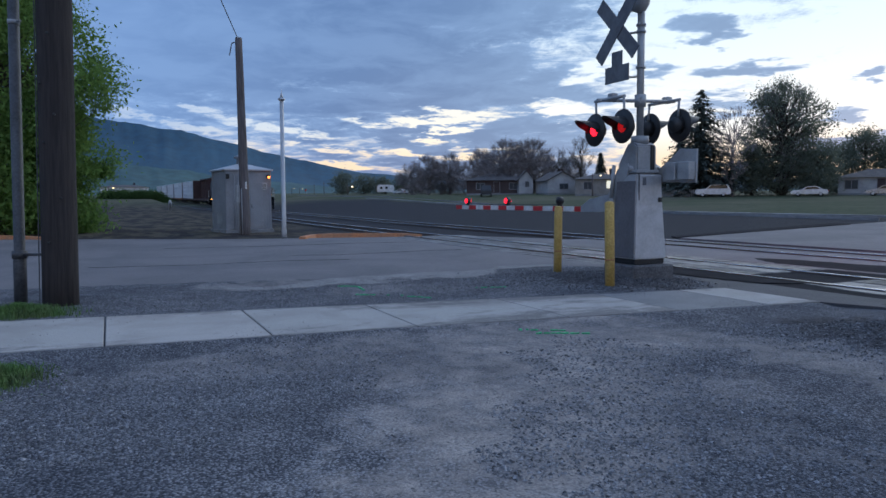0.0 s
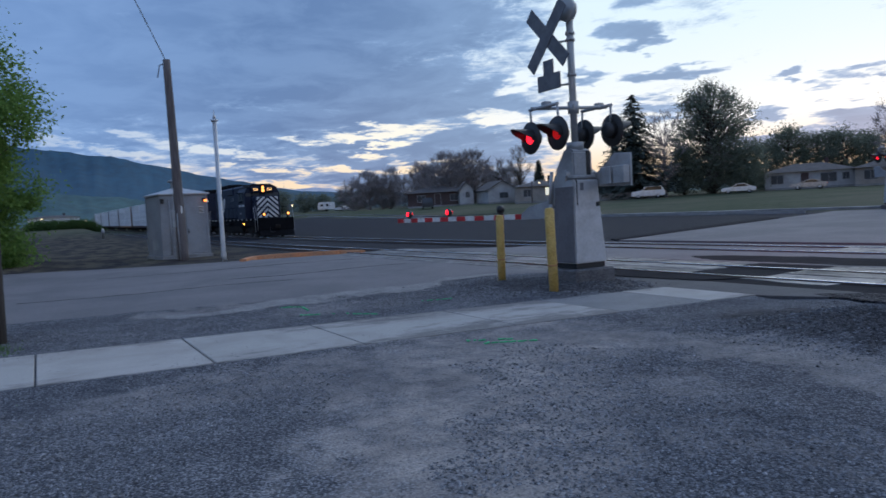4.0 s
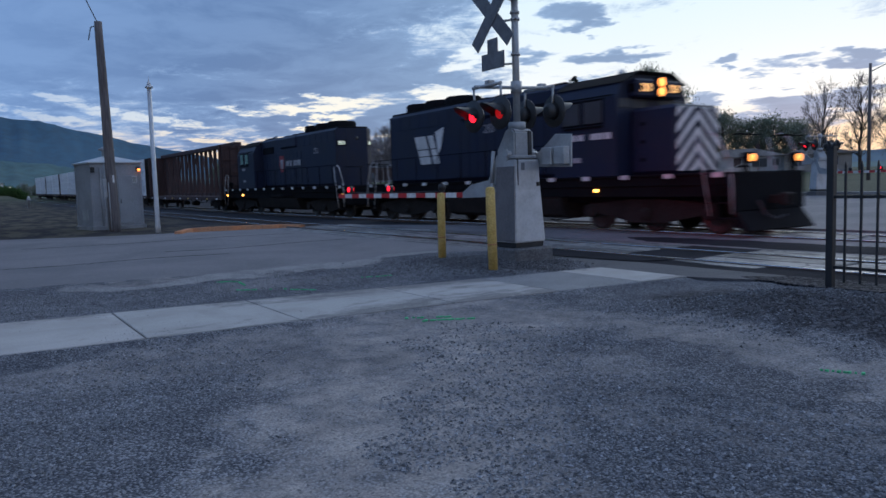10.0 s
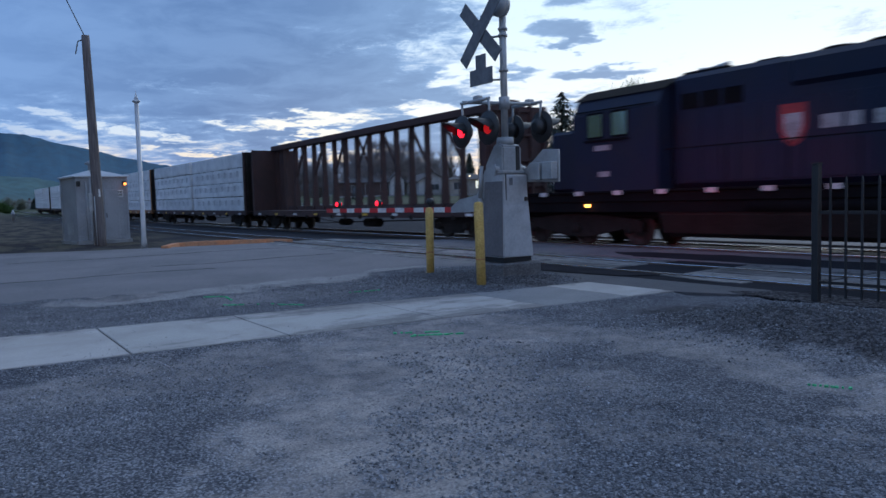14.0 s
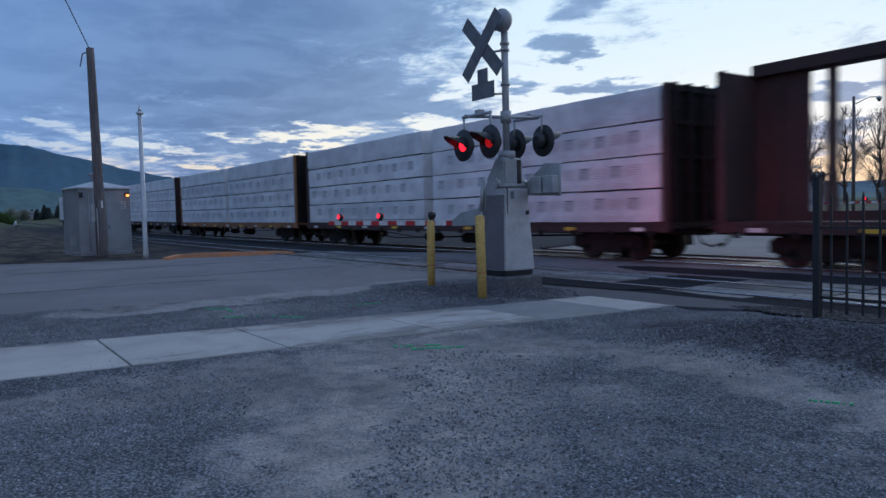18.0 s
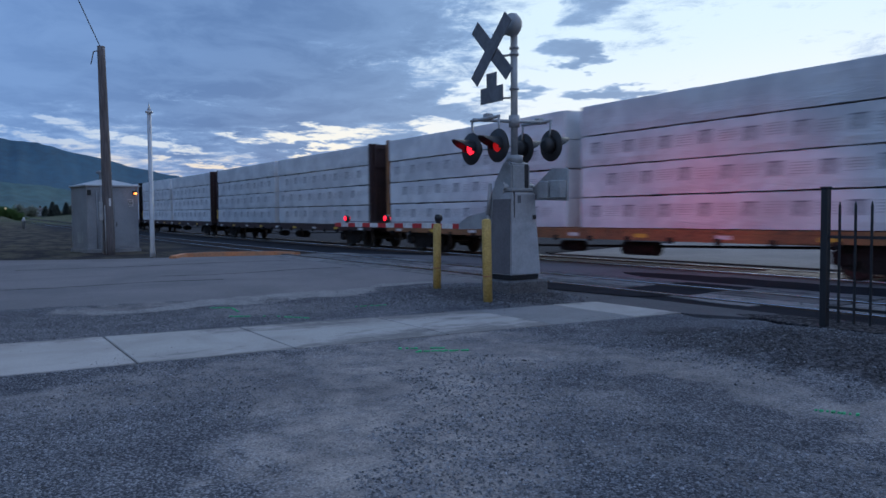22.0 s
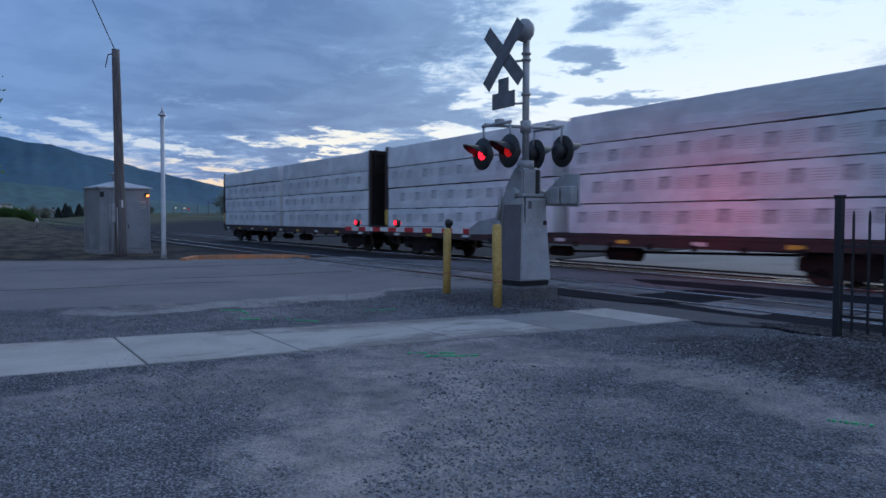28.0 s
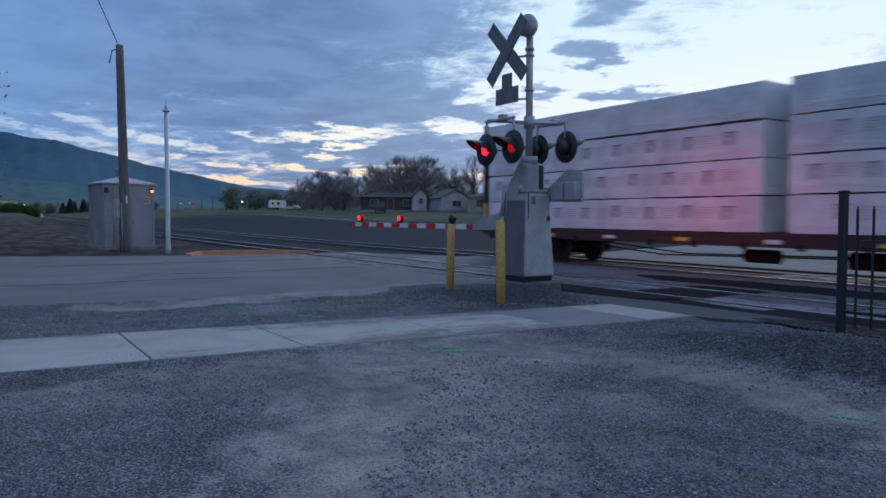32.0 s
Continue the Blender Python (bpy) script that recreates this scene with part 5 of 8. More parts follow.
crossing_signal(pose(-10.72, 8.85, 0.22), "silver railway crossing signal with lowered striped gate on gravel")
crossing_signal(pose(-22.0, 39.3, land(-22.0, 39.3) + 0.1, 0, 0, 152), "railway crossing signal with lowered gate beyond the tracks", False)

# ---- bollards ----
def bollard(x, y, h, lean):
    b = thing("bollard", pose(x, y, lot(x, y) - 0.12, lean, -lean, 0), "yellow painted steel bollard standing in gravel", "bollard", "bollards by the signal")
    post = part("post", bm_lathe(B(), [(0.082, 0.0), (0.082, h + 0.10), (0.074, h + 0.12)], 18), M["yellow"], b)
    part("cap", bm_lathe(B(), [(0.079, h + 0.118), (0.07, h + 0.135), (0.03, h + 0.15)], 18), M["yellow"], b)
    part("paint_chip", bm_lathe(B(), [(0.0828, 0.55), (0.0828, 0.57)], 18), M["orange_kerb"], post, "scuffed band")


bollard(-10.0, 7.66, 1.40, 0.6)
bollard(-12.75, 8.42, 1.34, -0.4)

# ---- equipment bungalow ----
def bungalow():
    b = thing("equipment_bungalow", pose(-38.0, 6.12, land(-38, 6.2) - 0.06, 0, 0, 9), "grey-painted steel railway equipment bungalow with hipped roof", "equipment bungalow")
    part("foundation", bm_box(B(), -1.22, 1.22, -1.22, 1.22, -0.1, 0.12, 0.02), M["concrete_dark"], b)
    w, h = 1.13, 3.02
    body = part("body", bm_box(B(), -w, w, -w, w, 0.12, h, 0.02), M["bungalow"], b)
    for x0, x1, y0, y1 in ((w, w + 0.035, -w, -w + 0.10), (w, w + 0.035, w - 0.10, w), (-w, -w + 0.1, -w - 0.035, -w), (w - 0.1, w, -w - 0.035, -w)):
        part("corner_trim", bm_box(B(), x0, x1, y0, y1, 0.12, h), M["bungalow"], body)
    for i in range(4):
        y = -w + 0.55 + i * 0.5
        part("wall_rib", bm_box(B(), w, w + 0.012, y - 0.015, y + 0.015, 0.16, h - 0.1), M["bungalow"], body)
    for y0, y1 in ((-0.62, 0.02), (0.04, 0.68)):
        d = part("door", bm_box(B(), w, w + 0.03, y0, y1, 0.22, 2.45, 0.006), M["bungalow"], b, "flat steel door")
        yy = y1 - 0.08 if y0 < 0 else y0 + 0.08
        part("door_handle", bm_rod(B(), (w + 0.05, yy, 1.15), (w + 0.05, yy, 1.35), 0.016, n=8), M["black"], d)
        for z in (0.45, 1.3, 2.2):
            part("hinge", bm_rod(B(), (w + 0.03, y0 if y0 < 0 else y1, z), (w + 0.03, y0 if y0 < 0 else y1, z + 0.12), 0.014, n=8), M["galv"], d)
    bm = B()
    o, r = w + 0.10, 0.20
    base = [bm.verts.new(p) for p in ((-o, -o, h), (o, -o, h), (o, o, h), (-o, o, h))]
    eave = [bm.verts.new(p) for p in ((-o, -o, h + 0.06), (o, -o, h + 0.06), (o, o, h + 0.06), (-o, o, h + 0.06))]
    top = [bm.verts.new(p) for p in ((-r, -r, h + 0.36), (r, -r, h + 0.36), (r, r, h + 0.36), (-r, r, h + 0.36))]
    bm.faces.new(base[::-1]), bm.faces.new(top)
    for a, c in ((base, eave), (eave, top)):
        for i in range(4):
            bm.faces.new((a[i], a[(i + 1) % 4], c[(i + 1) % 4], c[i]))
    roof = part("roof", bm, M["silver"], b, "shallow hipped metal roof")
    part("roof_vent", bm_box(B(), -0.17, 0.17, -0.17, 0.17, h + 0.32, h + 0.66), M["bungalow"], roof)
    part("vent_cap", bm_lathe(B(), [(0.36, h + 0.64), (0.36, h + 0.72), (0.10, h + 0.84)], 4), M["bungalow"], roof)
    lamp = part("wall_lamp", bm_box(B(), w, w + 0.14, 0.88, 1.04, 2.66, 2.84, 0.02), M["black"], b)
    part("lens", bm_lathe(B(), [(0.035, -0.08), (0.06, -0.04), (0.06, 0.04), (0.035, 0.08)], 14, "x", (w + 0.20, 0.96, 2.70)), M["amber_lamp"], lamp, "glowing orange lamp")
    part("notice", bm_box(B(), w + 0.001, w + 0.012, 0.42, 0.92, 2.10, 2.42), M["sign_white"], b, "pale printed notice")
    for z in (2.36, 2.29, 2.22, 2.15):
        part("printed_bar", bm_box(B(), w + 0.012, w + 0.016, 0.46, 0.88, z - 0.020, z + 0.020), M["black"], b)
    part("conduit", bm_rod(B(), (w + 0.05, -0.74, 0.15), (w + 0.05, -0.74, 2.75), 0.03, n=8), M["bungalow"], b)
    part("conduit_elbow", bm_rod(B(), (w + 0.05, -0.74, 2.74), (w - 0.02, -0.74, 2.80), 0.03, n=8), M["bungalow"], b)
    part("camera_box", bm_box(B(), w, w + 0.16, -1.14, -1.0, 2.60, 2.84, 0.01), M["black"], b)
    part("louvre", bm_box(B(), -0.4, 0.4, -w - 0.02, -w, 0.4, 0.9, 0.004), M["galv"], b)


bungalow()

# ---- poles ----
def timber_pole(name, x, y, h, r0, r1, mat, label, lean=(0, 0)):
    p = thing(name, pose(x, y, land(x, y) - 0.35, lean[0], lean[1], 0), label, "utility pole")
    bm, n, k = B(), 18, 14
    rings = []
    for j in range(k + 1):
        f = j / k
        r = r0 + (r1 - r0) * f
        rings.append([bm.verts.new(((r + noise.noise((math.cos(a) * 2, math.sin(a) * 2, f * 6 + x)) * 0.012) * math.cos(a), (r + noise.noise((math.cos(a) * 2, math.sin(a) * 2, f * 6)) * 0.012) * math.sin(a), f * (h + 0.35)))
                      for a in [2 * math.pi * i / n for i in range(n)]])
    for a, b in zip(rings, rings[1:]):
        for i in range(n):
            bm.faces.new((a[i], a[(i + 1) % n], b[(i + 1) % n], b[i])).smooth = True
    bm.faces.new(rings[0][::-1]), bm.faces.new(rings[-1])
    return p, part("pole", bm, mat, p)


p, shaft = timber_pole("utility_pole", -34.6, 5.72, 8.9, 0.235, 0.155, M["timber"], "brown timber utility pole beside the bungalow", (0.7, -0.4))
part("meter_box", bm_box(B(), -0.10, 0.10, -0.37, -0.20, 1.75, 2.55, 0.02), M["galv"], p, "grey meter box")
part("riser_pipe", bm_rod(B(), (-0.02, -0.255, 0.3), (-0.02, -0.235, 3.2), 0.028, n=8), M["galv"], p)
part("riser_pipe", bm_rod(B(), (0.19, -0.165, 0.3), (0.185, -0.155, 2.4), 0.022, n=8), M["galv"], p)
part("white_tag", bm_box(B(), 0.218, 0.225, 0.02, 0.09, 2.38, 2.70), M["sign_white"], p, "white pole tag")
part("cable_hook", bm_rod(bm_rod(B(), (0.0, -0.14, 9.05), (-0.04, -0.30, 9.0), 0.025, n=6), (-0.04, -0.30, 9.0), (-0.08, -0.42, 8.45), 0.022, n=6), M["black"], p, "frayed cable end")
part("overhead_wire", bm_rod(B(), (0, 0, 9.15), (-0.86, -1.95, 14.4), 0.022, n=6), M["black"], p, "single overhead wire")

p = thing("vent_pole", pose(-31.47, 6.82, land(-31.5, 6.8) - 0.2), "slim silver steel pole with pointed finial", "pole")
part("pole", bm_lathe(B(), [(0.115, 0), (0.112, 0.35), (0.095, 0.5), (0.082, 5.95)], 16), M["silver"], p)
part("collar", bm_lathe(B(), [(0.09, 5.93), (0.15, 5.97), (0.15, 6.02), (0.08, 6.06)], 16), M["silver"], p)
part("finial", bm_lathe(B(), [(0.08, 6.05), (0.06, 6.15), (0.02, 6.28), (0.006, 6.42)], 14), M["silver"], p)

p, shaft = timber_pole("utility_pole", -12.17, -0.74, 11.5, 0.252, 0.225, M["dark_timber"], "thick dark creosoted timber utility pole on gravel", (-0.9, -0.15))
for z, a in ((0.9, 30), (1.55, 70), (2.35, 20), (2.75, 55), (3.2, 10), (3.9, 40)):
    c = (0.262 * math.cos(radians(a - 60)), 0.262 * math.sin(radians(a - 60)))
    part("bolt_hole", bm_lathe(B(), [(0.004, -0.012), (0.022, -0.01), (0.022, 0.01), (0.004, 0.012)], 8, "x", (c[0], c[1], z + 0.35)), M["black"], shaft)
part("ground_wire", bm_rod(B(), (0.10, -0.268, 0.35), (0.08, -0.24, 9.0), 0.008, n=6), M["dark_steel"], p)
p = thing("steel_pole", pose(-12.62, -1.30, -0.15, -0.9, 0, 0), "slim galvanised steel pole clamped to the timber pole", "pole")
part("pole", bm_lathe(B(), [(0.092, 0), (0.092, 0.85), (0.078, 0.88), (0.078, 9.5)], 16), M["dark_steel"], p)
part("clamp", bm_lathe(B(), [(0.108, 0.80), (0.108, 0.92)], 16), M["dark_steel"], p)
part("brace", bm_rod(B(), (0.05, 0.05, 0.86), (0.40, 0.40, 0.88), 0.022, n=8), M["dark_steel"], p)
part("band_clamp", bm_lathe(B(), [(0.085, 4.28), (0.085, 4.34)], 16), M["galv"], p)
part("clamp_bolt", bm_rod(B(), (0.07, 0.05, 4.31), (0.15, 0.10, 4.31), 0.02, n=6), M["galv"], p)

p = thing("pipe_post", pose(-97.7, 7.0, land(-97.7, 7.0) - 0.05), "pale pipe stub with a cap standing in the weeds", "pipe post")
part("post", bm_lathe(B(), [(0.16, 0), (0.15, 0.75), (0.21, 0.78), (0.21, 1.0), (0.10, 1.12)], 14), M["galv"], p)
part("cap", bm_lathe(B(), [(0.13, 1.10), (0.11, 1.28), (0.03, 1.32)], 14), M["sign_white"], p)

# ---- iron fence ----
def iron_fence():
    f = thing("iron_fence", pose(-5.22, 9.65, 0), "black iron picket fence along the tracks", "fence")
    n_posts = 5
    for i in range(n_posts):
        x = i * 2.42
        part("post", bm_box(B(), x - 0.047, x + 0.047, -0.047, 0.047, -0.25, 1.84, 0.008), M["fence"], f)
        part("post_cap", bm_box(B(), x - 0.055, x + 0.055, -0.055, 0.055, 1.84, 1.865), M["fence"], f)
    for i in range(n_posts - 1):
        for z in (0.27, 1.20):
            part("rail", bm_box(B(), i * 2.42 + 0.047, i * 2.42 + 2.373, -0.018, 0.018, z - 0.02, z + 0.02), M["fence"], f)
    me = data_of(bm_prism(bm_box(B(), -0.0125, 0.0125, -0.0125, 0.0125, 0.08, 1.60), [(-0.0125, 1.60), (0.0125, 1.60), (0.0, 1.66)], -0.0125, 0.0125), "picket", M["fence"])
    for i in range(n_posts - 1):
        for k in range(1, 12):
            share("picket", me, f, pose(i * 2.42 + k * 2.42 / 12, -0.031, 0))


iron_fence()

# ---- the train: wheels and bogies first ----
WHEELSETS = []


def wheelset_mesh(r):
    bm = B()
    for s in (-1, 1):
        bm_lathe(bm, [(0.12, s * 0.66), (r + 0.03, s * 0.675), (r + 0.03, s * 0.705), (r, s * 0.71), (r, s * 0.81), (r - 0.07, s * 0.812), (r - 0.09, s * 0.785), (0.16, s * 0.78), (0.12, s * 0.84)], 26, "y")
    bm_rod(bm, (0, -0.95, 0), (0, 0.95, 0), 0.08, n=10)
    for s in (-1, 1):
        for a in range(4):                   # lightening marks that show the turning
            c, d = math.cos(a * math.pi / 2), math.sin(a * math.pi / 2)
            bm_rod(bm, (c * r * 0.58, s * 0.775, d * r * 0.58), (c * r * 0.58, s * 0.80, d * r * 0.58), 0.05, n=6)
    return data_of(bm, "wheelset", M["wheel"])


WHEEL_BIG, WHEEL_SMALL = wheelset_mesh(0.51), wheelset_mesh(0.46)


def bogie(parent, x, axles, wheel, r, mat, turned=False):
    """A bogie at x: side frames, bolster, springs, wheelsets."""
    half = axles[-1]
    b = part("bogie", bm_box(B(), -0.28, 0.28, -1.05, 1.05, r - 0.05, r + 0.28, 0.03), mat, parent, "grimy cast-steel bogie")
    b.matrix_basis = pose(x, 0, 0)
    for s in (-1, 1):
        y = s * 1.06
        o = [(-half - 0.42, r + 0.16), (-half - 0.30, r + 0.24), (-0.55, r + 0.40), (0.55, r + 0.40), (half + 0.30, r + 0.24), (half + 0.42, r + 0.16), (half + 0.42, r - 0.10), (half + 0.12, r - 0.14), (half - 0.22, r - 0.02),
             (0.50, r - 0.26), (-0.50, r - 0.26), (-half + 0.22, r - 0.02), (-half - 0.12, r - 0.14), (-half - 0.42, r - 0.10)]
        part("side_frame", bm_prism(B(), o, y - 0.07, y + 0.07), mat, b)
        for a in axles:
            part("axle_box", bm_lathe(B(), [(0.06, s * 1.08), (0.15, s * 1.10), (0.15, s * 1.20), (0.08, s * 1.22)], 14, "y", (a, 0, r)), M["loco_grime"], b)
        for k in (-0.22, 0, 0.22):
            part("spring", bm_lathe(B(), [(0.07, r - 0.20), (0.085, r - 0.12), (0.07, r - 0.05), (0.085, r + 0.03), (0.07, r + 0.12)], 10, "z", (k, y, 0)), M["loco_grime"], b)
    for a in axles:
        w = share("wheelset", wheel, b)
        w.matrix_parent_inverse = Matrix.Translation((a, 0, r))
        WHEELSETS.append((w, r, turned))
    return b


def coupler(parent, x, s):
    bm = bm_box(B(), min(x, x - s * 0.9), max(x, x - s * 0.9), -0.10, 0.10, 0.78, 0.98, 0.02)
    bm_box(bm, min(x, x - s * 0.28), max(x, x - s * 0.28), -0.17, 0.17, 0.72, 1.04, 0.04)
    part("coupler", bm, M["loco_grime"], parent, "rusty knuckle coupler")
    hose = B()
    pts = [(x - s * 0.55, -0.55, 0.86), (x - s * 0.35, -0.56, 0.52), (x - s * 0.12, -0.45, 0.42), (x, -0.25, 0.50)]
    for a, b in zip(pts, pts[1:]):
        bm_rod(hose, a, b, 0.028, n=6)
    part("air_hose", hose, M["black"], parent, "black brake hose")


def text_part(text, size, mat, parent, m, name="lettering"):
    cu = bpy.data.curves.new(name, "FONT")
    cu.body, cu.size, cu.align_x, cu.align_y, cu.extrude = text, size, "CENTER", "CENTER", 0.002
    cu.materials.append(mat)
    ob = new(name, cu)
    ob.parent = parent
    ob.matrix_basis = m
    return ob


def clip_heights(pts, low, high):
    """The outline pts cut off below low and above high."""
    for lim, keep in ((low, 1), (high, -1)):
        out = []
        for (a, za), (b, zb) in zip(pts, pts[1:] + pts[:1]):
            ia, ib = keep * (za - lim) >= 0, keep * (zb - lim) >= 0
            if ia:
                out.append((a, za))
            if ia != ib:
                f = (lim - za) / (zb - za)
                out.append((a + (b - a) * f, lim))
        pts = out
        if not pts:
            break
    return pts


def locomotive(number, label, leading):
    """A six-axle diesel, its cab towards +x, 20.05 m over couplers."""
    L = thing("locomotive", Matrix(), label, "locomotive", "locomotives")
    end = -8.10 if leading else -7.72
    Lh = {1: 10.02, -1: 10.72} if leading else {1: 9.65, -1: 10.72}
    fwd = 0.0 if leading else 0.50           # the second one has its cab further out
    blue, black, grime, white = M["loco_blue"], M["loco_black"], M["loco_grime"], M["loco_white"]
    part("frame", bm_box(B(), -9.3, 9.3, -1.45, 1.45, 1.26, 1.52, 0.02), black, L, "black underframe")
    part("walkway", bm_box(B(), -9.4, 9.4, -1.52, 1.52, 1.52, 1.58, 0.01), black, L)
    for s in (-1, 1):
        for k in range(13):
            x = -9.0 + k * 1.5
            part("reflector_strip", bm_box(B(), x - 0.15, x + 0.15, s * 1.532 - 0.004, s * 1.532 + 0.004, 1.46, 1.58), white, L, "white reflective strip")
    # long hood, doors and radiator section
    hood = part("long_hood", bm_box(B(), end, 3.1, -0.98, 0.98, 1.58, 4.52, 0.13), blue, L, "dark blue engine hood")
    for s in (-1, 1):
        for k in range(11):
            x = -2.9 + k * 0.53
            part("hood_door", bm_box(B(), x - 0.245, x + 0.245, s * 0.99 - 0.012, s * 0.99 + 0.012, 1.75, 3.55, 0.006), blue, hood)
        for k in range(3):
            part("air_grille", bm_box(B(), 1.0 + k * 0.62, 1.52 + k * 0.62, s * 0.992 - 0.012, s * 0.992 + 0.012, 3.62, 4.02), black, hood)
        # radiator grilles, flush in the upper side
        for k in range(6):
            x = end + 0.30 + k * 0.74
            part("radiator_grille", bm_box(B(), x, x + 0.70, s * 0.985 - 0.008, s * 0.985 + 0.008, 3.82, 4.34, 0.004), blue, hood)
    part("radiator_roof", bm_box(B(), end + 0.05, -3.35, -0.86, 0.86, 4.50, 4.58, 0.03), black, hood)
    for x in (end + 1.33, end + 2.82, end + 4.32):
        part("cooling_fan", bm_lathe(B(), [(0.74, 4.50), (0.745, 4.60), (0.745, 4.86), (0.68, 4.92), (0.1, 4.93)], 24, "z", (x, 0, 0)), black, hood)
    for x, r in ((-1.9, 0.42), (-0.9, 0.42)):
        part("dynamic_brake_fan", bm_lathe(B(), [(r + 0.1, 4.50), (r + 0.12, 4.62), (r, 4.66), (0.1, 4.67)], 20, "z", (x, 0, 0)), black, hood)
    part("brake_blister", bm_box(B(), -2.6, -0.2, -1.08, 1.08, 3.80, 4.46, 0.10), blue, hood)
    part("exhaust_stack", bm_box(B(), 0.45, 1.15, -0.22, 0.22, 4.50, 4.68, 0.03), black, hood)
    part("air_filter_box", bm_box(B(), 1.5, 2.9, -0.80, 0.80, 4.48, 4.60, 0.04), black, hood)
    # cab
    o = [(-1.52, 1.58), (1.52, 1.58), (1.52, 3.75), (1.28, 4.22), (0.70, 4.46), (-0.70, 4.46), (-1.28, 4.22), (-1.52, 3.75)]
    cab = part("cab", bm_prism(B(), o, 3.1, 5.7 + fwd, "yz"), blue, L, "dark blue crew cab")
    part("cab_roof", bm_prism(B(), [(-1.34, 4.21), (-0.72, 4.48), (0.72, 4.48), (1.34, 4.21), (0.72, 4.53), (-0.72, 4.53)], 3.0, 5.85 + fwd, "yz"), black, cab)
    for s in (-1, 1):
        for x in (3.55, 4.45):
            x += fwd * 1.2
            wide = 0.72 if leading else 0.52
            part("window_frame", bm_box(B(), x - 0.06, x + wide + 0.06, s * 1.522 - 0.012, s * 1.522 + 0.012, 3.06, 3.80, 0.01), black, cab)
            part("side_window", bm_box(B(), x, x + wide, s * 1.54 - 0.006, s * 1.54 + 0.006, 3.12, 3.74), M["pane"] if leading else M["cab_pane"], cab,
                 "dark cab side window" if leading else "pale sky-lit cab window")
        for y0, y1 in ((0.28, 0.86), (0.92, 1.42)):
            a, b = sorted((s * y0, s * y1))
            part("windscreen", bm_box(B(), 5.69 + fwd, 5.72 + fwd, a, b, 3.50, 3.76, 0.01), M["pane"], cab)
        part("armrest", bm_box(B(), 3.6 + fwd, 5.2 + fwd, s * 1.55 - 0.04, s * 1.55 + 0.04, 2.98, 3.04, 0.01), black, cab)
        part("gutter", bm_box(B(), 3.2, 5.6 + fwd, s * 1.53 - 0.025, s * 1.53 + 0.025, 3.84, 3.87), black, cab)
    # short hood with chevron stripes
    nose = part("short_hood", bm_box(B(), 5.7 + fwd, 7.28 + fwd, -0.95, 0.95, 1.58, 3.46, 0.10), blue, L, "low short hood")
    for z in (1.95, 2.45, 2.95):
        for y in (-1, 1):
            part("hood_hinge", bm_box(B(), 6.1 + fwd, 6.25 + fwd, y * 0.96 - 0.014, y * 0.96 + 0.014, z, z + 0.10), black, nose)
    for s in (-1, 1):
        for k in range(8):
            z = 1.36 + k * 0.43
            pts = clip_heights([(0.0, z), (0.90, z - 0.84), (0.90, z - 0.61), (0.0, z + 0.23)], 1.66, 3.38)
            if len(pts) > 2:
                part("chevron_stripe", bm_prism(B(), [(s * d, h) for d, h in pts], 7.28 + fwd, 7.29 + fwd, "yz"), white, nose, "white chevron stripe")
    part("nose_door", bm_box(B(), 7.275 + fwd, 7.286 + fwd, -0.32, 0.32, 1.72, 2.0, 0.004), blue, nose)
    # number boards and head lamps over the windscreen
    board_case = part("number_housing", bm_box(B(), 5.55, 5.98, -0.98, 0.98, 3.78, 4.30, 0.06), blue, L)
    board_case.matrix_basis = pose(fwd, 0, 0)
    part("headlight_case", bm_box(B(), 5.9, 6.04, -0.20, 0.20, 3.76, 4.40, 0.03), black, board_case)
    lit = glow("number_board_glow", (1.0, 0.52, 0.20), 1.5) if leading else glow("number_board_pale", (0.85, 0.95, 0.80), 0.75)
    for s in (-1, 1):
        part("number_board", bm_box(B(), 5.975, 5.992, min(s * 0.30, s * 0.88), max(s * 0.30, s * 0.88), 3.92, 4.16), black, board_case)
        text_part(number, 0.30, lit, board_case, pose(5.995, s * 0.59, 4.04, 90, 0, 90))
        part("number_board", bm_box(B(), 5.60, 5.94, s * 0.985 - 0.008, s * 0.985 + 0.008, 3.92, 4.16), black, board_case)
    for z in (3.95, 4.22):
        part("headlight", bm_lathe(B(), [(0.04, 0.0), (0.125, 0.005), (0.125, 0.03), (0.04, 0.05)], 18, "x", (6.04, 0, z)), M["head_lamp"] if leading else M["glass"], board_case,
             "blazing twin headlight" if leading else "unlit headlight")
    # rear number boards and light on the long hood's end
    o = [(end + 0.02, -0.96), (end - 0.34, -0.58), (end - 0.34, 0.58), (end + 0.02, 0.96)]
    rear = part("hood_end", bm_prism(B(), o, 1.58, 4.46, "xy"), blue, L, "chamfered hood end")
    for s in (-1, 1):
        turn = 180 - s * 43.5
        m = pose(end - 0.165, s * 0.775, 3.72, 0, 0, turn)
        board = part("number_board", bm_box(B(), 0.0, 0.012, -0.25, 0.25, -0.14, 0.14), black, rear)
        board.matrix_basis = m
        text_part(number, 0.25, lit, board, pose(0.014, 0, 0, 90, 0, 90))
    part("rear_headlight", bm_lathe(B(), [(0.04, -0.03), (0.10, 0.0), (0.10, 0.03)], 16, "x", (end - 0.36, 0, 3.95)), M["glass"], rear)
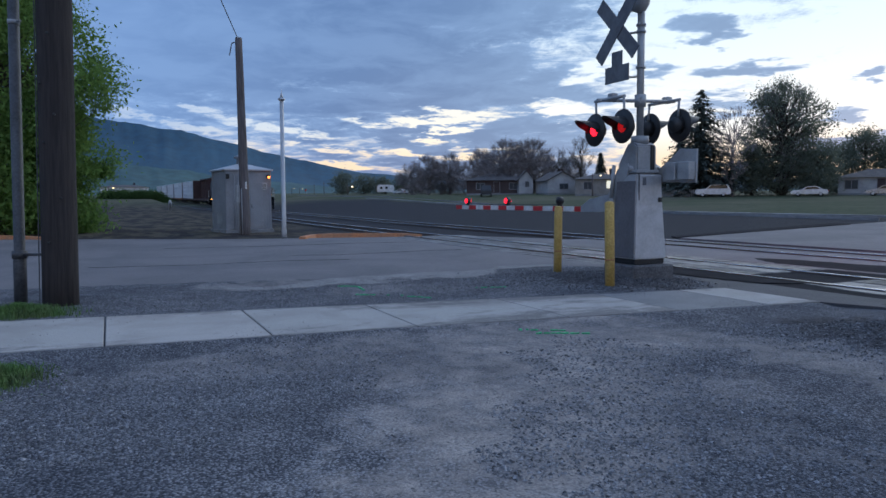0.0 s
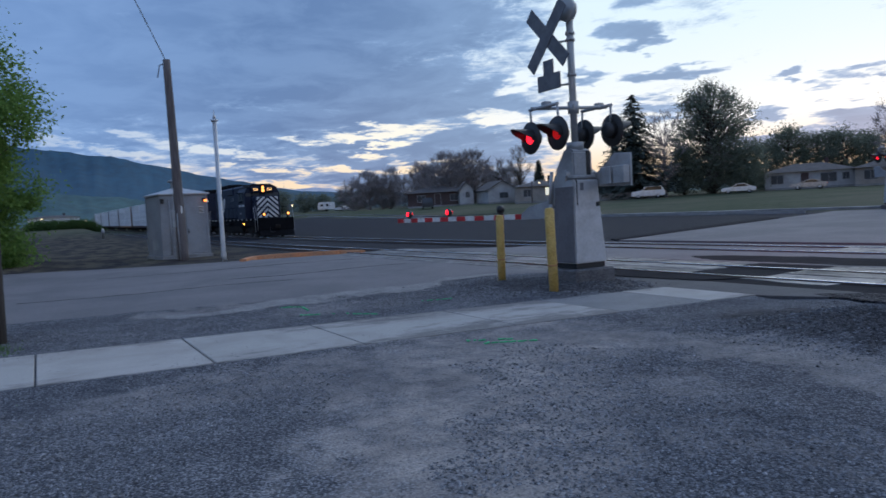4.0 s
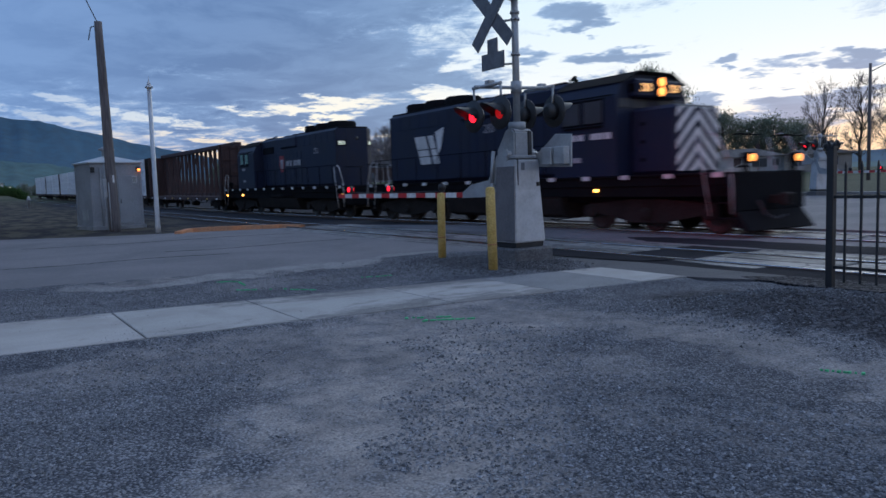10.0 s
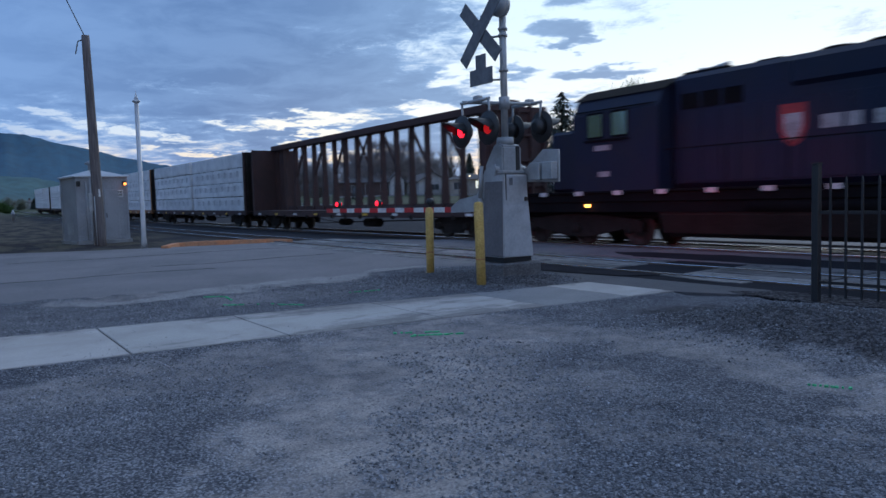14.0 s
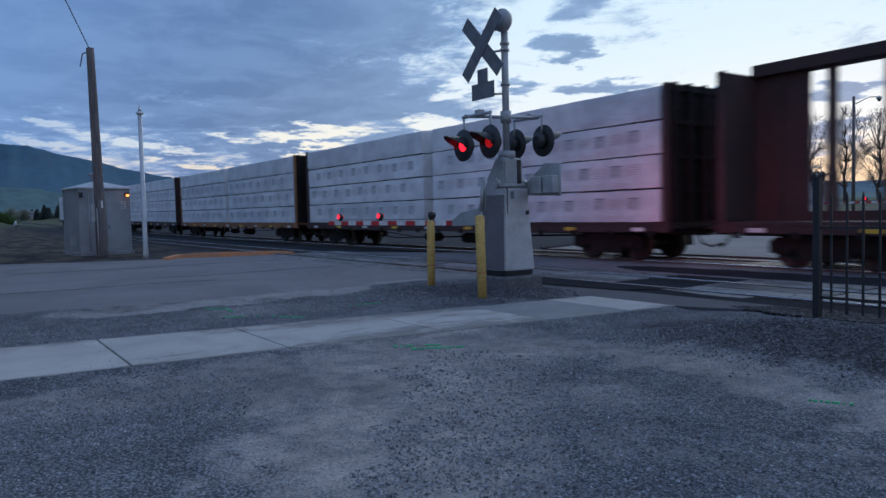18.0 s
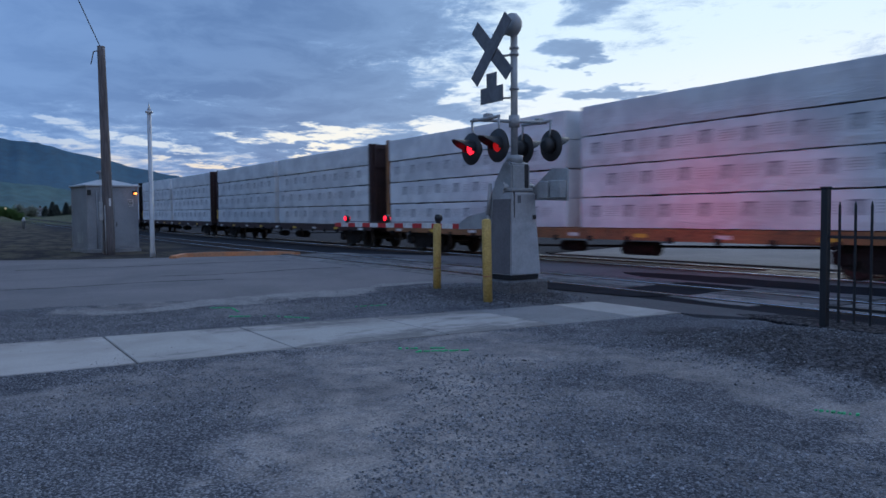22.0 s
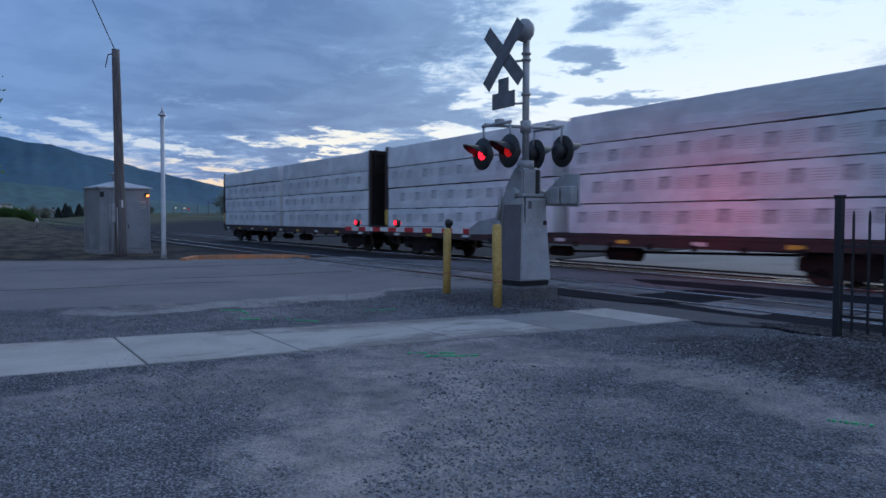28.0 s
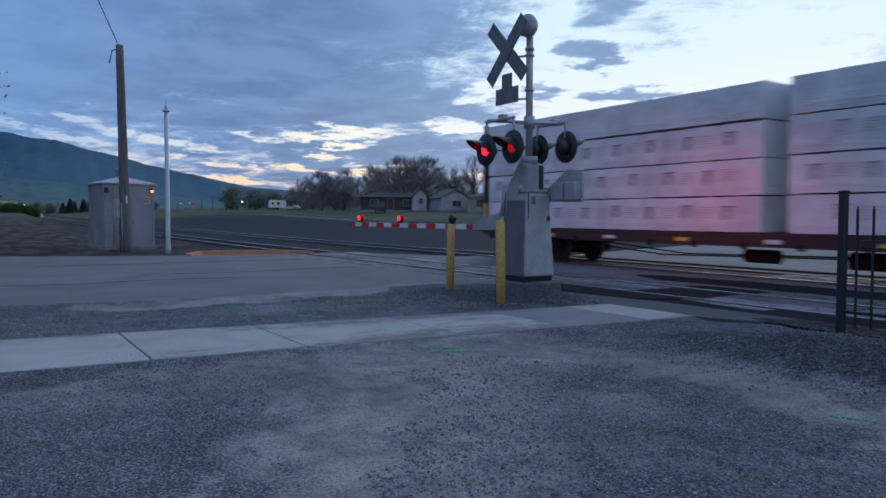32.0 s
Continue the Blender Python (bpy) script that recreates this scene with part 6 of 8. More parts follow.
    # end platforms: pilots, steps, handrails, lamps
    for e in (-1, 1):
        x = e * 9.35
        bm = bm_box(B(), min(x, x + e * 0.12), max(x, x + e * 0.12), -1.48, 1.48, 0.62, 1.56, 0.02)
        part("pilot", bm, black, L, "black pilot plate")
        if e > 0:
            part("plough", bm_prism(B(), [(9.44, 0.62), (9.80, 0.16), (9.74, 0.12), (9.38, 0.26)], -1.40, 1.40), black, L, "black snow plough")
        coupler(L, e * Lh[e], e)
        for s in (-1, 1):
            for k, z in enumerate((0.42, 0.80, 1.18)):
                part("step", bm_box(B(), min(e * 9.0, e * 9.45), max(e * 9.0, e * 9.45), min(s * 1.12, s * 1.50), max(s * 1.12, s * 1.50), z, z + 0.04), black, L)
            part("step_side", bm_box(B(), min(e * 8.95, e * 8.98), max(e * 8.95, e * 8.98), min(s * 1.12, s * 1.50), max(s * 1.12, s * 1.50), 0.40, 1.55), black, L)
            part("grab_rail", bm_rod(bm_rod(bm_rod(B(), (e * 9.40, s * 1.50, 0.55), (e * 9.36, s * 1.50, 1.7), 0.022, n=8), (e * 9.36, s * 1.50, 1.7), (e * 9.0, s * 1.50, 2.45), 0.022, n=8), (e * 9.0, s * 1.50, 2.45), (e * 8.72, s * 1.50, 2.58), 0.022, n=8), M["rail_paint"], L, "white grab rail")
            part("grab_rail", bm_rod(B(), (e * 8.78, s * 1.51, 0.50), (e * 8.40, s * 1.51, 2.50), 0.018, n=8), M["rail_paint"], L, "white grab rail")
            part("grab_rail", bm_rod(B(), (e * 9.42, s * 0.55, 1.55), (e * 9.42, s * 0.55, 2.50), 0.02, n=8), black, L)
        for s in (-1, 1):
            part("end_rail", bm_rod(B(), (e * 9.42, s * 1.45, 2.48), (e * 9.42, s * 0.40, 2.48), 0.02, n=8), black, L)
    for s in (-1, 1):
        part("ditch_light_case", bm_box(B(), 9.36, 9.58, s * 1.0 - 0.13, s * 1.0 + 0.13, 1.78, 2.04, 0.03), black, L)
        part("ditch_light_bracket", bm_box(B(), 9.36, 9.46, s * 1.0 - 0.05, s * 1.0 + 0.05, 1.55, 1.80), black, L)
        part("ditch_light", bm_lathe(B(), [(0.03, 0.0), (0.095, 0.005), (0.095, 0.03), (0.03, 0.04)], 16, "x", (9.58, s * 1.0, 1.91)), M["head_lamp"] if leading else M["glass"], L,
             "bright amber ditch light" if leading else "unlit ditch light")
        for x in ((4.85,) if leading else (-9.2, 5.7, 8.9)):
            part("step_light", bm_lathe(B(), [(0.02, -0.05), (0.045, -0.03), (0.045, 0.03), (0.02, 0.05)], 12, "y", (x, s * 1.46, 1.16)), M["warm_lamp"], L, "small yellow running-gear light")
        # side handrails
        bm = B()
        for k in range(8):
            x = -8.2 + k * 1.55
            bm_rod(bm, (x, s * 1.50, 1.58), (x, s * 1.50, 2.60), 0.017, n=6)
        bm_rod(bm, (-8.6, s * 1.50, 2.60), (2.9, s * 1.50, 2.60), 0.017, n=6)
        part("side_handrail", bm, black, L)
        if leading:      # emblem: slanted white bars
            for pts in ([(-5.96, 3.46), (-5.13, 3.46), (-4.93, 2.94), (-5.76, 2.94)], [(-5.74, 2.90), (-4.92, 2.90), (-4.70, 2.32), (-5.50, 2.32)],
                        [(-4.95, 3.46), (-4.58, 3.46), (-4.38, 2.94), (-4.77, 2.94)], [(-4.75, 2.90), (-4.37, 2.90), (-4.09, 2.32), (-4.52, 2.32)],
                        [(-4.39, 3.58), (-3.76, 3.72), (-4.00, 2.95), (-4.20, 2.70)]):
                part("emblem_bar", bm_prism(B(), pts, s * 1.005 - 0.006, s * 1.005 + 0.006), white, hood, "slanted white emblem bar")
            text_part(number, 0.44, M["worn_letter"], hood, pose(-0.85, s * 1.006, 3.42, 90, 0, 0 if s < 0 else 180), "side_number")
        else:
            shield = part("emblem", bm_prism(B(), [(-0.60, 3.42), (0.04, 3.42), (0.05, 2.86), (-0.06, 2.58), (-0.28, 2.44), (-0.50, 2.58), (-0.61, 2.86)], s * 1.006 - 0.006, s * 1.006 + 0.006), M["shield_red"], hood, "red shield emblem")
            part("emblem_field", bm_prism(B(), [(-0.50, 3.20), (-0.06, 3.20), (-0.06, 2.92), (-0.14, 2.70), (-0.28, 2.58), (-0.42, 2.70), (-0.50, 2.92)], s * 1.014 - 0.005, s * 1.014 + 0.005), M["worn_letter"], shield, "pale shield field")
            for k, w in enumerate((0.46, 0.30, 0.50, 0.44)):
                x0 = -0.92 - 0.57 * k
                part("letter_bar", bm_box(B(), x0 - w, x0, s * 1.006 - 0.006, s * 1.006 + 0.006, 2.80, 3.10), M["worn_letter"], hood, "worn pale lettering bar")
            text_part(number, 0.40, M["worn_letter"], hood, pose(-5.2, s * 0.998, 3.45, 90, 0, 0 if s < 0 else 180), "side_number")
        if leading:
            for k, w in enumerate((0.24, 0.20, 0.26, 0.0, 0.24, 0.22, 0.26)):
                if w:
                    part("letter_bar", bm_box(B(), 3.62 + k * 0.27, 3.62 + k * 0.27 + w, s * 1.524 - 0.006, s * 1.524 + 0.006, 2.64, 2.82), white, cab, "pale lettering bar")
        for x0, x1, z in ((3.9, 4.3, 2.0),) if leading else ((4.75, 5.35, 2.72), (4.8, 5.2, 1.98)):
            part("letter_bar", bm_box(B(), x0, x1, s * 1.524 - 0.006, s * 1.524 + 0.006, z, z + 0.15), M["worn_letter"], cab, "small worn lettering bar")
    # tank, air reservoirs, bogies
    o = [(-1.30, 1.26), (1.30, 1.26), (1.36, 0.9), (1.20, 0.42), (0.9, 0.30), (-0.9, 0.30), (-1.20, 0.42), (-1.36, 0.9)]
    part("underframe_beam", bm_box(B(), -9.2, 9.2, -1.0, 1.0, 0.80, 1.27, 0.02), black, L)
    for s in (-1, 1):
        part("sill_skirt", bm_box(B(), -9.2, 9.2, s * 1.38 - 0.02, s * 1.38 + 0.02, 0.98, 1.27), black, L)
    part("fuel_tank", bm_prism(B(), o, -3.2, 3.2, "yz"), grime, L, "grimy fuel tank")
    for s in (-1, 1):
        part("air_reservoir", bm_rod(B(), (-2.9, s * 1.30, 1.12), (0.6, s * 1.30, 1.12), 0.16, n=14), black, L)
    for x in (-6.45, 6.45):
        bogie(L, x, (-2.05, 0.0, 2.05), WHEEL_BIG, 0.51, grime, not leading)
    part("horn", bm_rod(bm_rod(B(), (2.2, 0.3, 4.66), (2.7, 0.3, 4.67), 0.03, 0.07, 10), (2.2, 0.5, 4.65), (1.7, 0.5, 4.66), 0.03, 0.08, 10), M["galv"], L)
    part("antenna", bm_lathe(B(), [(0.10, 4.53), (0.12, 4.62), (0.04, 4.72)], 12, "z", (4.9, -0.4, 0)), M["sign_white"], L)
    return L


LOCO_A = locomotive("250", "dark blue diesel locomotive with white chevron nose, lamps lit", True)
LOCO_B = locomotive("255", "dark blue diesel locomotive running long hood forward", False)

# ---- centre-beam flat cars ----
LOAD_L = 10.82


def bundle_mesh(seed):
    """A shrink-wrapped stack of boards, 11 m long: a slightly slack white box with ridged edges."""
    rng = random.Random(seed)
    nx, prof = 37, [(-1.425, 0.014), (-1.435, 0.20), (-1.43, 0.45), (-1.435, 0.68), (-1.425, 0.868), (-1.38, 0.886), (-0.80, 0.888), (-0.24, 0.886), (-0.20, 0.825), (-0.20, 0.014)]
    verts, faces = [], []
    for i in range(nx):
        x = -LOAD_L / 2 + LOAD_L * i / (nx - 1)
        for y, z in prof:
            slack = 0.0 if i in (0, nx - 1) else rng.uniform(-0.020, 0.008) if z < 0.3 else rng.uniform(-0.010, 0.005)
            verts.append((x, y + slack, z + (rng.uniform(-0.010, 0.010) if 0.1 < z else rng.uniform(0.0, 0.012))))
    k = len(prof)
    for i in range(nx - 1):
        for j in range(k):
            faces.append((i * k + j, i * k + (j + 1) % k, (i + 1) * k + (j + 1) % k, (i + 1) * k + j))
    faces += [tuple(range(k))[::-1], tuple((nx - 1) * k + j for j in range(k))]
    return mesh_from("lumber_pack", verts, faces, M["wrap"])


PRINT_BLOCK = data_of(bm_box(B(), -0.20, 0.20, -1.446, -1.437, 0.40, 0.72), "print_block", M["print_grey"])
PRINT_LINES = B()
for k, half in enumerate((0.27, 0.25, 0.27, 0.22, 0.26)):
    bm_box(PRINT_LINES, -half, half, -1.445, -1.437, 0.66 - k * 0.062, 0.676 - k * 0.062)
PRINT_LINES = data_of(PRINT_LINES, "print_lines", M["print_grey"])
PRINT_HEAD = data_of(bm_box(B(), -0.20, 0.20, -1.448, -1.440, 0.70, 0.735), "print_heading", M["print_dark"])


BUNDLES = [bundle_mesh(k) for k in range(6)]


def flat_car(label, paint, ends, loaded, edge=None):
    """A centre-beam flat car, 24.3 m over couplers, bulkheads at both ends."""
    c = thing("flat_car", Matrix(), label, "freight car", "centre-beam flat cars")
    part("deck", bm_box(B(), -11.45, 11.45, -1.42, 1.42, 0.98, 1.08, 0.01), paint, c)
    for s in (-1, 1):
        part("side_sill", bm_prism(B(), [(-11.45, 0.98), (-11.45, 0.82), (-8.0, 0.80), (-6.2, 0.76), (6.2, 0.76), (8.0, 0.80), (11.45, 0.82), (11.45, 0.98)], s * 1.40 - 0.05, s * 1.40 + 0.05), paint, c, "deep side sill")
        for k in range(9):
            x = -10.4 + k * 2.6
            part("reflector", bm_box(B(), x - 0.22, x + 0.22, s * 1.455 - 0.003, s * 1.455 + 0.003, 0.84, 0.94), M["reflector"] if k % 2 else M["white"], c, "yellow reflector" if k % 2 else "white reflector")
        for k in range(16):
            x = -10.9 + k * 1.45
            part("winch", bm_box(B(), x - 0.07, x + 0.07, s * 1.46 - 0.05, s * 1.46 + 0.05, 0.70, 0.86, 0.01), M["loco_grime"], c)
    part("centre_sill", bm_box(B(), -11.6, 11.6, -0.22, 0.22, 0.70, 0.98), paint, c)
    # bulkheads, ribbed on the outside
    for e in (-1, 1):
        x = e * 11.34
        b = part("bulkhead", bm_box(B(), x - 0.06, x + 0.06, -1.36, 1.36, 1.08, 4.70, 0.01), ends, c, "ribbed steel end bulkhead")
        for y in (-1.40, 1.40):
            part("edge_post", bm_box(B(), x - 0.10, x + 0.10, y - 0.04, y + 0.04, 1.08, 4.72, 0.01), (edge if edge and e > 0 else paint), b, "painted bulkhead edge")
        for y in (-1.22, -0.62, 0.0, 0.62, 1.22):
            part("bulkhead_rib", bm_box(B(), min(x + e * 0.06, x + e * 0.20), max(x + e * 0.06, x + e * 0.20), y - 0.045, y + 0.045, 1.08, 4.72), ends, b)
        for z in (1.9, 2.8, 3.7, 4.55):
            part("bulkhead_rib", bm_box(B(), min(x + e * 0.06, x + e * 0.15), max(x + e * 0.06, x + e * 0.15), -1.34, 1.34, z - 0.05, z + 0.05), ends, b)
        bm = bm_rod(bm_rod(B(), (e * 11.56, -1.40, 0.9), (e * 11.56, -1.40, 4.2), 0.016, n=6), (e * 11.56, -1.02, 0.9), (e * 11.56, -1.02, 4.2), 0.016, n=6)
        for k in range(9):
            bm_rod(bm, (e * 11.56, -1.40, 1.0 + k * 0.38), (e * 11.56, -1.02, 1.0 + k * 0.38), 0.013, n=6)
        part("end_ladder", bm, ends, c)
        part("corner_reflector", bm_box(B(), x - 0.09, x + 0.09, -1.450, -1.442, 1.30, 1.95), M["reflector"], c, "yellow corner reflector") if e < 0 and loaded in (3, 4, 5) else None
        part("brace_plate", bm_prism(B(), [(e * 11.28, 1.08), (e * 11.28, 3.2), (e * 10.3, 1.08)], -0.05, 0.05), paint, c)
        coupler(c, e * 12.15, e)
        part("end_platform", bm_box(B(), min(e * 11.45, e * 11.80), max(e * 11.45, e * 11.80), -1.4, 1.4, 0.92, 0.98), M["loco_grime"], c)
    # centre beam: chords, posts and braces; the load stands level with its chord
    under = 4.36 if loaded else 4.64
    part("top_chord", bm_box(B(), -11.28, 11.28, -0.26, 0.26, under, under + 0.30, 0.02), paint, c)
    part("lower_chord", bm_box(B(), -11.28, 11.28, -0.10, 0.10, 1.08, 1.30), paint, c)
    for k in range(9):
        for e in (-1, 1):
            x = e * (0.625 + 1.25 * k)
            part("post", bm_prism(B(), [(-0.20, 1.08), (0.20, 1.08), (0.11, 2.6), (0.11, under), (-0.11, under), (-0.11, 2.6)], x - 0.075, x + 0.075, "yz"), paint, c)
            if k in (1, 3, 5):       # a brace in every second bay, leaning outwards
                a, b = x, x + e * 1.25
                part("brace", bm_prism(B(), [(a - 0.08, under), (a + 0.08, under), (b + 0.08, 2.95), (b - 0.08, 2.95)], -0.05, 0.05), paint, c)
                part("gusset", bm_prism(B(), [(a - e * 0.10, under), (a + e * 0.42, under), (a + e * 0.30, 4.22), (a - e * 0.02, 4.10)], -0.062, -0.052), paint, c)
    for e in (-1, 1):
        part("brace", bm_prism(B(), [(-e * 0.60 - 0.07, under), (-e * 0.60 + 0.07, under), (e * 0.60 + 0.07, 3.05), (e * 0.60 - 0.07, 3.05)], 0.052 * (e - 1) / 2 + 0.001, 0.052 * (e + 1) / 2 - 0.001), paint, c)
        part("web_plate", bm_box(B(), min(e * 9.9, e * 11.28), max(e * 9.9, e * 11.28), -0.03, 0.03, 1.30, under), paint, c, "solid web plate by the bulkhead")
    for s in (-1, 1):
        part("brake_pipe", bm_rod(bm_rod(B(), (-7.4, s * 0.5, 0.66), (-4, s * 0.5, 0.40), 0.022, n=6), (-4, s * 0.5, 0.40), (7.4, s * 0.5, 0.66), 0.022, n=6), M["loco_grime"], c)
    part("brake_cylinder", bm_rod(B(), (-1.2, -0.7, 0.50), (-0.3, -0.7, 0.50), 0.17, n=14), M["loco_grime"], c)
    part("air_reservoir", bm_rod(B(), (1.4, -0.7, 0.50), (2.6, -0.7, 0.50), 0.20, n=14), M["loco_grime"], c)
    part("hand_brake", bm_lathe(B(), [(0.28, -0.02), (0.30, 0.0), (0.28, 0.02)], 18, "x", (-11.5, -0.7, 2.2)), M["loco_grime"], c)
    for x in (-8.95, 8.95):
        bogie(c, x, (-0.89, 0.89), WHEEL_SMALL, 0.46, M["loco_grime"])
    if loaded:
        rng = random.Random(loaded)
        for s in (-1, 1):
            for tier in range(4):
                for h in (-1, 1):
                    m = pose(h * (LOAD_L / 2 + 0.34) + rng.uniform(-0.02, 0.02), rng.uniform(-0.025, 0.025), 1.085 + tier * 0.90 + rng.uniform(-0.006, 0.006), 0, rng.uniform(-0.06, 0.06), 0 if s < 0 else 180)
                    b = share("lumber_pack", rng.choice(BUNDLES), c, m)
                    if s < 0 and tier < 3:
                        for k in range(8):
                            x = -LOAD_L / 2 + 0.62 + k * 1.24 + (0.62 if (tier + loaded) % 2 else 0.0)
                            if x < LOAD_L / 2 - 0.3:
                                lift = -0.06 + rng.uniform(-0.03, 0.03)
                                share("print_block", PRINT_BLOCK, b, pose(x, 0, lift))
                                share("print_heading", PRINT_HEAD, b, pose(x, 0, lift))
                            if x < LOAD_L / 2 - 1.0:
                                share("print_bar", PRINT_LINES, b, pose(x + 0.62, 0, -0.04 + rng.uniform(-0.03, 0.03)))
        for tier in range(1, 4):
            for k in range(12):
                x = -10.75 + k * 1.82 + (0.95 if k > 5 else 0.0)
                part("spacer_board", bm_box(B(), x - 0.045, x + 0.045, -1.40, 1.40, 1.085 + tier * 0.90 - 0.014, 1.085 + tier * 0.90 + 0.014), M["tie"], c)
    return c


EMPTY_CAR = flat_car("empty oxide-brown centre-beam flat car with open truss", M["car_brown"], M["car_brown"], 0)
LOADED = [
    flat_car("oxide-brown flat car stacked with white-wrapped lumber", M["car_brown"], M["loco_grime"], 1),
    flat_car("faded orange flat car stacked with white-wrapped lumber", M["car_orange"], M["loco_grime"], 2, M["car_orange"]),
    flat_car("oxide-brown flat car loaded with white-wrapped lumber", M["car_brown"], M["car_brown"], 3),
    flat_car("dark brown flat car loaded with white-wrapped lumber", M["car_brown"], M["car_brown"], 4),
    flat_car("last oxide-brown flat car with white-wrapped lumber", M["car_brown"], M["loco_grime"], 5),
]

# ---- trees ----
def tube_data(segs, n=5):
    verts, faces = [], []
    for a, b, r0, r1 in segs:
        way = (b - a)
        if way.length < 1e-4:
            continue
        way.normalize()
        s = way.cross(Vector((0, 0, 1)) if abs(way.z) < 0.9 else Vector((1, 0, 0))).normalized()
        u, base = way.cross(s), len(verts)
        for p, r in ((a, r0), (b, r1)):
            for i in range(n):
                q = 2 * math.pi * i / n
                verts.append(p + (s * math.cos(q) + u * math.sin(q)) * r)
        for i in range(n):
            faces.append((base + i, base + (i + 1) % n, base + n + (i + 1) % n, base + n + i))
    return verts, faces


def envelope(rng, h, w, low, count, top_heavy=0.55, skirt=0.55):
    """Clump centres in an uneven crown: height from low to h, width w."""
    out, k = [], rng.uniform(0, 50)
    while len(out) < count:
        f = rng.random()
        r = math.sqrt(max(0.0, 1 - ((f - top_heavy) / (top_heavy if f < top_heavy else 1 - top_heavy)) ** 2)) if f > 0.02 else 0.3
        r = max(r, skirt if f < top_heavy else 0.0)
        a = rng.uniform(0, 2 * math.pi)
        bulge = 0.78 + 0.42 * noise.noise((math.cos(a) * 1.3 + k, math.sin(a) * 1.3, f * 3.2))
        q = r * bulge * math.sqrt(rng.uniform(0.12, 1.0))
        out.append(Vector((math.cos(a) * q * w / 2, math.sin(a) * q * w / 2, low + (h - low) * f * (0.93 + 0.07 * bulge))))
    return out


def limb(rng, segs, start, end, r):
    """A bent limb from the trunk to a clump."""
    p, k = start, 3
    for j in range(k):
        f = (j + 1) / k
        q = start.lerp(end, f) + Vector((rng.uniform(-1, 1), rng.uniform(-1, 1), rng.uniform(-0.3, 1.0) * (1 - f))) * (end - start).length * 0.09 * (1 if j < k - 1 else 0)
        segs.append((p, q, r * (1 - 0.75 * j / k), r * (1 - 0.75 * f)))
        p = q


def leaf_cards(rng, centres, count, spread_r, size):
    verts, faces = [], []
    for p in centres:
        own = spread_r * rng.uniform(0.6, 1.35)
        for _ in range(int(count * rng.uniform(0.5, 1.4))):
            c = p + Vector((rng.gauss(0, 1), rng.gauss(0, 1), rng.gauss(0, 0.75))) * own
            if c.z < 0.05:
                continue
            a = Vector((rng.uniform(-1, 1), rng.uniform(-1, 1), rng.uniform(-1, 1))).normalized()
            b = a.cross(Vector((rng.uniform(-1, 1), rng.uniform(-1, 1), rng.uniform(-1, 1)))).normalized()
            s = size * rng.uniform(0.55, 1.3)
            k = len(verts)
            verts += [c - a * s, c + b * s * 0.45, c + a * s, c - b * s * 0.45]
            faces.append((k, k + 1, k + 2, k + 3))
    return verts, faces


def tree(x, y, h, w, seed, leaf, label, leaves=40, size=0.2, clumps=90, low=1.2, trunk_r=0.3, spread_r=0.55, twigs=0, heavy=0.55, skirt=0.55):
    """A trunk, limbs to every clump, and leaves or bare twigs round the clumps."""
    rng = random.Random(seed)
    t = thing("tree", pose(x, y, land(x, y) - 0.15), label, "tree")
    centres = envelope(rng, h - spread_r * 0.8, w - spread_r, low, clumps, heavy, skirt)
    segs, p = [], Vector((0, 0, 0))
    spine = [p]
    for j in range(6):
        q = Vector((rng.uniform(-0.02, 0.02) * h, rng.uniform(-0.02, 0.02) * h, h * 0.85 * (j + 1) / 6))
        segs.append((p, q, trunk_r * (1 - j / 6.5), trunk_r * (1 - (j + 1) / 6.5)))
        spine.append(q)
        p = q
    fine = []
    for c in centres:
        below = [v for v in spine if v.z < max(c.z * 0.8, h * 0.12)] or spine[:1]
        start = below[-1] if rng.random() < 0.6 else rng.choice(below[len(below) // 2:])
        limb(rng, segs, start, c, max(0.03, trunk_r * 0.22 * rng.uniform(0.6, 1.2)))
        away = (c - start).normalized()
        for _ in range(twigs):
            way = (away + Vector((rng.uniform(-1, 1), rng.uniform(-1, 1), rng.uniform(-0.4, 1.1))) * 0.8).normalized()
            e = c + way * rng.uniform(0.6, 1.5) * spread_r * 1.8
            fine.append((c, e, 0.020, 0.007))
            for _k in range(3):
                m = c.lerp(e, rng.uniform(0.3, 1.0))
                fine.append((m, m + (way + Vector((rng.uniform(-1, 1), rng.uniform(-1, 1), rng.uniform(-0.3, 1))) * 0.9).normalized() * rng.uniform(0.3, 0.9) * spread_r, 0.013, 0.006))
    wood, thin = tube_data(segs, 6), tube_data(fine, 3)
    ob = new("trunk", mesh_from("trunk", *wood, M["bark"] if leaf else M["twig"]))
    ob.parent = t
    if fine:
        ob = tagged(new("twig_mass", mesh_from("twig_mass", *thin, M["twig"])), kind="stuff")
        ob.parent = t
    if leaves:
        ob = new("crown", mesh_from("crown", *leaf_cards(rng, centres, leaves, spread_r, size), leaf))
        ob.parent = t
    return t


def bare_tree(x, y, h, w, seed, label, trunk_r=0.3, leaf=None, leaves=0, clumps=110, twigs=8, low=2.0):
    return tree(x, y, h, w, seed, leaf, label, leaves=leaves, size=0.10, clumps=clumps, low=low, trunk_r=trunk_r, spread_r=0.65, twigs=twigs, heavy=0.6)


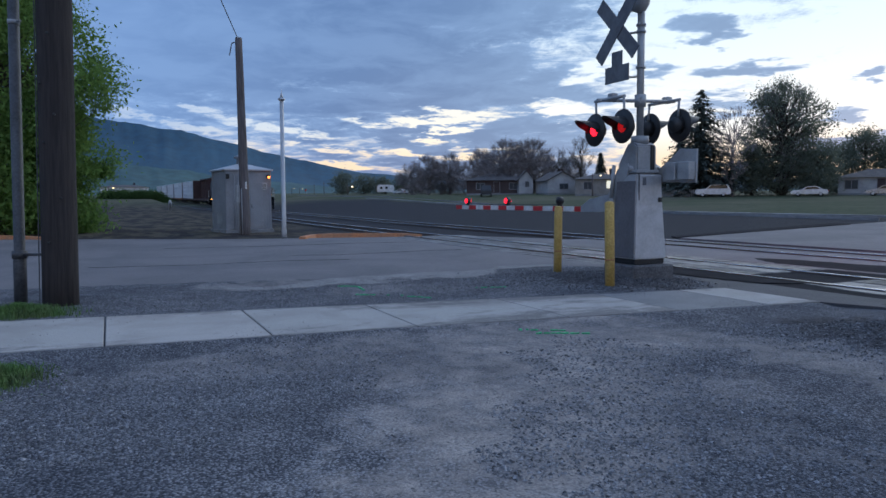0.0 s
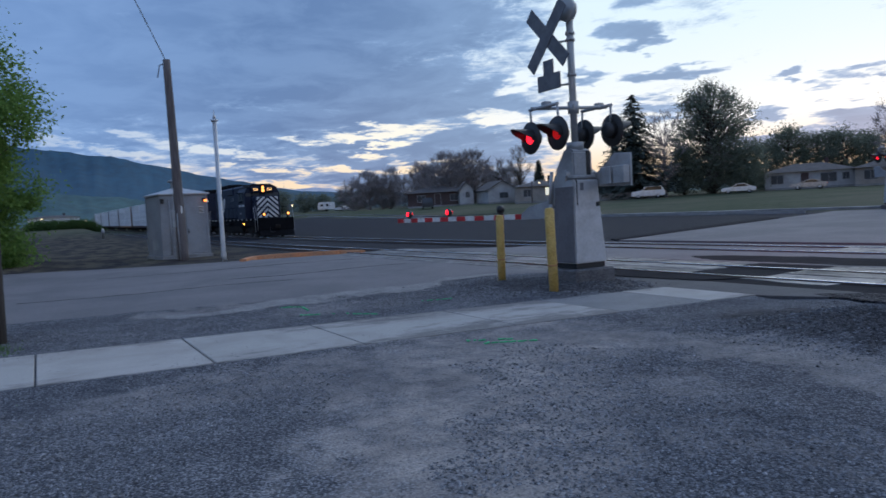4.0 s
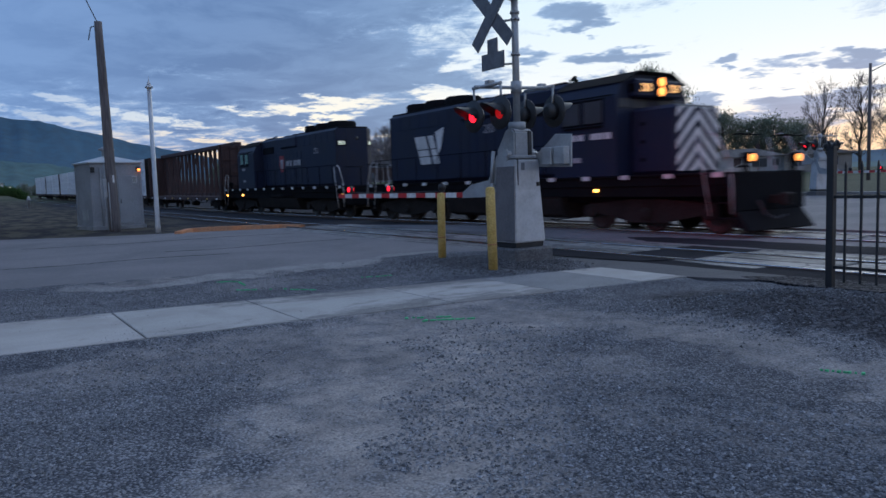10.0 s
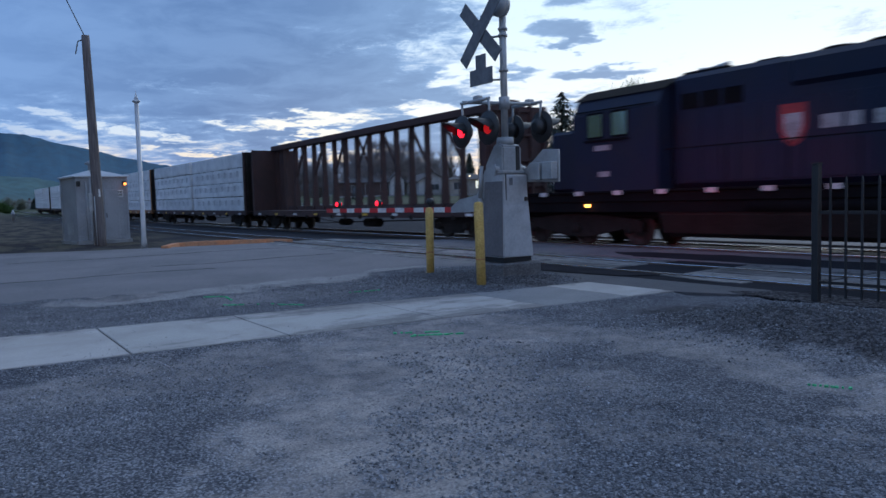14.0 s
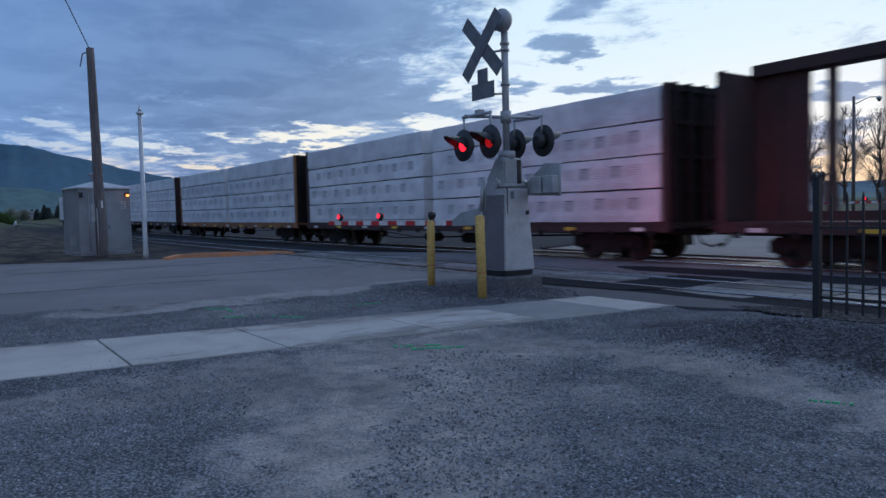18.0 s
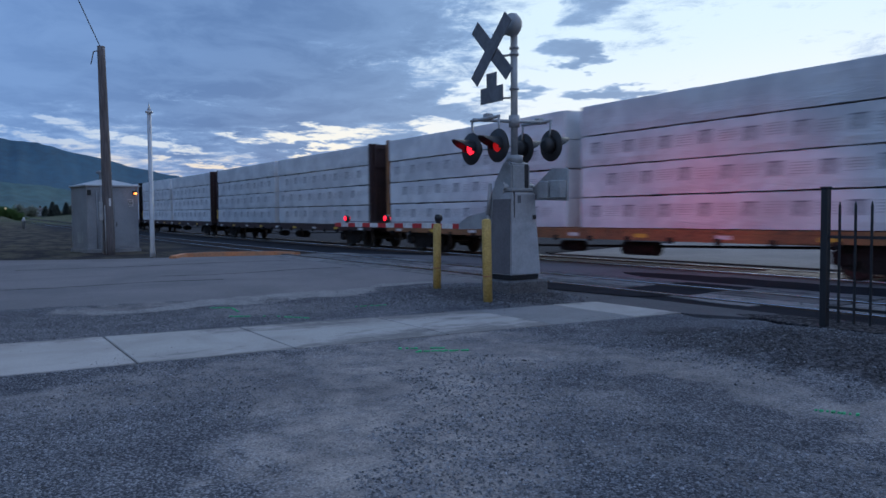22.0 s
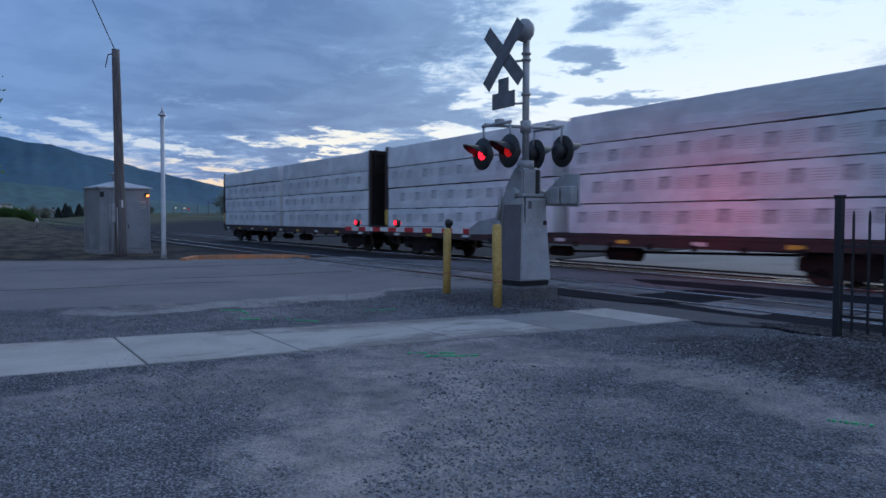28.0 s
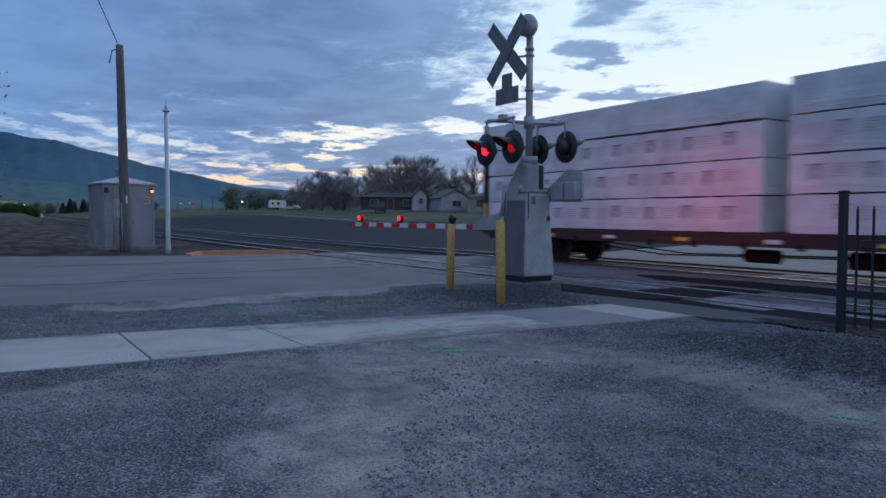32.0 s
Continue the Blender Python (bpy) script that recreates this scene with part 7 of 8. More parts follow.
def conifer(x, y, h, w, seed, label):
    rng = random.Random(seed)
    t = thing("conifer", pose(x, y, land(x, y) - 0.15), label, "conifer")
    wood = tube_data([(Vector((0, 0, 0)), Vector((0, 0, h * 0.98)), 0.02 * h, 0.03)], 7)
    ob = new("trunk", mesh_from("trunk", *wood, M["bark"]))
    ob.parent = t
    verts, faces = [], []
    z = h * 0.06
    while z < h:
        f = z / h
        reach = w / 2 * (1 - f) ** 0.75 * (1.0 if f > 0.12 else 0.75)
        for k in range(int(10 + 26 * (1 - f))):
            a = rng.uniform(0, 2 * math.pi)
            r = reach * rng.uniform(0.7, 1.15)
            steps = max(2, int(r / 0.45))
            for j in range(steps):
                d = r * (j + 0.6) / steps
                c = Vector((math.cos(a) * d, math.sin(a) * d, z - 0.20 * d + rng.uniform(-0.18, 0.18)))
                for _ in range(3):
                    u = Vector((math.cos(a + rng.uniform(-0.9, 0.9)), math.sin(a + rng.uniform(-0.9, 0.9)), rng.uniform(-0.7, 0.15))).normalized()
                    v = u.cross(Vector((rng.uniform(-0.4, 0.4), rng.uniform(-0.4, 0.4), 1))).normalized()
                    s, b = rng.uniform(0.35, 0.7), len(verts)
                    verts += [c - u * s * 0.3, c + v * s * 0.28, c + u * s, c - v * s * 0.28]
                    faces.append((b, b + 1, b + 2, b + 3))
        z += h * 0.026
    ob = new("crown", mesh_from("crown", verts, faces, M["needle"]))
    ob.parent = t


def spot(yaw, dist):
    a = radians(yaw)
    return dist * math.sin(a), dist * math.cos(a)


# the tall tree by the road, its leaves fresh green
tree(-41.9, -5.45, 15.5, 12.8, 3, M["leaf_green"], "tall dense tree in fresh green leaf beside the road", leaves=300, size=0.115, clumps=420, low=0.4, skirt=0.85, trunk_r=0.34, spread_r=0.58, heavy=0.45)
tree(-39.0, -8.6, 13.0, 8.5, 4, M["leaf_green"], "leafy green tree standing by the kerb", leaves=260, size=0.11, clumps=190, low=0.4, trunk_r=0.26, spread_r=0.6, heavy=0.45)

tree(-41.6, -2.75, 7.4, 6.4, 5, M["leaf_green"], "leafy green shrub under the tall tree", leaves=240, size=0.11, clumps=130, low=0.2, trunk_r=0.12, spread_r=0.5, skirt=0.9)

# beyond the tracks
for k, (yaw, dist, h, w) in enumerate(((-63.4, 158, 6.8, 10), (-65.6, 162, 6.6, 10), (-61.4, 156, 8.2, 9), (-59.6, 158, 8.8, 9), (-57.6, 158, 7.6, 8), (-55.6, 160, 7.0, 8), (-67.8, 170, 6.5, 9))):
    tree(*spot(yaw, dist), h, w, 90 + k, None, "bare brown tree in the thicket behind the houses", leaves=0, clumps=150, low=0.2, trunk_r=0.2, spread_r=0.7, twigs=12, skirt=0.8)
tree(*spot(-40.6, 121), 17.0, 14.6, 12, M["leaf_dull"], "big broad tree with thin spring foliage in front of houses", leaves=80, size=0.20, clumps=260, low=1.0, trunk_r=0.6, spread_r=0.8, twigs=4, heavy=0.58)
tree(*spot(-42.6, 119), 7.5, 8.0, 14, M["leaf_dull"], "dense lower tree beside the broad tree", leaves=95, size=0.20, clumps=95, low=0.4, trunk_r=0.25, spread_r=0.75)
tree(*spot(-38.4, 119), 8.0, 7.5, 15, M["leaf_dull"], "dense lower tree beside the broad tree", leaves=95, size=0.20, clumps=95, low=0.4, trunk_r=0.25, spread_r=0.75)
conifer(*spot(-46.1, 116), 15.6, 15.0, 21, "tall dark spruce near the houses")
conifer(*spot(-47.5, 122), 8.5, 6.5, 22, "smaller dark spruce near the houses")
bare_tree(*spot(-43.9, 114), 12.8, 7.5, 23, "bare grey tree between spruce and broad tree", trunk_r=0.28, clumps=70)
bare_tree(*spot(-60.6, 140), 9.8, 13.5, 31, "dense bare brown tree by the houses", trunk_r=0.4, clumps=300, twigs=12, low=0.4)
bare_tree(*spot(-58.6, 143), 10.2, 10.5, 32, "dense bare brown tree by the houses", trunk_r=0.4, clumps=260, twigs=12, low=0.4)
bare_tree(*spot(-62.3, 146), 8.2, 8.5, 33, "bare brown tree by the houses", trunk_r=0.3, clumps=180, twigs=12, low=0.3)
bare_tree(*spot(-66.6, 160), 8.2, 9.0, 34, "thin bare tree behind the tracks", trunk_r=0.25, clumps=170, twigs=11, low=0.3)
bare_tree(*spot(-64.9, 160), 8.6, 8.0, 35, "thin bare tree behind the tracks", trunk_r=0.25, clumps=150, twigs=11, low=0.3)
bare_tree(*spot(-54.8, 150), 10.9, 6.4, 36, "tall thin tree just coming into leaf", trunk_r=0.25, leaf=M["leaf_pale"], leaves=18, clumps=70)
bare_tree(*spot(-56.5, 150), 8.6, 5.4, 37, "thin budding tree by the white house", trunk_r=0.22, leaf=M["leaf_pale"], leaves=14, clumps=60)
conifer(*spot(-53.3, 155), 8.0, 4.0, 38, "small dark spruce behind the houses")
conifer(*spot(-57.3, 158), 8.0, 3.8, 39, "small dark spruce behind the houses")
for k, (yaw, dist, h, w) in enumerate(((-37.0, 135, 8.2, 9), (-35.6, 138, 10.6, 10), (-33.8, 137, 9.2, 9), (-32.2, 135, 9.6, 9), (-30.6, 138, 8.6, 8))):
    tree(*spot(yaw, dist), h, w, 40 + k, M["leaf_dull"], "rounded tree with dull green foliage behind houses", leaves=80, size=0.2, clumps=110, low=0.4, trunk_r=0.25, spread_r=0.8)
for k, (yaw, dist, h, w) in enumerate(((-29.0, 112, 12.0, 6.5), (-26.8, 118, 12.8, 8), (-24.8, 116, 12.0, 8), (-22.5, 118, 11.0, 8))):
    bare_tree(*spot(yaw, dist), h, w, 50 + k, "tall bare tree with pale buds", trunk_r=0.25, leaf=M["leaf_pale"], leaves=16, clumps=80)
for k, (yaw, dist, h, w) in enumerate(((-73.2, 215, 6.6, 9), (-71.6, 220, 6.2, 9), (-70.2, 222, 5.2, 8), (-68.6, 225, 6.2, 8), (-67.2, 222, 5.6, 8))):
    tree(*spot(yaw, dist), h, w, 60 + k, M["leaf_dull"], "distant rounded green tree beyond the field", leaves=45, size=0.26, clumps=70, low=0.4, trunk_r=0.2, spread_r=0.8)
for k in range(9):
    tree(*spot(-90.2 + 0.48 * k, 160 + (k % 3) * 0.4), 1.45 + 0.08 * (k * 7 % 4), 3.2, 70 + k, M["leaf_hedge"], "low dark green hedge bush at the field's edge", leaves=70, size=0.14, clumps=60, low=0.05, trunk_r=0.06, spread_r=0.5, skirt=1.0, heavy=0.4)
for k, (yaw, h, w) in enumerate(((-84.6, 3.4, 2.6), (-84.15, 4.6, 3.4), (-83.9, 3.6, 3.0), (-83.3, 4.2, 3.2))):
    conifer(*spot(yaw, 268 + 3 * (k % 2)), h, w, 80 + k, "distant dark conifer by the low buildings")
for k, (yaw, h, w) in enumerate(((-86.1, 4.2, 5.0), (-85.4, 3.6, 4.4), (-83.0, 3.4, 5.0), (-81.6, 3.0, 5.0), (-80.4, 3.4, 6.0), (-78.8, 3.0, 5.0))):
    tree(*spot(yaw, 285 + 4 * k), h, w, 180 + k, M["leaf_dull"], "far dim tree below the hillside", leaves=30, size=0.26, clumps=50, low=0.4, trunk_r=0.15, spread_r=0.6, twigs=3)

# ---- houses ----
def house(x, y, turn, w, d, h, roof_h, wall, label, openings, hip=False):
    """A one-storey house; openings on its front (towards -y before turning): x, width, sill, height, door or window."""
    b = thing("house", pose(x, y, land(x, y) - 0.25, 0, 0, turn), label, "house", "houses beyond the field")
    part("foundation", bm_box(B(), -w / 2 - 0.05, w / 2 + 0.05, -d / 2 - 0.05, d / 2 + 0.05, -0.6, 0.35), M["concrete_dark"], b)
    body = part("wall", bm_box(B(), -w / 2, w / 2, -d / 2, d / 2, 0.35, h), wall, b)
    for k in range(int((h - 0.4) / 0.24)):
        z = 0.42 + k * 0.24
        part("siding_board", bm_box(B(), -w / 2 - 0.012, w / 2 + 0.012, -d / 2 - 0.018, -d / 2, z, z + 0.225), wall, body)
    bm = B()
    if hip:
        e = 0.5
        lo = [bm.verts.new(p) for p in ((-w / 2 - e, -d / 2 - e, h), (w / 2 + e, -d / 2 - e, h), (w / 2 + e, d / 2 + e, h), (-w / 2 - e, d / 2 + e, h))]
        hi = [bm.verts.new(p) for p in ((-w / 2 + d / 2, 0, h + roof_h), (w / 2 - d / 2, 0, h + roof_h))]
        bm.faces.new(lo[::-1])
        bm.faces.new((lo[0], lo[1], hi[1], hi[0])), bm.faces.new((lo[2], lo[3], hi[0], hi[1])), bm.faces.new((lo[1], lo[2], hi[1])), bm.faces.new((lo[3], lo[0], hi[0]))
    else:
        # gable towards the front
        part("gable", bm_prism(B(), [(-w / 2, h), (w / 2, h), (0, h + roof_h)], -d / 2, d / 2), wall, body)
        for s in (-1, 1):
            bm_prism(bm, [(s * (w / 2 + 0.4), h - 0.4 * roof_h / (w / 2)), (0, h + roof_h), (0, h + roof_h + 0.16), (s * (w / 2 + 0.4), h - 0.4 * roof_h / (w / 2) + 0.16)], -d / 2 - 0.4, d / 2 + 0.4)
    roof = part("roof", bm, M["roof"], b, "dark shingle roof")
    part("chimney", bm_box(B(), w * 0.18, w * 0.18 + 0.6, 0.4, 1.0, h + roof_h * 0.3, h + roof_h + 0.7), M["house_red"], roof)
    for ox, ow, sill, oh, kind in openings:
        f = part("door" if kind == "door" else "window", bm_box(B(), ox - ow / 2 - 0.09, ox + ow / 2 + 0.09, -d / 2 - 0.06, -d / 2 - 0.015, sill - 0.09, sill + oh + 0.09), M["frame_dull"], b)
        part("door_leaf" if kind == "door" else "pane", bm_box(B(), ox - ow / 2, ox + ow / 2, -d / 2 - 0.075, -d / 2 - 0.055, sill, sill + oh), M["house_red"] if kind == "door" else M["window_glow"] if kind == "lit" else M["pane"], f,
             "lit pane" if kind == "lit" else "")
        if kind != "door":
            part("glazing_bar", bm_box(B(), ox - 0.03, ox + 0.03, -d / 2 - 0.085, -d / 2 - 0.07, sill, sill + oh), M["frame_dull"], f)


house(*spot(-56.7, 131), 77, 5.2, 6.4, 2.5, 1.4, M["house_white"], "small white house with a front gable", [(0.3, 1.5, 1.0, 0.9, "window")])
house(*spot(-59.1, 134), 66, 2.5, 4.6, 2.9, 1.3, M["house_white"], "narrow white house with a steep gable", [(0.2, 0.6, 1.5, 0.9, "window")])
house(*spot(-53.3, 124), 50, 7.6, 7.5, 2.7, 1.1, M["house_tan"], "tan house with a lit window and low roof", [(-1.8, 1.2, 1.1, 1.1, "window"), (1.9, 1.5, 1.2, 1.2, "lit")], True)
house(*spot(-61.2, 138), 60, 11.0, 8.0, 2.7, 1.3, M["house_red"], "dark red low house under bare trees", [(-3, 1.4, 1.1, 1.1, "window"), (0, 1.0, 0.4, 2.0, "door"), (3, 1.4, 1.1, 1.1, "window")], True)
house(*spot(-47.0, 128), 46, 11.5, 8.0, 2.6, 1.6, M["house_tan"], "low tan house behind a white fence", [(-3.6, 1.5, 1.0, 1.2, "window"), (0, 1.0, 0.4, 2.0, "door"), (3.4, 1.5, 1.0, 1.2, "window")], True)
house(*spot(-34.3, 124), 34, 11.8, 7.5, 2.6, 1.3, M["house_white"], "long pale house with a low roof", [(-4.2, 1.6, 1.0, 1.2, "window"), (-0.5, 1.0, 0.4, 2.0, "door"), (2.6, 2.0, 1.0, 1.2, "window"), (4.8, 0.8, 1.2, 0.9, "window")], True)
house(*spot(-29.4, 120), 30, 8.5, 7.5, 2.6, 1.3, M["house_tan"], "pale house among bare trees", [(-2.4, 1.5, 1.0, 1.2, "window"), (1.8, 1.5, 1.0, 1.2, "window")], True)
house(*spot(-88.9, 255), 89, 14.0, 8.0, 3.0, 0.8, M["sign_white"], "long white shed across the field", [(-4, 1.2, 1.0, 1.0, "window"), (0, 1.0, 0.3, 2.0, "door"), (4, 1.2, 1.0, 1.0, "window")], True)
house(*spot(-85.5, 300), 86, 16.0, 8.0, 2.6, 0.8, M["house_white"], "long pale building across the field", [(-4, 1.2, 1.0, 1.0, "window"), (4, 1.2, 1.0, 1.0, "window")], True)

# white board fence by the houses
f = thing("board_fence", pose(*spot(-46.7, 113), land(*spot(-46.7, 113)) - 0.1, 0, 0, 46), "low white board fence in front of a house", "fence")
for k in range(31):
    x = -4.5 + k * 0.3
    part("picket", bm_prism(B(), [(x - 0.11, 0), (x + 0.11, 0), (x + 0.11, 1.0), (x, 1.1), (x - 0.11, 1.0)], -0.02, 0.0), M["house_white"], f)
for z in (0.3, 0.8):
    part("rail", bm_box(B(), -4.7, 4.7, 0.0, 0.05, z - 0.05, z + 0.05), M["house_white"], f)

# ---- parked vehicles ----
def parked_car(x, y, turn, paint, label, tall=False, braking=False):
    c = thing("car", pose(x, y, land(x, y) - 0.09, 0, 0, turn), label, "car", "parked cars")
    if tall:
        o = [(-2.35, 0.35), (-2.4, 0.75), (-2.3, 1.05), (-1.0, 1.12), (-0.95, 1.15), (2.30, 1.15), (2.4, 0.9), (2.38, 0.35)]
        g = [(-0.95, 1.14), (-0.35, 1.72), (1.9, 1.75), (2.25, 1.14)]
    else:
        o = [(-2.25, 0.32), (-2.32, 0.62), (-2.1, 0.82), (-1.1, 0.92), (1.35, 0.97), (2.2, 0.94), (2.3, 0.70), (2.25, 0.32)]
        g = [(-1.05, 0.91), (-0.25, 1.36), (0.75, 1.40), (1.70, 0.96)]
    bm = bm_prism(B(), o, -0.88, 0.88)
    bmesh.ops.bevel(bm, geom=list(bm.edges), offset=0.06, segments=2, affect="EDGES")
    part("body", bm, paint, c)
    bm = bm_prism(B(), g, -0.74, 0.74)
    bmesh.ops.bevel(bm, geom=list(bm.edges), offset=0.05, segments=2, affect="EDGES")
    part("cabin", bm, paint, c)
    part("side_glass", bm_prism(B(), [(g[0][0] + 0.25, g[0][1] + 0.04), (g[1][0] + 0.1, g[1][1] - 0.08), (g[2][0] - 0.05, g[2][1] - 0.08), (g[3][0] - 0.3, g[3][1] + 0.04)], -0.75, 0.75), M["glass"], c)
    for x_ in (-1.38, 1.38):
        for s in (-1, 1):
            w = part("wheel", bm_lathe(B(), [(0.2, s * 0.66), (0.33, s * 0.68), (0.33, s * 0.86), (0.2, s * 0.885)], 18, "y", (x_, 0, 0.33)), M["tyre"], c)
            part("rim", bm_lathe(B(), [(0.05, s * 0.875), (0.20, s * 0.88), (0.19, s * 0.895)], 14, "y", (x_, 0, 0.33)), M["silver"], w)
    for s in (-1, 1):
        part("headlight", bm_box(B(), -2.33, -2.2, s * 0.62 - 0.16, s * 0.62 + 0.16, 0.60, 0.74, 0.02), M["glass"], c)
        part("tail_light", bm_box(B(), 2.2, 2.31, s * 0.66 - 0.14, s * 0.66 + 0.14, 0.68, 0.84, 0.02), M["red_lamp"] if braking else M["red"], c, "glowing tail light" if braking else "")


parked_car(*spot(-38.85, 112), 36, M["car_white"], "white sedan parked on the grass verge")
parked_car(*spot(-34.3, 114), 30, M["car_silver"], "pale sedan parked before a house")
parked_car(*spot(-45.2, 111), 44, M["car_white"], "white utility vehicle parked by the fence", True)
parked_car(*spot(-62.06, 117), -28, M["pane"], "dark vehicle with lit tail lights before the red house", True, True)
parked_car(*spot(-68.75, 200), 20, M["car_white"], "white sedan far across the field")
c = thing("caravan", pose(*spot(-69.9, 205), land(*spot(-69.9, 205)), 0, 0, 66), "small white travel caravan beyond the field", "caravan")
bm = bm_prism(B(), [(-2.3, 0.5), (2.2, 0.5), (2.4, 1.2), (2.2, 2.5), (-2.0, 2.6), (-2.4, 1.6)], -1.1, 1.1)
bmesh.ops.bevel(bm, geom=list(bm.edges), offset=0.12, segments=2, affect="EDGES")
part("body", bm, M["car_white"], c)
for x in (-1.2, 0.3):
    part("window", bm_box(B(), x - 0.35, x + 0.35, -1.12, -1.09, 1.4, 2.0), M["glass"], c)
part("door", bm_box(B(), 1.2, 1.8, -1.13, -1.09, 0.6, 2.2), M["sign_white"], c)
for s in (-1, 1):
    part("wheel", bm_lathe(B(), [(0.1, s * 0.9), (0.33, s * 0.92), (0.33, s * 1.08), (0.1, s * 1.1)], 16, "y", (0, 0, 0.33)), M["tyre"], c)

# ---- lamps and far poles ----
def street_lamp(yaw, dist, h, label="timber street lamp pole with a glowing lamp", lit=True, arm=1.2, lens=0.12):
    x, y = spot(yaw, dist)
    p = thing("street_lamp", pose(x, y, land(x, y) - 0.2, 0, 0, -yaw), label, "street lamp", "street lamps")
    part("pole", bm_rod(B(), (0, 0, 0), (0, 0, h + 0.5), 0.14, 0.10, 10), M["timber"], p)
    part("arm", bm_rod(bm_rod(B(), (0, 0, h - 0.1), (arm * 0.6, -0.1, h + 0.35), 0.035, n=8), (arm * 0.6, -0.1, h + 0.35), (arm, -0.1, h + 0.32), 0.035, n=8), M["galv"], p)
    head = part("lamp_head", bm_lathe(B(), [(0.06, h + 0.38), (0.16, h + 0.30), (0.20, h + 0.16)], 14, "z", (arm, -0.1, 0)), M["galv"], p)
    part("lens", bm_lathe(B(), [(lens * 0.4, h + 0.15 - lens * 1.4), (lens * 0.9, h + 0.15 - lens), (lens, h + 0.15), (lens * 0.4, h + 0.158)], 14, "z", (arm, -0.1, 0)), M["street_glow"] if lit else M["glass"], head, "glowing lamp" if lit else "")


street_lamp(-72.85, 204, 2.4, lens=0.24)
street_lamp(-68.2, 204, 3.4, lens=0.22)
street_lamp(-53.9, 118, 3.2)
street_lamp(-87.2, 240, 3.0, lens=0.30)
street_lamp(-77.1, 330, 2.6)
street_lamp(-26.3, 62, 8.0, "tall timber pole with an unlit lamp arm", False, 1.6)
street_lamp(-76.5, 335, 2.4)
street_lamp(-89.95, 240, 2.6, lens=0.22)
p = thing("round_sign", pose(*spot(-64.37, 190), land(*spot(-64.37, 190)) - 0.1, 0, 0, 64), "pale round road sign on a post by the field", "road sign")
part("post", bm_rod(B(), (0, 0, 0), (0, 0, 1.9), 0.04, n=8), M["galv"], p)
part("disc", bm_lathe(B(), [(0.02, -0.012), (0.38, -0.012), (0.38, 0.012), (0.02, 0.012)], 22, "y", (0, -0.05, 1.9)), M["sign_white"], p, "pale round disc")
part("rim", bm_lathe(B(), [(0.28, -0.018), (0.33, -0.018), (0.33, -0.012)], 22, "y", (0, -0.05, 1.9)), M["black"], p)
x, y = spot(-76.06, 300)
top = 5.7
p = thing("signal_mast", pose(x, y, land(x, y) - 0.1), "far railway signal mast showing a red light", "railway signal")
part("mast", bm_rod(B(), (0, 0, 0), (0, 0, max(0.9, top - land(x, y)) + 0.4), 0.07, n=8), M["galv"], p)
head = part("signal_head", bm_box(B(), 0.05, 0.25, -0.3, 0.3, max(0.9, top - land(x, y)) - 0.4, max(0.9, top - land(x, y)) + 0.5, 0.02), M["black"], p)
part("lens", bm_lathe(B(), [(0.02, 0.02), (0.13, 0.0), (0.13, -0.02)], 14, "x", (0.28, 0, max(0.9, top - land(x, y)))), M["red_lamp"], head, "glowing red lens")
for yaw, dist, h in ((-74.65, 265, 4.6), (-75.4, 300, 4.2)):
    p = thing("utility_pole", pose(*spot(yaw, dist), land(*spot(yaw, dist)) - 0.2), "thin far timber utility pole across the field", "utility pole")
    part("pole", bm_rod(B(), (0, 0, 0), (0, 0, h), 0.13, 0.09, 8), M["timber"], p)
    part("crossarm", bm_box(B(), -0.9, 0.9, -0.05, 0.05, h - 0.6, h - 0.48), M["timber"], p)
p = thing("utility_pole", pose(*spot(-68.4, 260), land(*spot(-68.4, 260))), "far timber utility pole with a crossarm", "utility pole")
part("pole", bm_rod(B(), (0, 0, 0), (0, 0, 10.5), 0.16, 0.11, 8), M["timber"], p)
part("crossarm", bm_box(B(), -1.2, 1.2, -0.06, 0.06, 9.6, 9.75), M["timber"], p)

# pale worn concrete edging between the cinders and the grass
edge_xs = np.arange(-120, 24.1, 1.5)
edging = B()
rng = random.Random(77)
loop = []
for x in edge_xs:
    y, z = 40.4 + rng.uniform(-0.06, 0.06), land(x, 40.4)
    loop.append([edging.verts.new(p) for p in ((x, y - 0.16, z - 0.2), (x, y - 0.15, z + 0.03 + rng.uniform(-0.02, 0.02)), (x, y + 0.15, z + 0.05), (x, y + 0.16, z - 0.2))])
for a, b in zip(loop, loop[1:]):
    for i in range(3):
        edging.faces.new((a[i], b[i], b[i + 1], a[i + 1]))
tagged(solid("kerb_edging", edging, M["concrete_dark"]), "low worn concrete edging along the grass", "kerb", kind="structure")

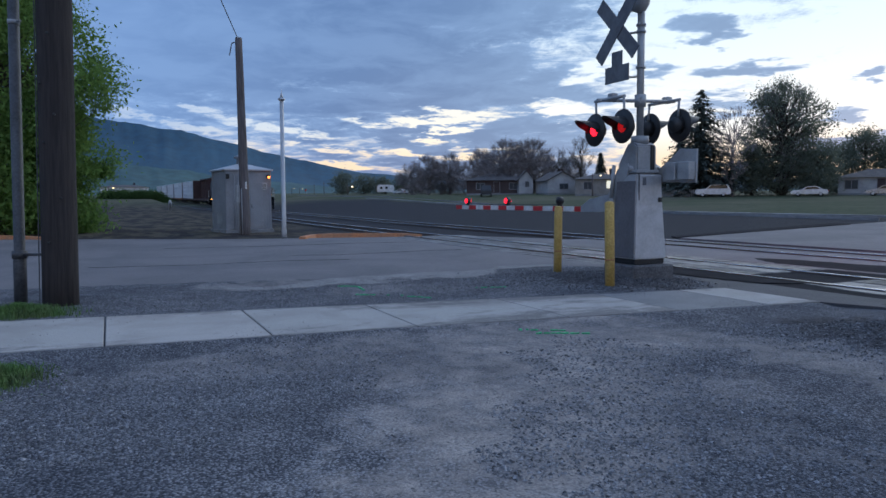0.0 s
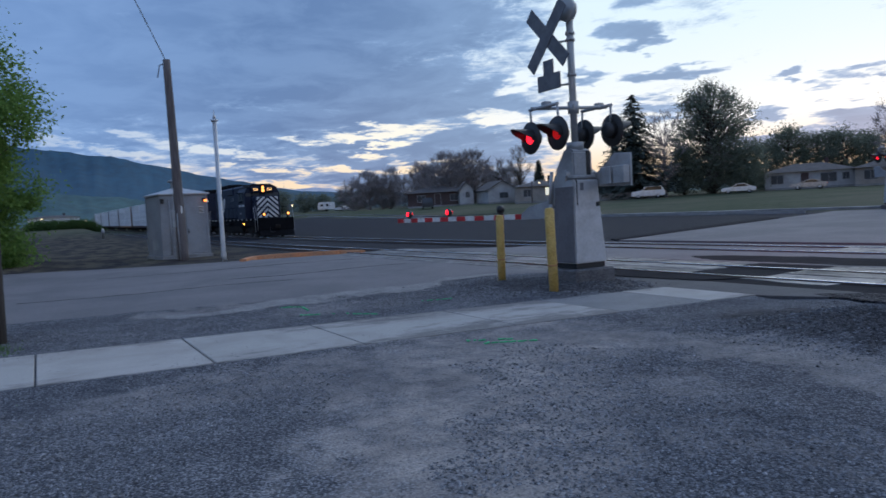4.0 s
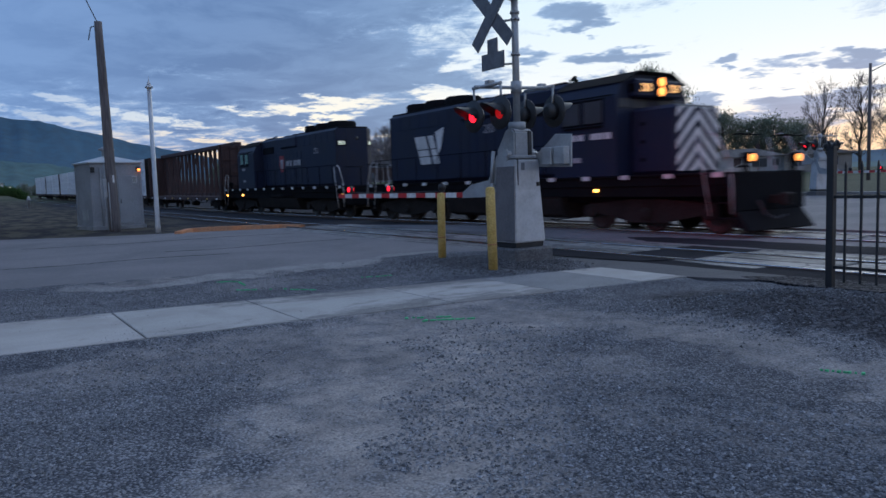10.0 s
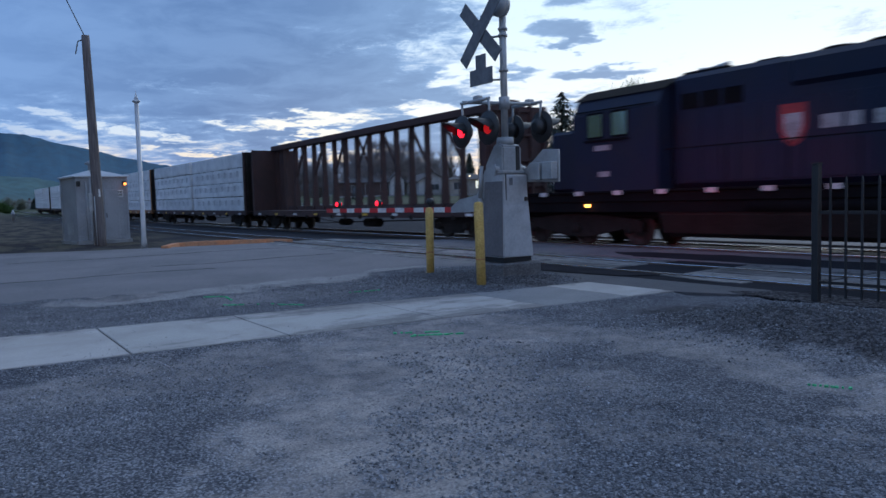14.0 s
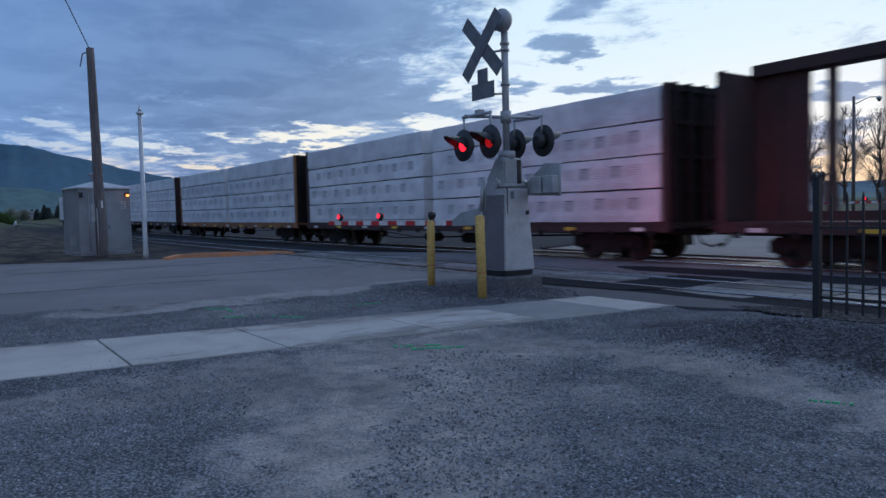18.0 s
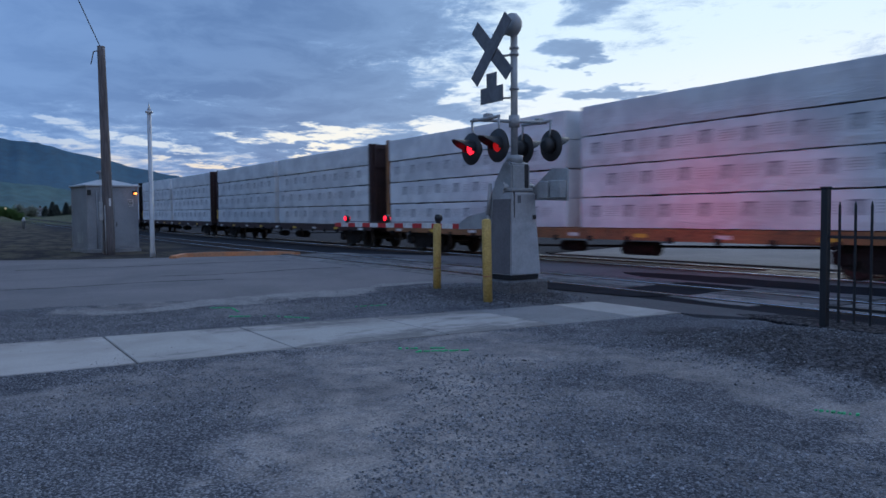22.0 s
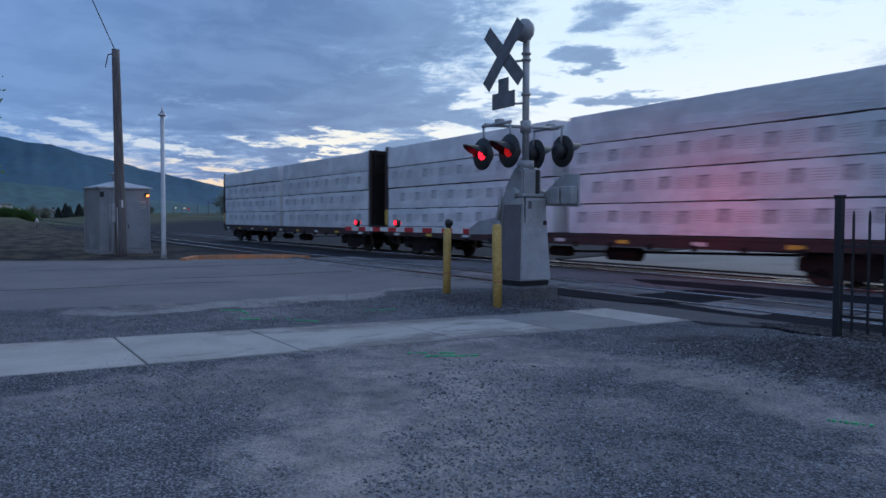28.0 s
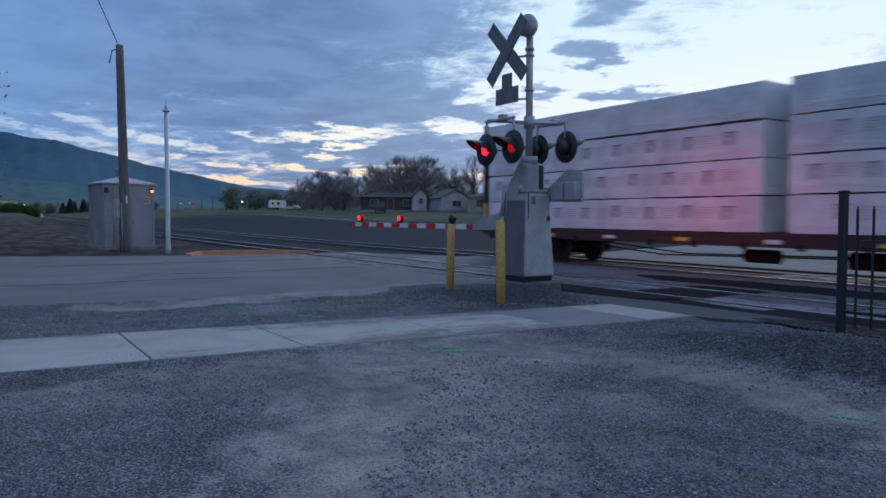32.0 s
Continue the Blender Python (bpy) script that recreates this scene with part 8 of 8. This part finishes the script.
# ---- mountains ----
def ridge(name, dist, table, mat, label, rough, foot=-20.0):
    """A range of hills round the horizon: table of yaw and rise in degrees."""
    yaws = np.arange(table[0][0], table[-1][0] + 0.01, 0.25)
    rises = np.interp(yaws, [a for a, b in table], [b for a, b in table])
    verts, faces, rows = [], [], 9
    for i, (yaw, rise) in enumerate(zip(yaws, rises)):
        top = dist * math.tan(radians(rise))
        for j in range(rows):
            f = j / (rows - 1)
            d = dist * (1 - 0.30 * (1 - f) ** 1.2)
            z = foot + (top - foot) * f ** 1.35
            z += rough * top * f * (noise.noise((yaw * 0.55, f * 3.0, dist)) * 0.6 + noise.noise((yaw * 1.9, f * 6.0, dist)) * 0.25) * (0.35 if j == rows - 1 else 1.0)
            verts.append((d * math.sin(radians(yaw)), d * math.cos(radians(yaw)), z))
    for i in range(len(yaws) - 1):
        for j in range(rows - 1):
            a = i * rows + j
            faces.append((a, a + rows, a + rows + 1, a + 1))
    return tagged(new(name, mesh_from(name, verts, faces, mat, True)), label, "mountain", kind="structure")


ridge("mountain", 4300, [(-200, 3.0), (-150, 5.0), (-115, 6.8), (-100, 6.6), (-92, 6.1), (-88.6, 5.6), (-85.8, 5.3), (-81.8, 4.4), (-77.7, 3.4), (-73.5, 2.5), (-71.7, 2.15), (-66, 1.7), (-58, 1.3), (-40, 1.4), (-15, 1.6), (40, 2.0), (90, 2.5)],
      M["ridge"], "long forested mountain ridge, its dark blue tinted for haze", 0.16)
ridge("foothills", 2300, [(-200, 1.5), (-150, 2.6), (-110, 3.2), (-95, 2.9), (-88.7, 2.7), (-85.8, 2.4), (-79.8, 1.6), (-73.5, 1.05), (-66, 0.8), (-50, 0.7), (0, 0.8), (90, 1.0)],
      M["foothill"], "green grassy foothills below the mountain, tinted for haze", 0.3)

# ---- loose stones and grass ----
def off_walk(x, y):
    return not (walk_x(y, True) - 0.02 < x < walk_x(y, False) + 0.02)


def scatter_stones(name, count, area, size, mat, label, seed, keep=None):
    rng = random.Random(seed)
    verts, faces = [], []
    shape = [(1, 0, 0), (-0.5, 0.87, 0), (-0.5, -0.87, 0), (0.15, 0.1, 0.8), (0, 0, -0.5)]
    tri = [(0, 1, 3), (1, 2, 3), (2, 0, 3), (1, 0, 4), (2, 1, 4), (0, 2, 4)]
    for _ in range(count):
        x, y = area(rng)
        if keep and not keep(x, y):
            continue
        s, a = size(rng), rng.uniform(0, 6.28)
        c, d, b = math.cos(a), math.sin(a), len(verts)
        z = lot(x, y) if off_walk(x, y) else 0.008
        sx, sy, sz = s * rng.uniform(0.7, 1.3), s * rng.uniform(0.6, 1.1), s * rng.uniform(0.5, 0.9)
        for vx, vy, vz in shape:
            px, py = vx * sx + rng.uniform(-0.2, 0.2) * s, vy * sy + rng.uniform(-0.2, 0.2) * s
            verts.append((x + c * px - d * py, y + d * px + c * py, z + vz * sz + 0.2 * s))
        faces += [tuple(b + i for i in f) for f in tri]
    return tagged(new(name, mesh_from(name, verts, faces, mat)), label, "gravel", kind="stuff")


def near_area(rng):
    r, a = 2.2 + 7.5 * rng.random() ** 1.3, radians(rng.uniform(-108, -22))
    return r * math.sin(a), r * math.cos(a)


def trodden_way(x, y):
    """1 on the driven way over the lot, where few stones lie."""
    return max(math.exp(-(((x - cx) / rx) ** 2 + ((y - cy) / ry) ** 2)) for cx, cy, rx, ry in ((-2.6, 1.0, 1.4, 1.4), (-4.2, 1.9, 1.4, 1.2), (-5.4, 3.2, 1.5, 1.4), (-6.6, 4.6, 1.3, 1.5), (-4.6, 6.0, 1.4, 0.6)))


def stone_keep(x, y):
    clump = noise.noise((x * 0.45, y * 0.45, 5.0)) + 0.5 * noise.noise((x * 1.3, y * 1.3, 9.0))
    return off_walk(x, y) and -13 < x < 3 and -2.5 < y < 9.8 and clump > -0.16 + 0.22 * trodden_way(x, y)


scatter_stones("gravel_stones", 110000, near_area, lambda r: 0.0045 + 0.015 * r.random() ** 3.2, M["stone"], "loose crushed grey stones on the lot", 1, stone_keep)
scatter_stones("gravel_stones", 5000, lambda r: (r.gauss(-4.2, 0.8), r.gauss(7.75, 0.6)), lambda r: 0.008 + 0.017 * r.random() ** 2, M["stone_dark"], "dark crushed stones heaped on the mound", 2, lambda x, y: off_walk(x, y) and y < 9.4)
scatter_stones("gravel_stones", 6500, lambda r: (r.gauss(-11.0, 1.0), r.gauss(8.4, 0.8)), lambda r: 0.009 + 0.02 * r.random() ** 2, M["stone_dark"], "coarse dark crushed stones round the signal", 3, lambda x, y: off_walk(x, y) and -13.2 < x and y < 10)
scatter_stones("gravel_stones", 6000, lambda r: (r.uniform(-13.0, -10.2), r.uniform(-2, 7.5)), lambda r: 0.007 + 0.014 * r.random() ** 2.5, M["stone"], "loose grey stones on the verge", 4, off_walk)


def grass_patch(name, cx, cy, rx, ry, count, h, label, seed):
    rng = random.Random(seed)
    verts, faces = [], []
    for _ in range(count):
        a, r = rng.uniform(0, 6.28), abs(rng.gauss(0, 0.42))
        x, y = cx + rx * r * math.cos(a), cy + ry * r * math.sin(a)
        if not off_walk(x, y):
            continue
        k, hh, w = len(verts), h * rng.uniform(0.4, 1.1) * max(0.25, 1.15 - r * 0.7), rng.uniform(0.004, 0.009)
        q, bend = rng.uniform(0, 6.28), rng.uniform(0.1, 0.6) * hh
        dx, dy, z = math.cos(q), math.sin(q), (lot(x, y) if -13.3 < x else 0) - 0.01
        verts += [(x - dy * w, y + dx * w, z), (x + dy * w, y - dx * w, z), (x + dx * bend * 0.4 + dy * w * 0.7, y + dy * bend * 0.4 - dx * w * 0.7, z + hh * 0.6),
                  (x + dx * bend * 0.4 - dy * w * 0.7, y + dy * bend * 0.4 + dx * w * 0.7, z + hh * 0.6), (x + dx * bend, y + dy * bend, z + hh)]
        faces += [(k, k + 1, k + 2, k + 3), (k + 3, k + 2, k + 4)]
    return tagged(new(name, mesh_from(name, verts, faces, M["grass"])), label, "grass", kind="stuff")


grass_patch("grass_patch", -11.2, -1.2, 0.80, 0.85, 5200, 0.17, "green grass tuft at the pole's foot", 1)
grass_patch("grass_patch", -7.25, -1.02, 0.62, 0.50, 5200, 0.13, "green grass growing beside the sidewalk", 2)


def on_edge(rng):
    """Grit kicked onto the sidewalk, mostly along its edges."""
    y = rng.uniform(-2.5, 8.6)
    f = abs(rng.gauss(0, 0.16))
    a, b = walk_x(y, True), walk_x(y, False)
    f = f if rng.random() < 0.5 else 1 - f
    return a + (b - a) * min(max(f, 0.0), 1.0), y


scatter_stones("sidewalk_grit", 2600, on_edge, lambda r: 0.004 + 0.007 * r.random() ** 2, M["stone"], "grit scattered over the sidewalk", 7, lambda x, y: noise.noise((x * 0.8, y * 0.8, 2.0)) > -0.05)


# ---- what moves ----
def run_of(t):
    """How far the train has come since 20 s."""
    return SPEED * (min(t, 25.0) - 20.0) + SLOWED * max(0.0, t - 25.0)


def ride(ob, place, turned):
    """place: the x of the vehicle's middle at 20 s."""
    rows = []
    for k in range(33):
        x = run_of(k) + place
        slope = math.degrees(math.atan((grade(x - 6) - grade(x + 6)) / 12))
        m = pose(x, TRACK_Y, grade(x) + 0.038, 0, slope, 0)
        rows.append((k, m @ pose(0, 0, 0, 0, 0, 180) if turned else m))
    walk(ob, rows)


def roll_wheels():
    """All wheels of one size turn alike, so they share one action."""
    first = {}
    for ob, r, turned in WHEELSETS:
        key = (r, turned)
        if key not in first:
            step = 2 / FPS
            sign = -1 if turned else 1
            walk(ob, [(k * step, pose(0, 0, 0, 0, math.degrees(k * step * SPEED / r) * sign % 360, 0)) for k in range(481)])
            first[key] = ob.animation_data
        else:
            ob.rotation_mode = "QUATERNION"
            data = ob.animation_data_create()
            data.action = first[key].action
            data.action_slot = first[key].action_slot


def motions():
    ride(LOCO_A, 59.65, False)
    ride(LOCO_B, 38.4, True)
    ride(EMPTY_CAR, 16.45, False)
    for k, car in enumerate(LOADED):
        ride(car, -7.86 - 24.3 * k, False)
    roll_wheels()


motions()
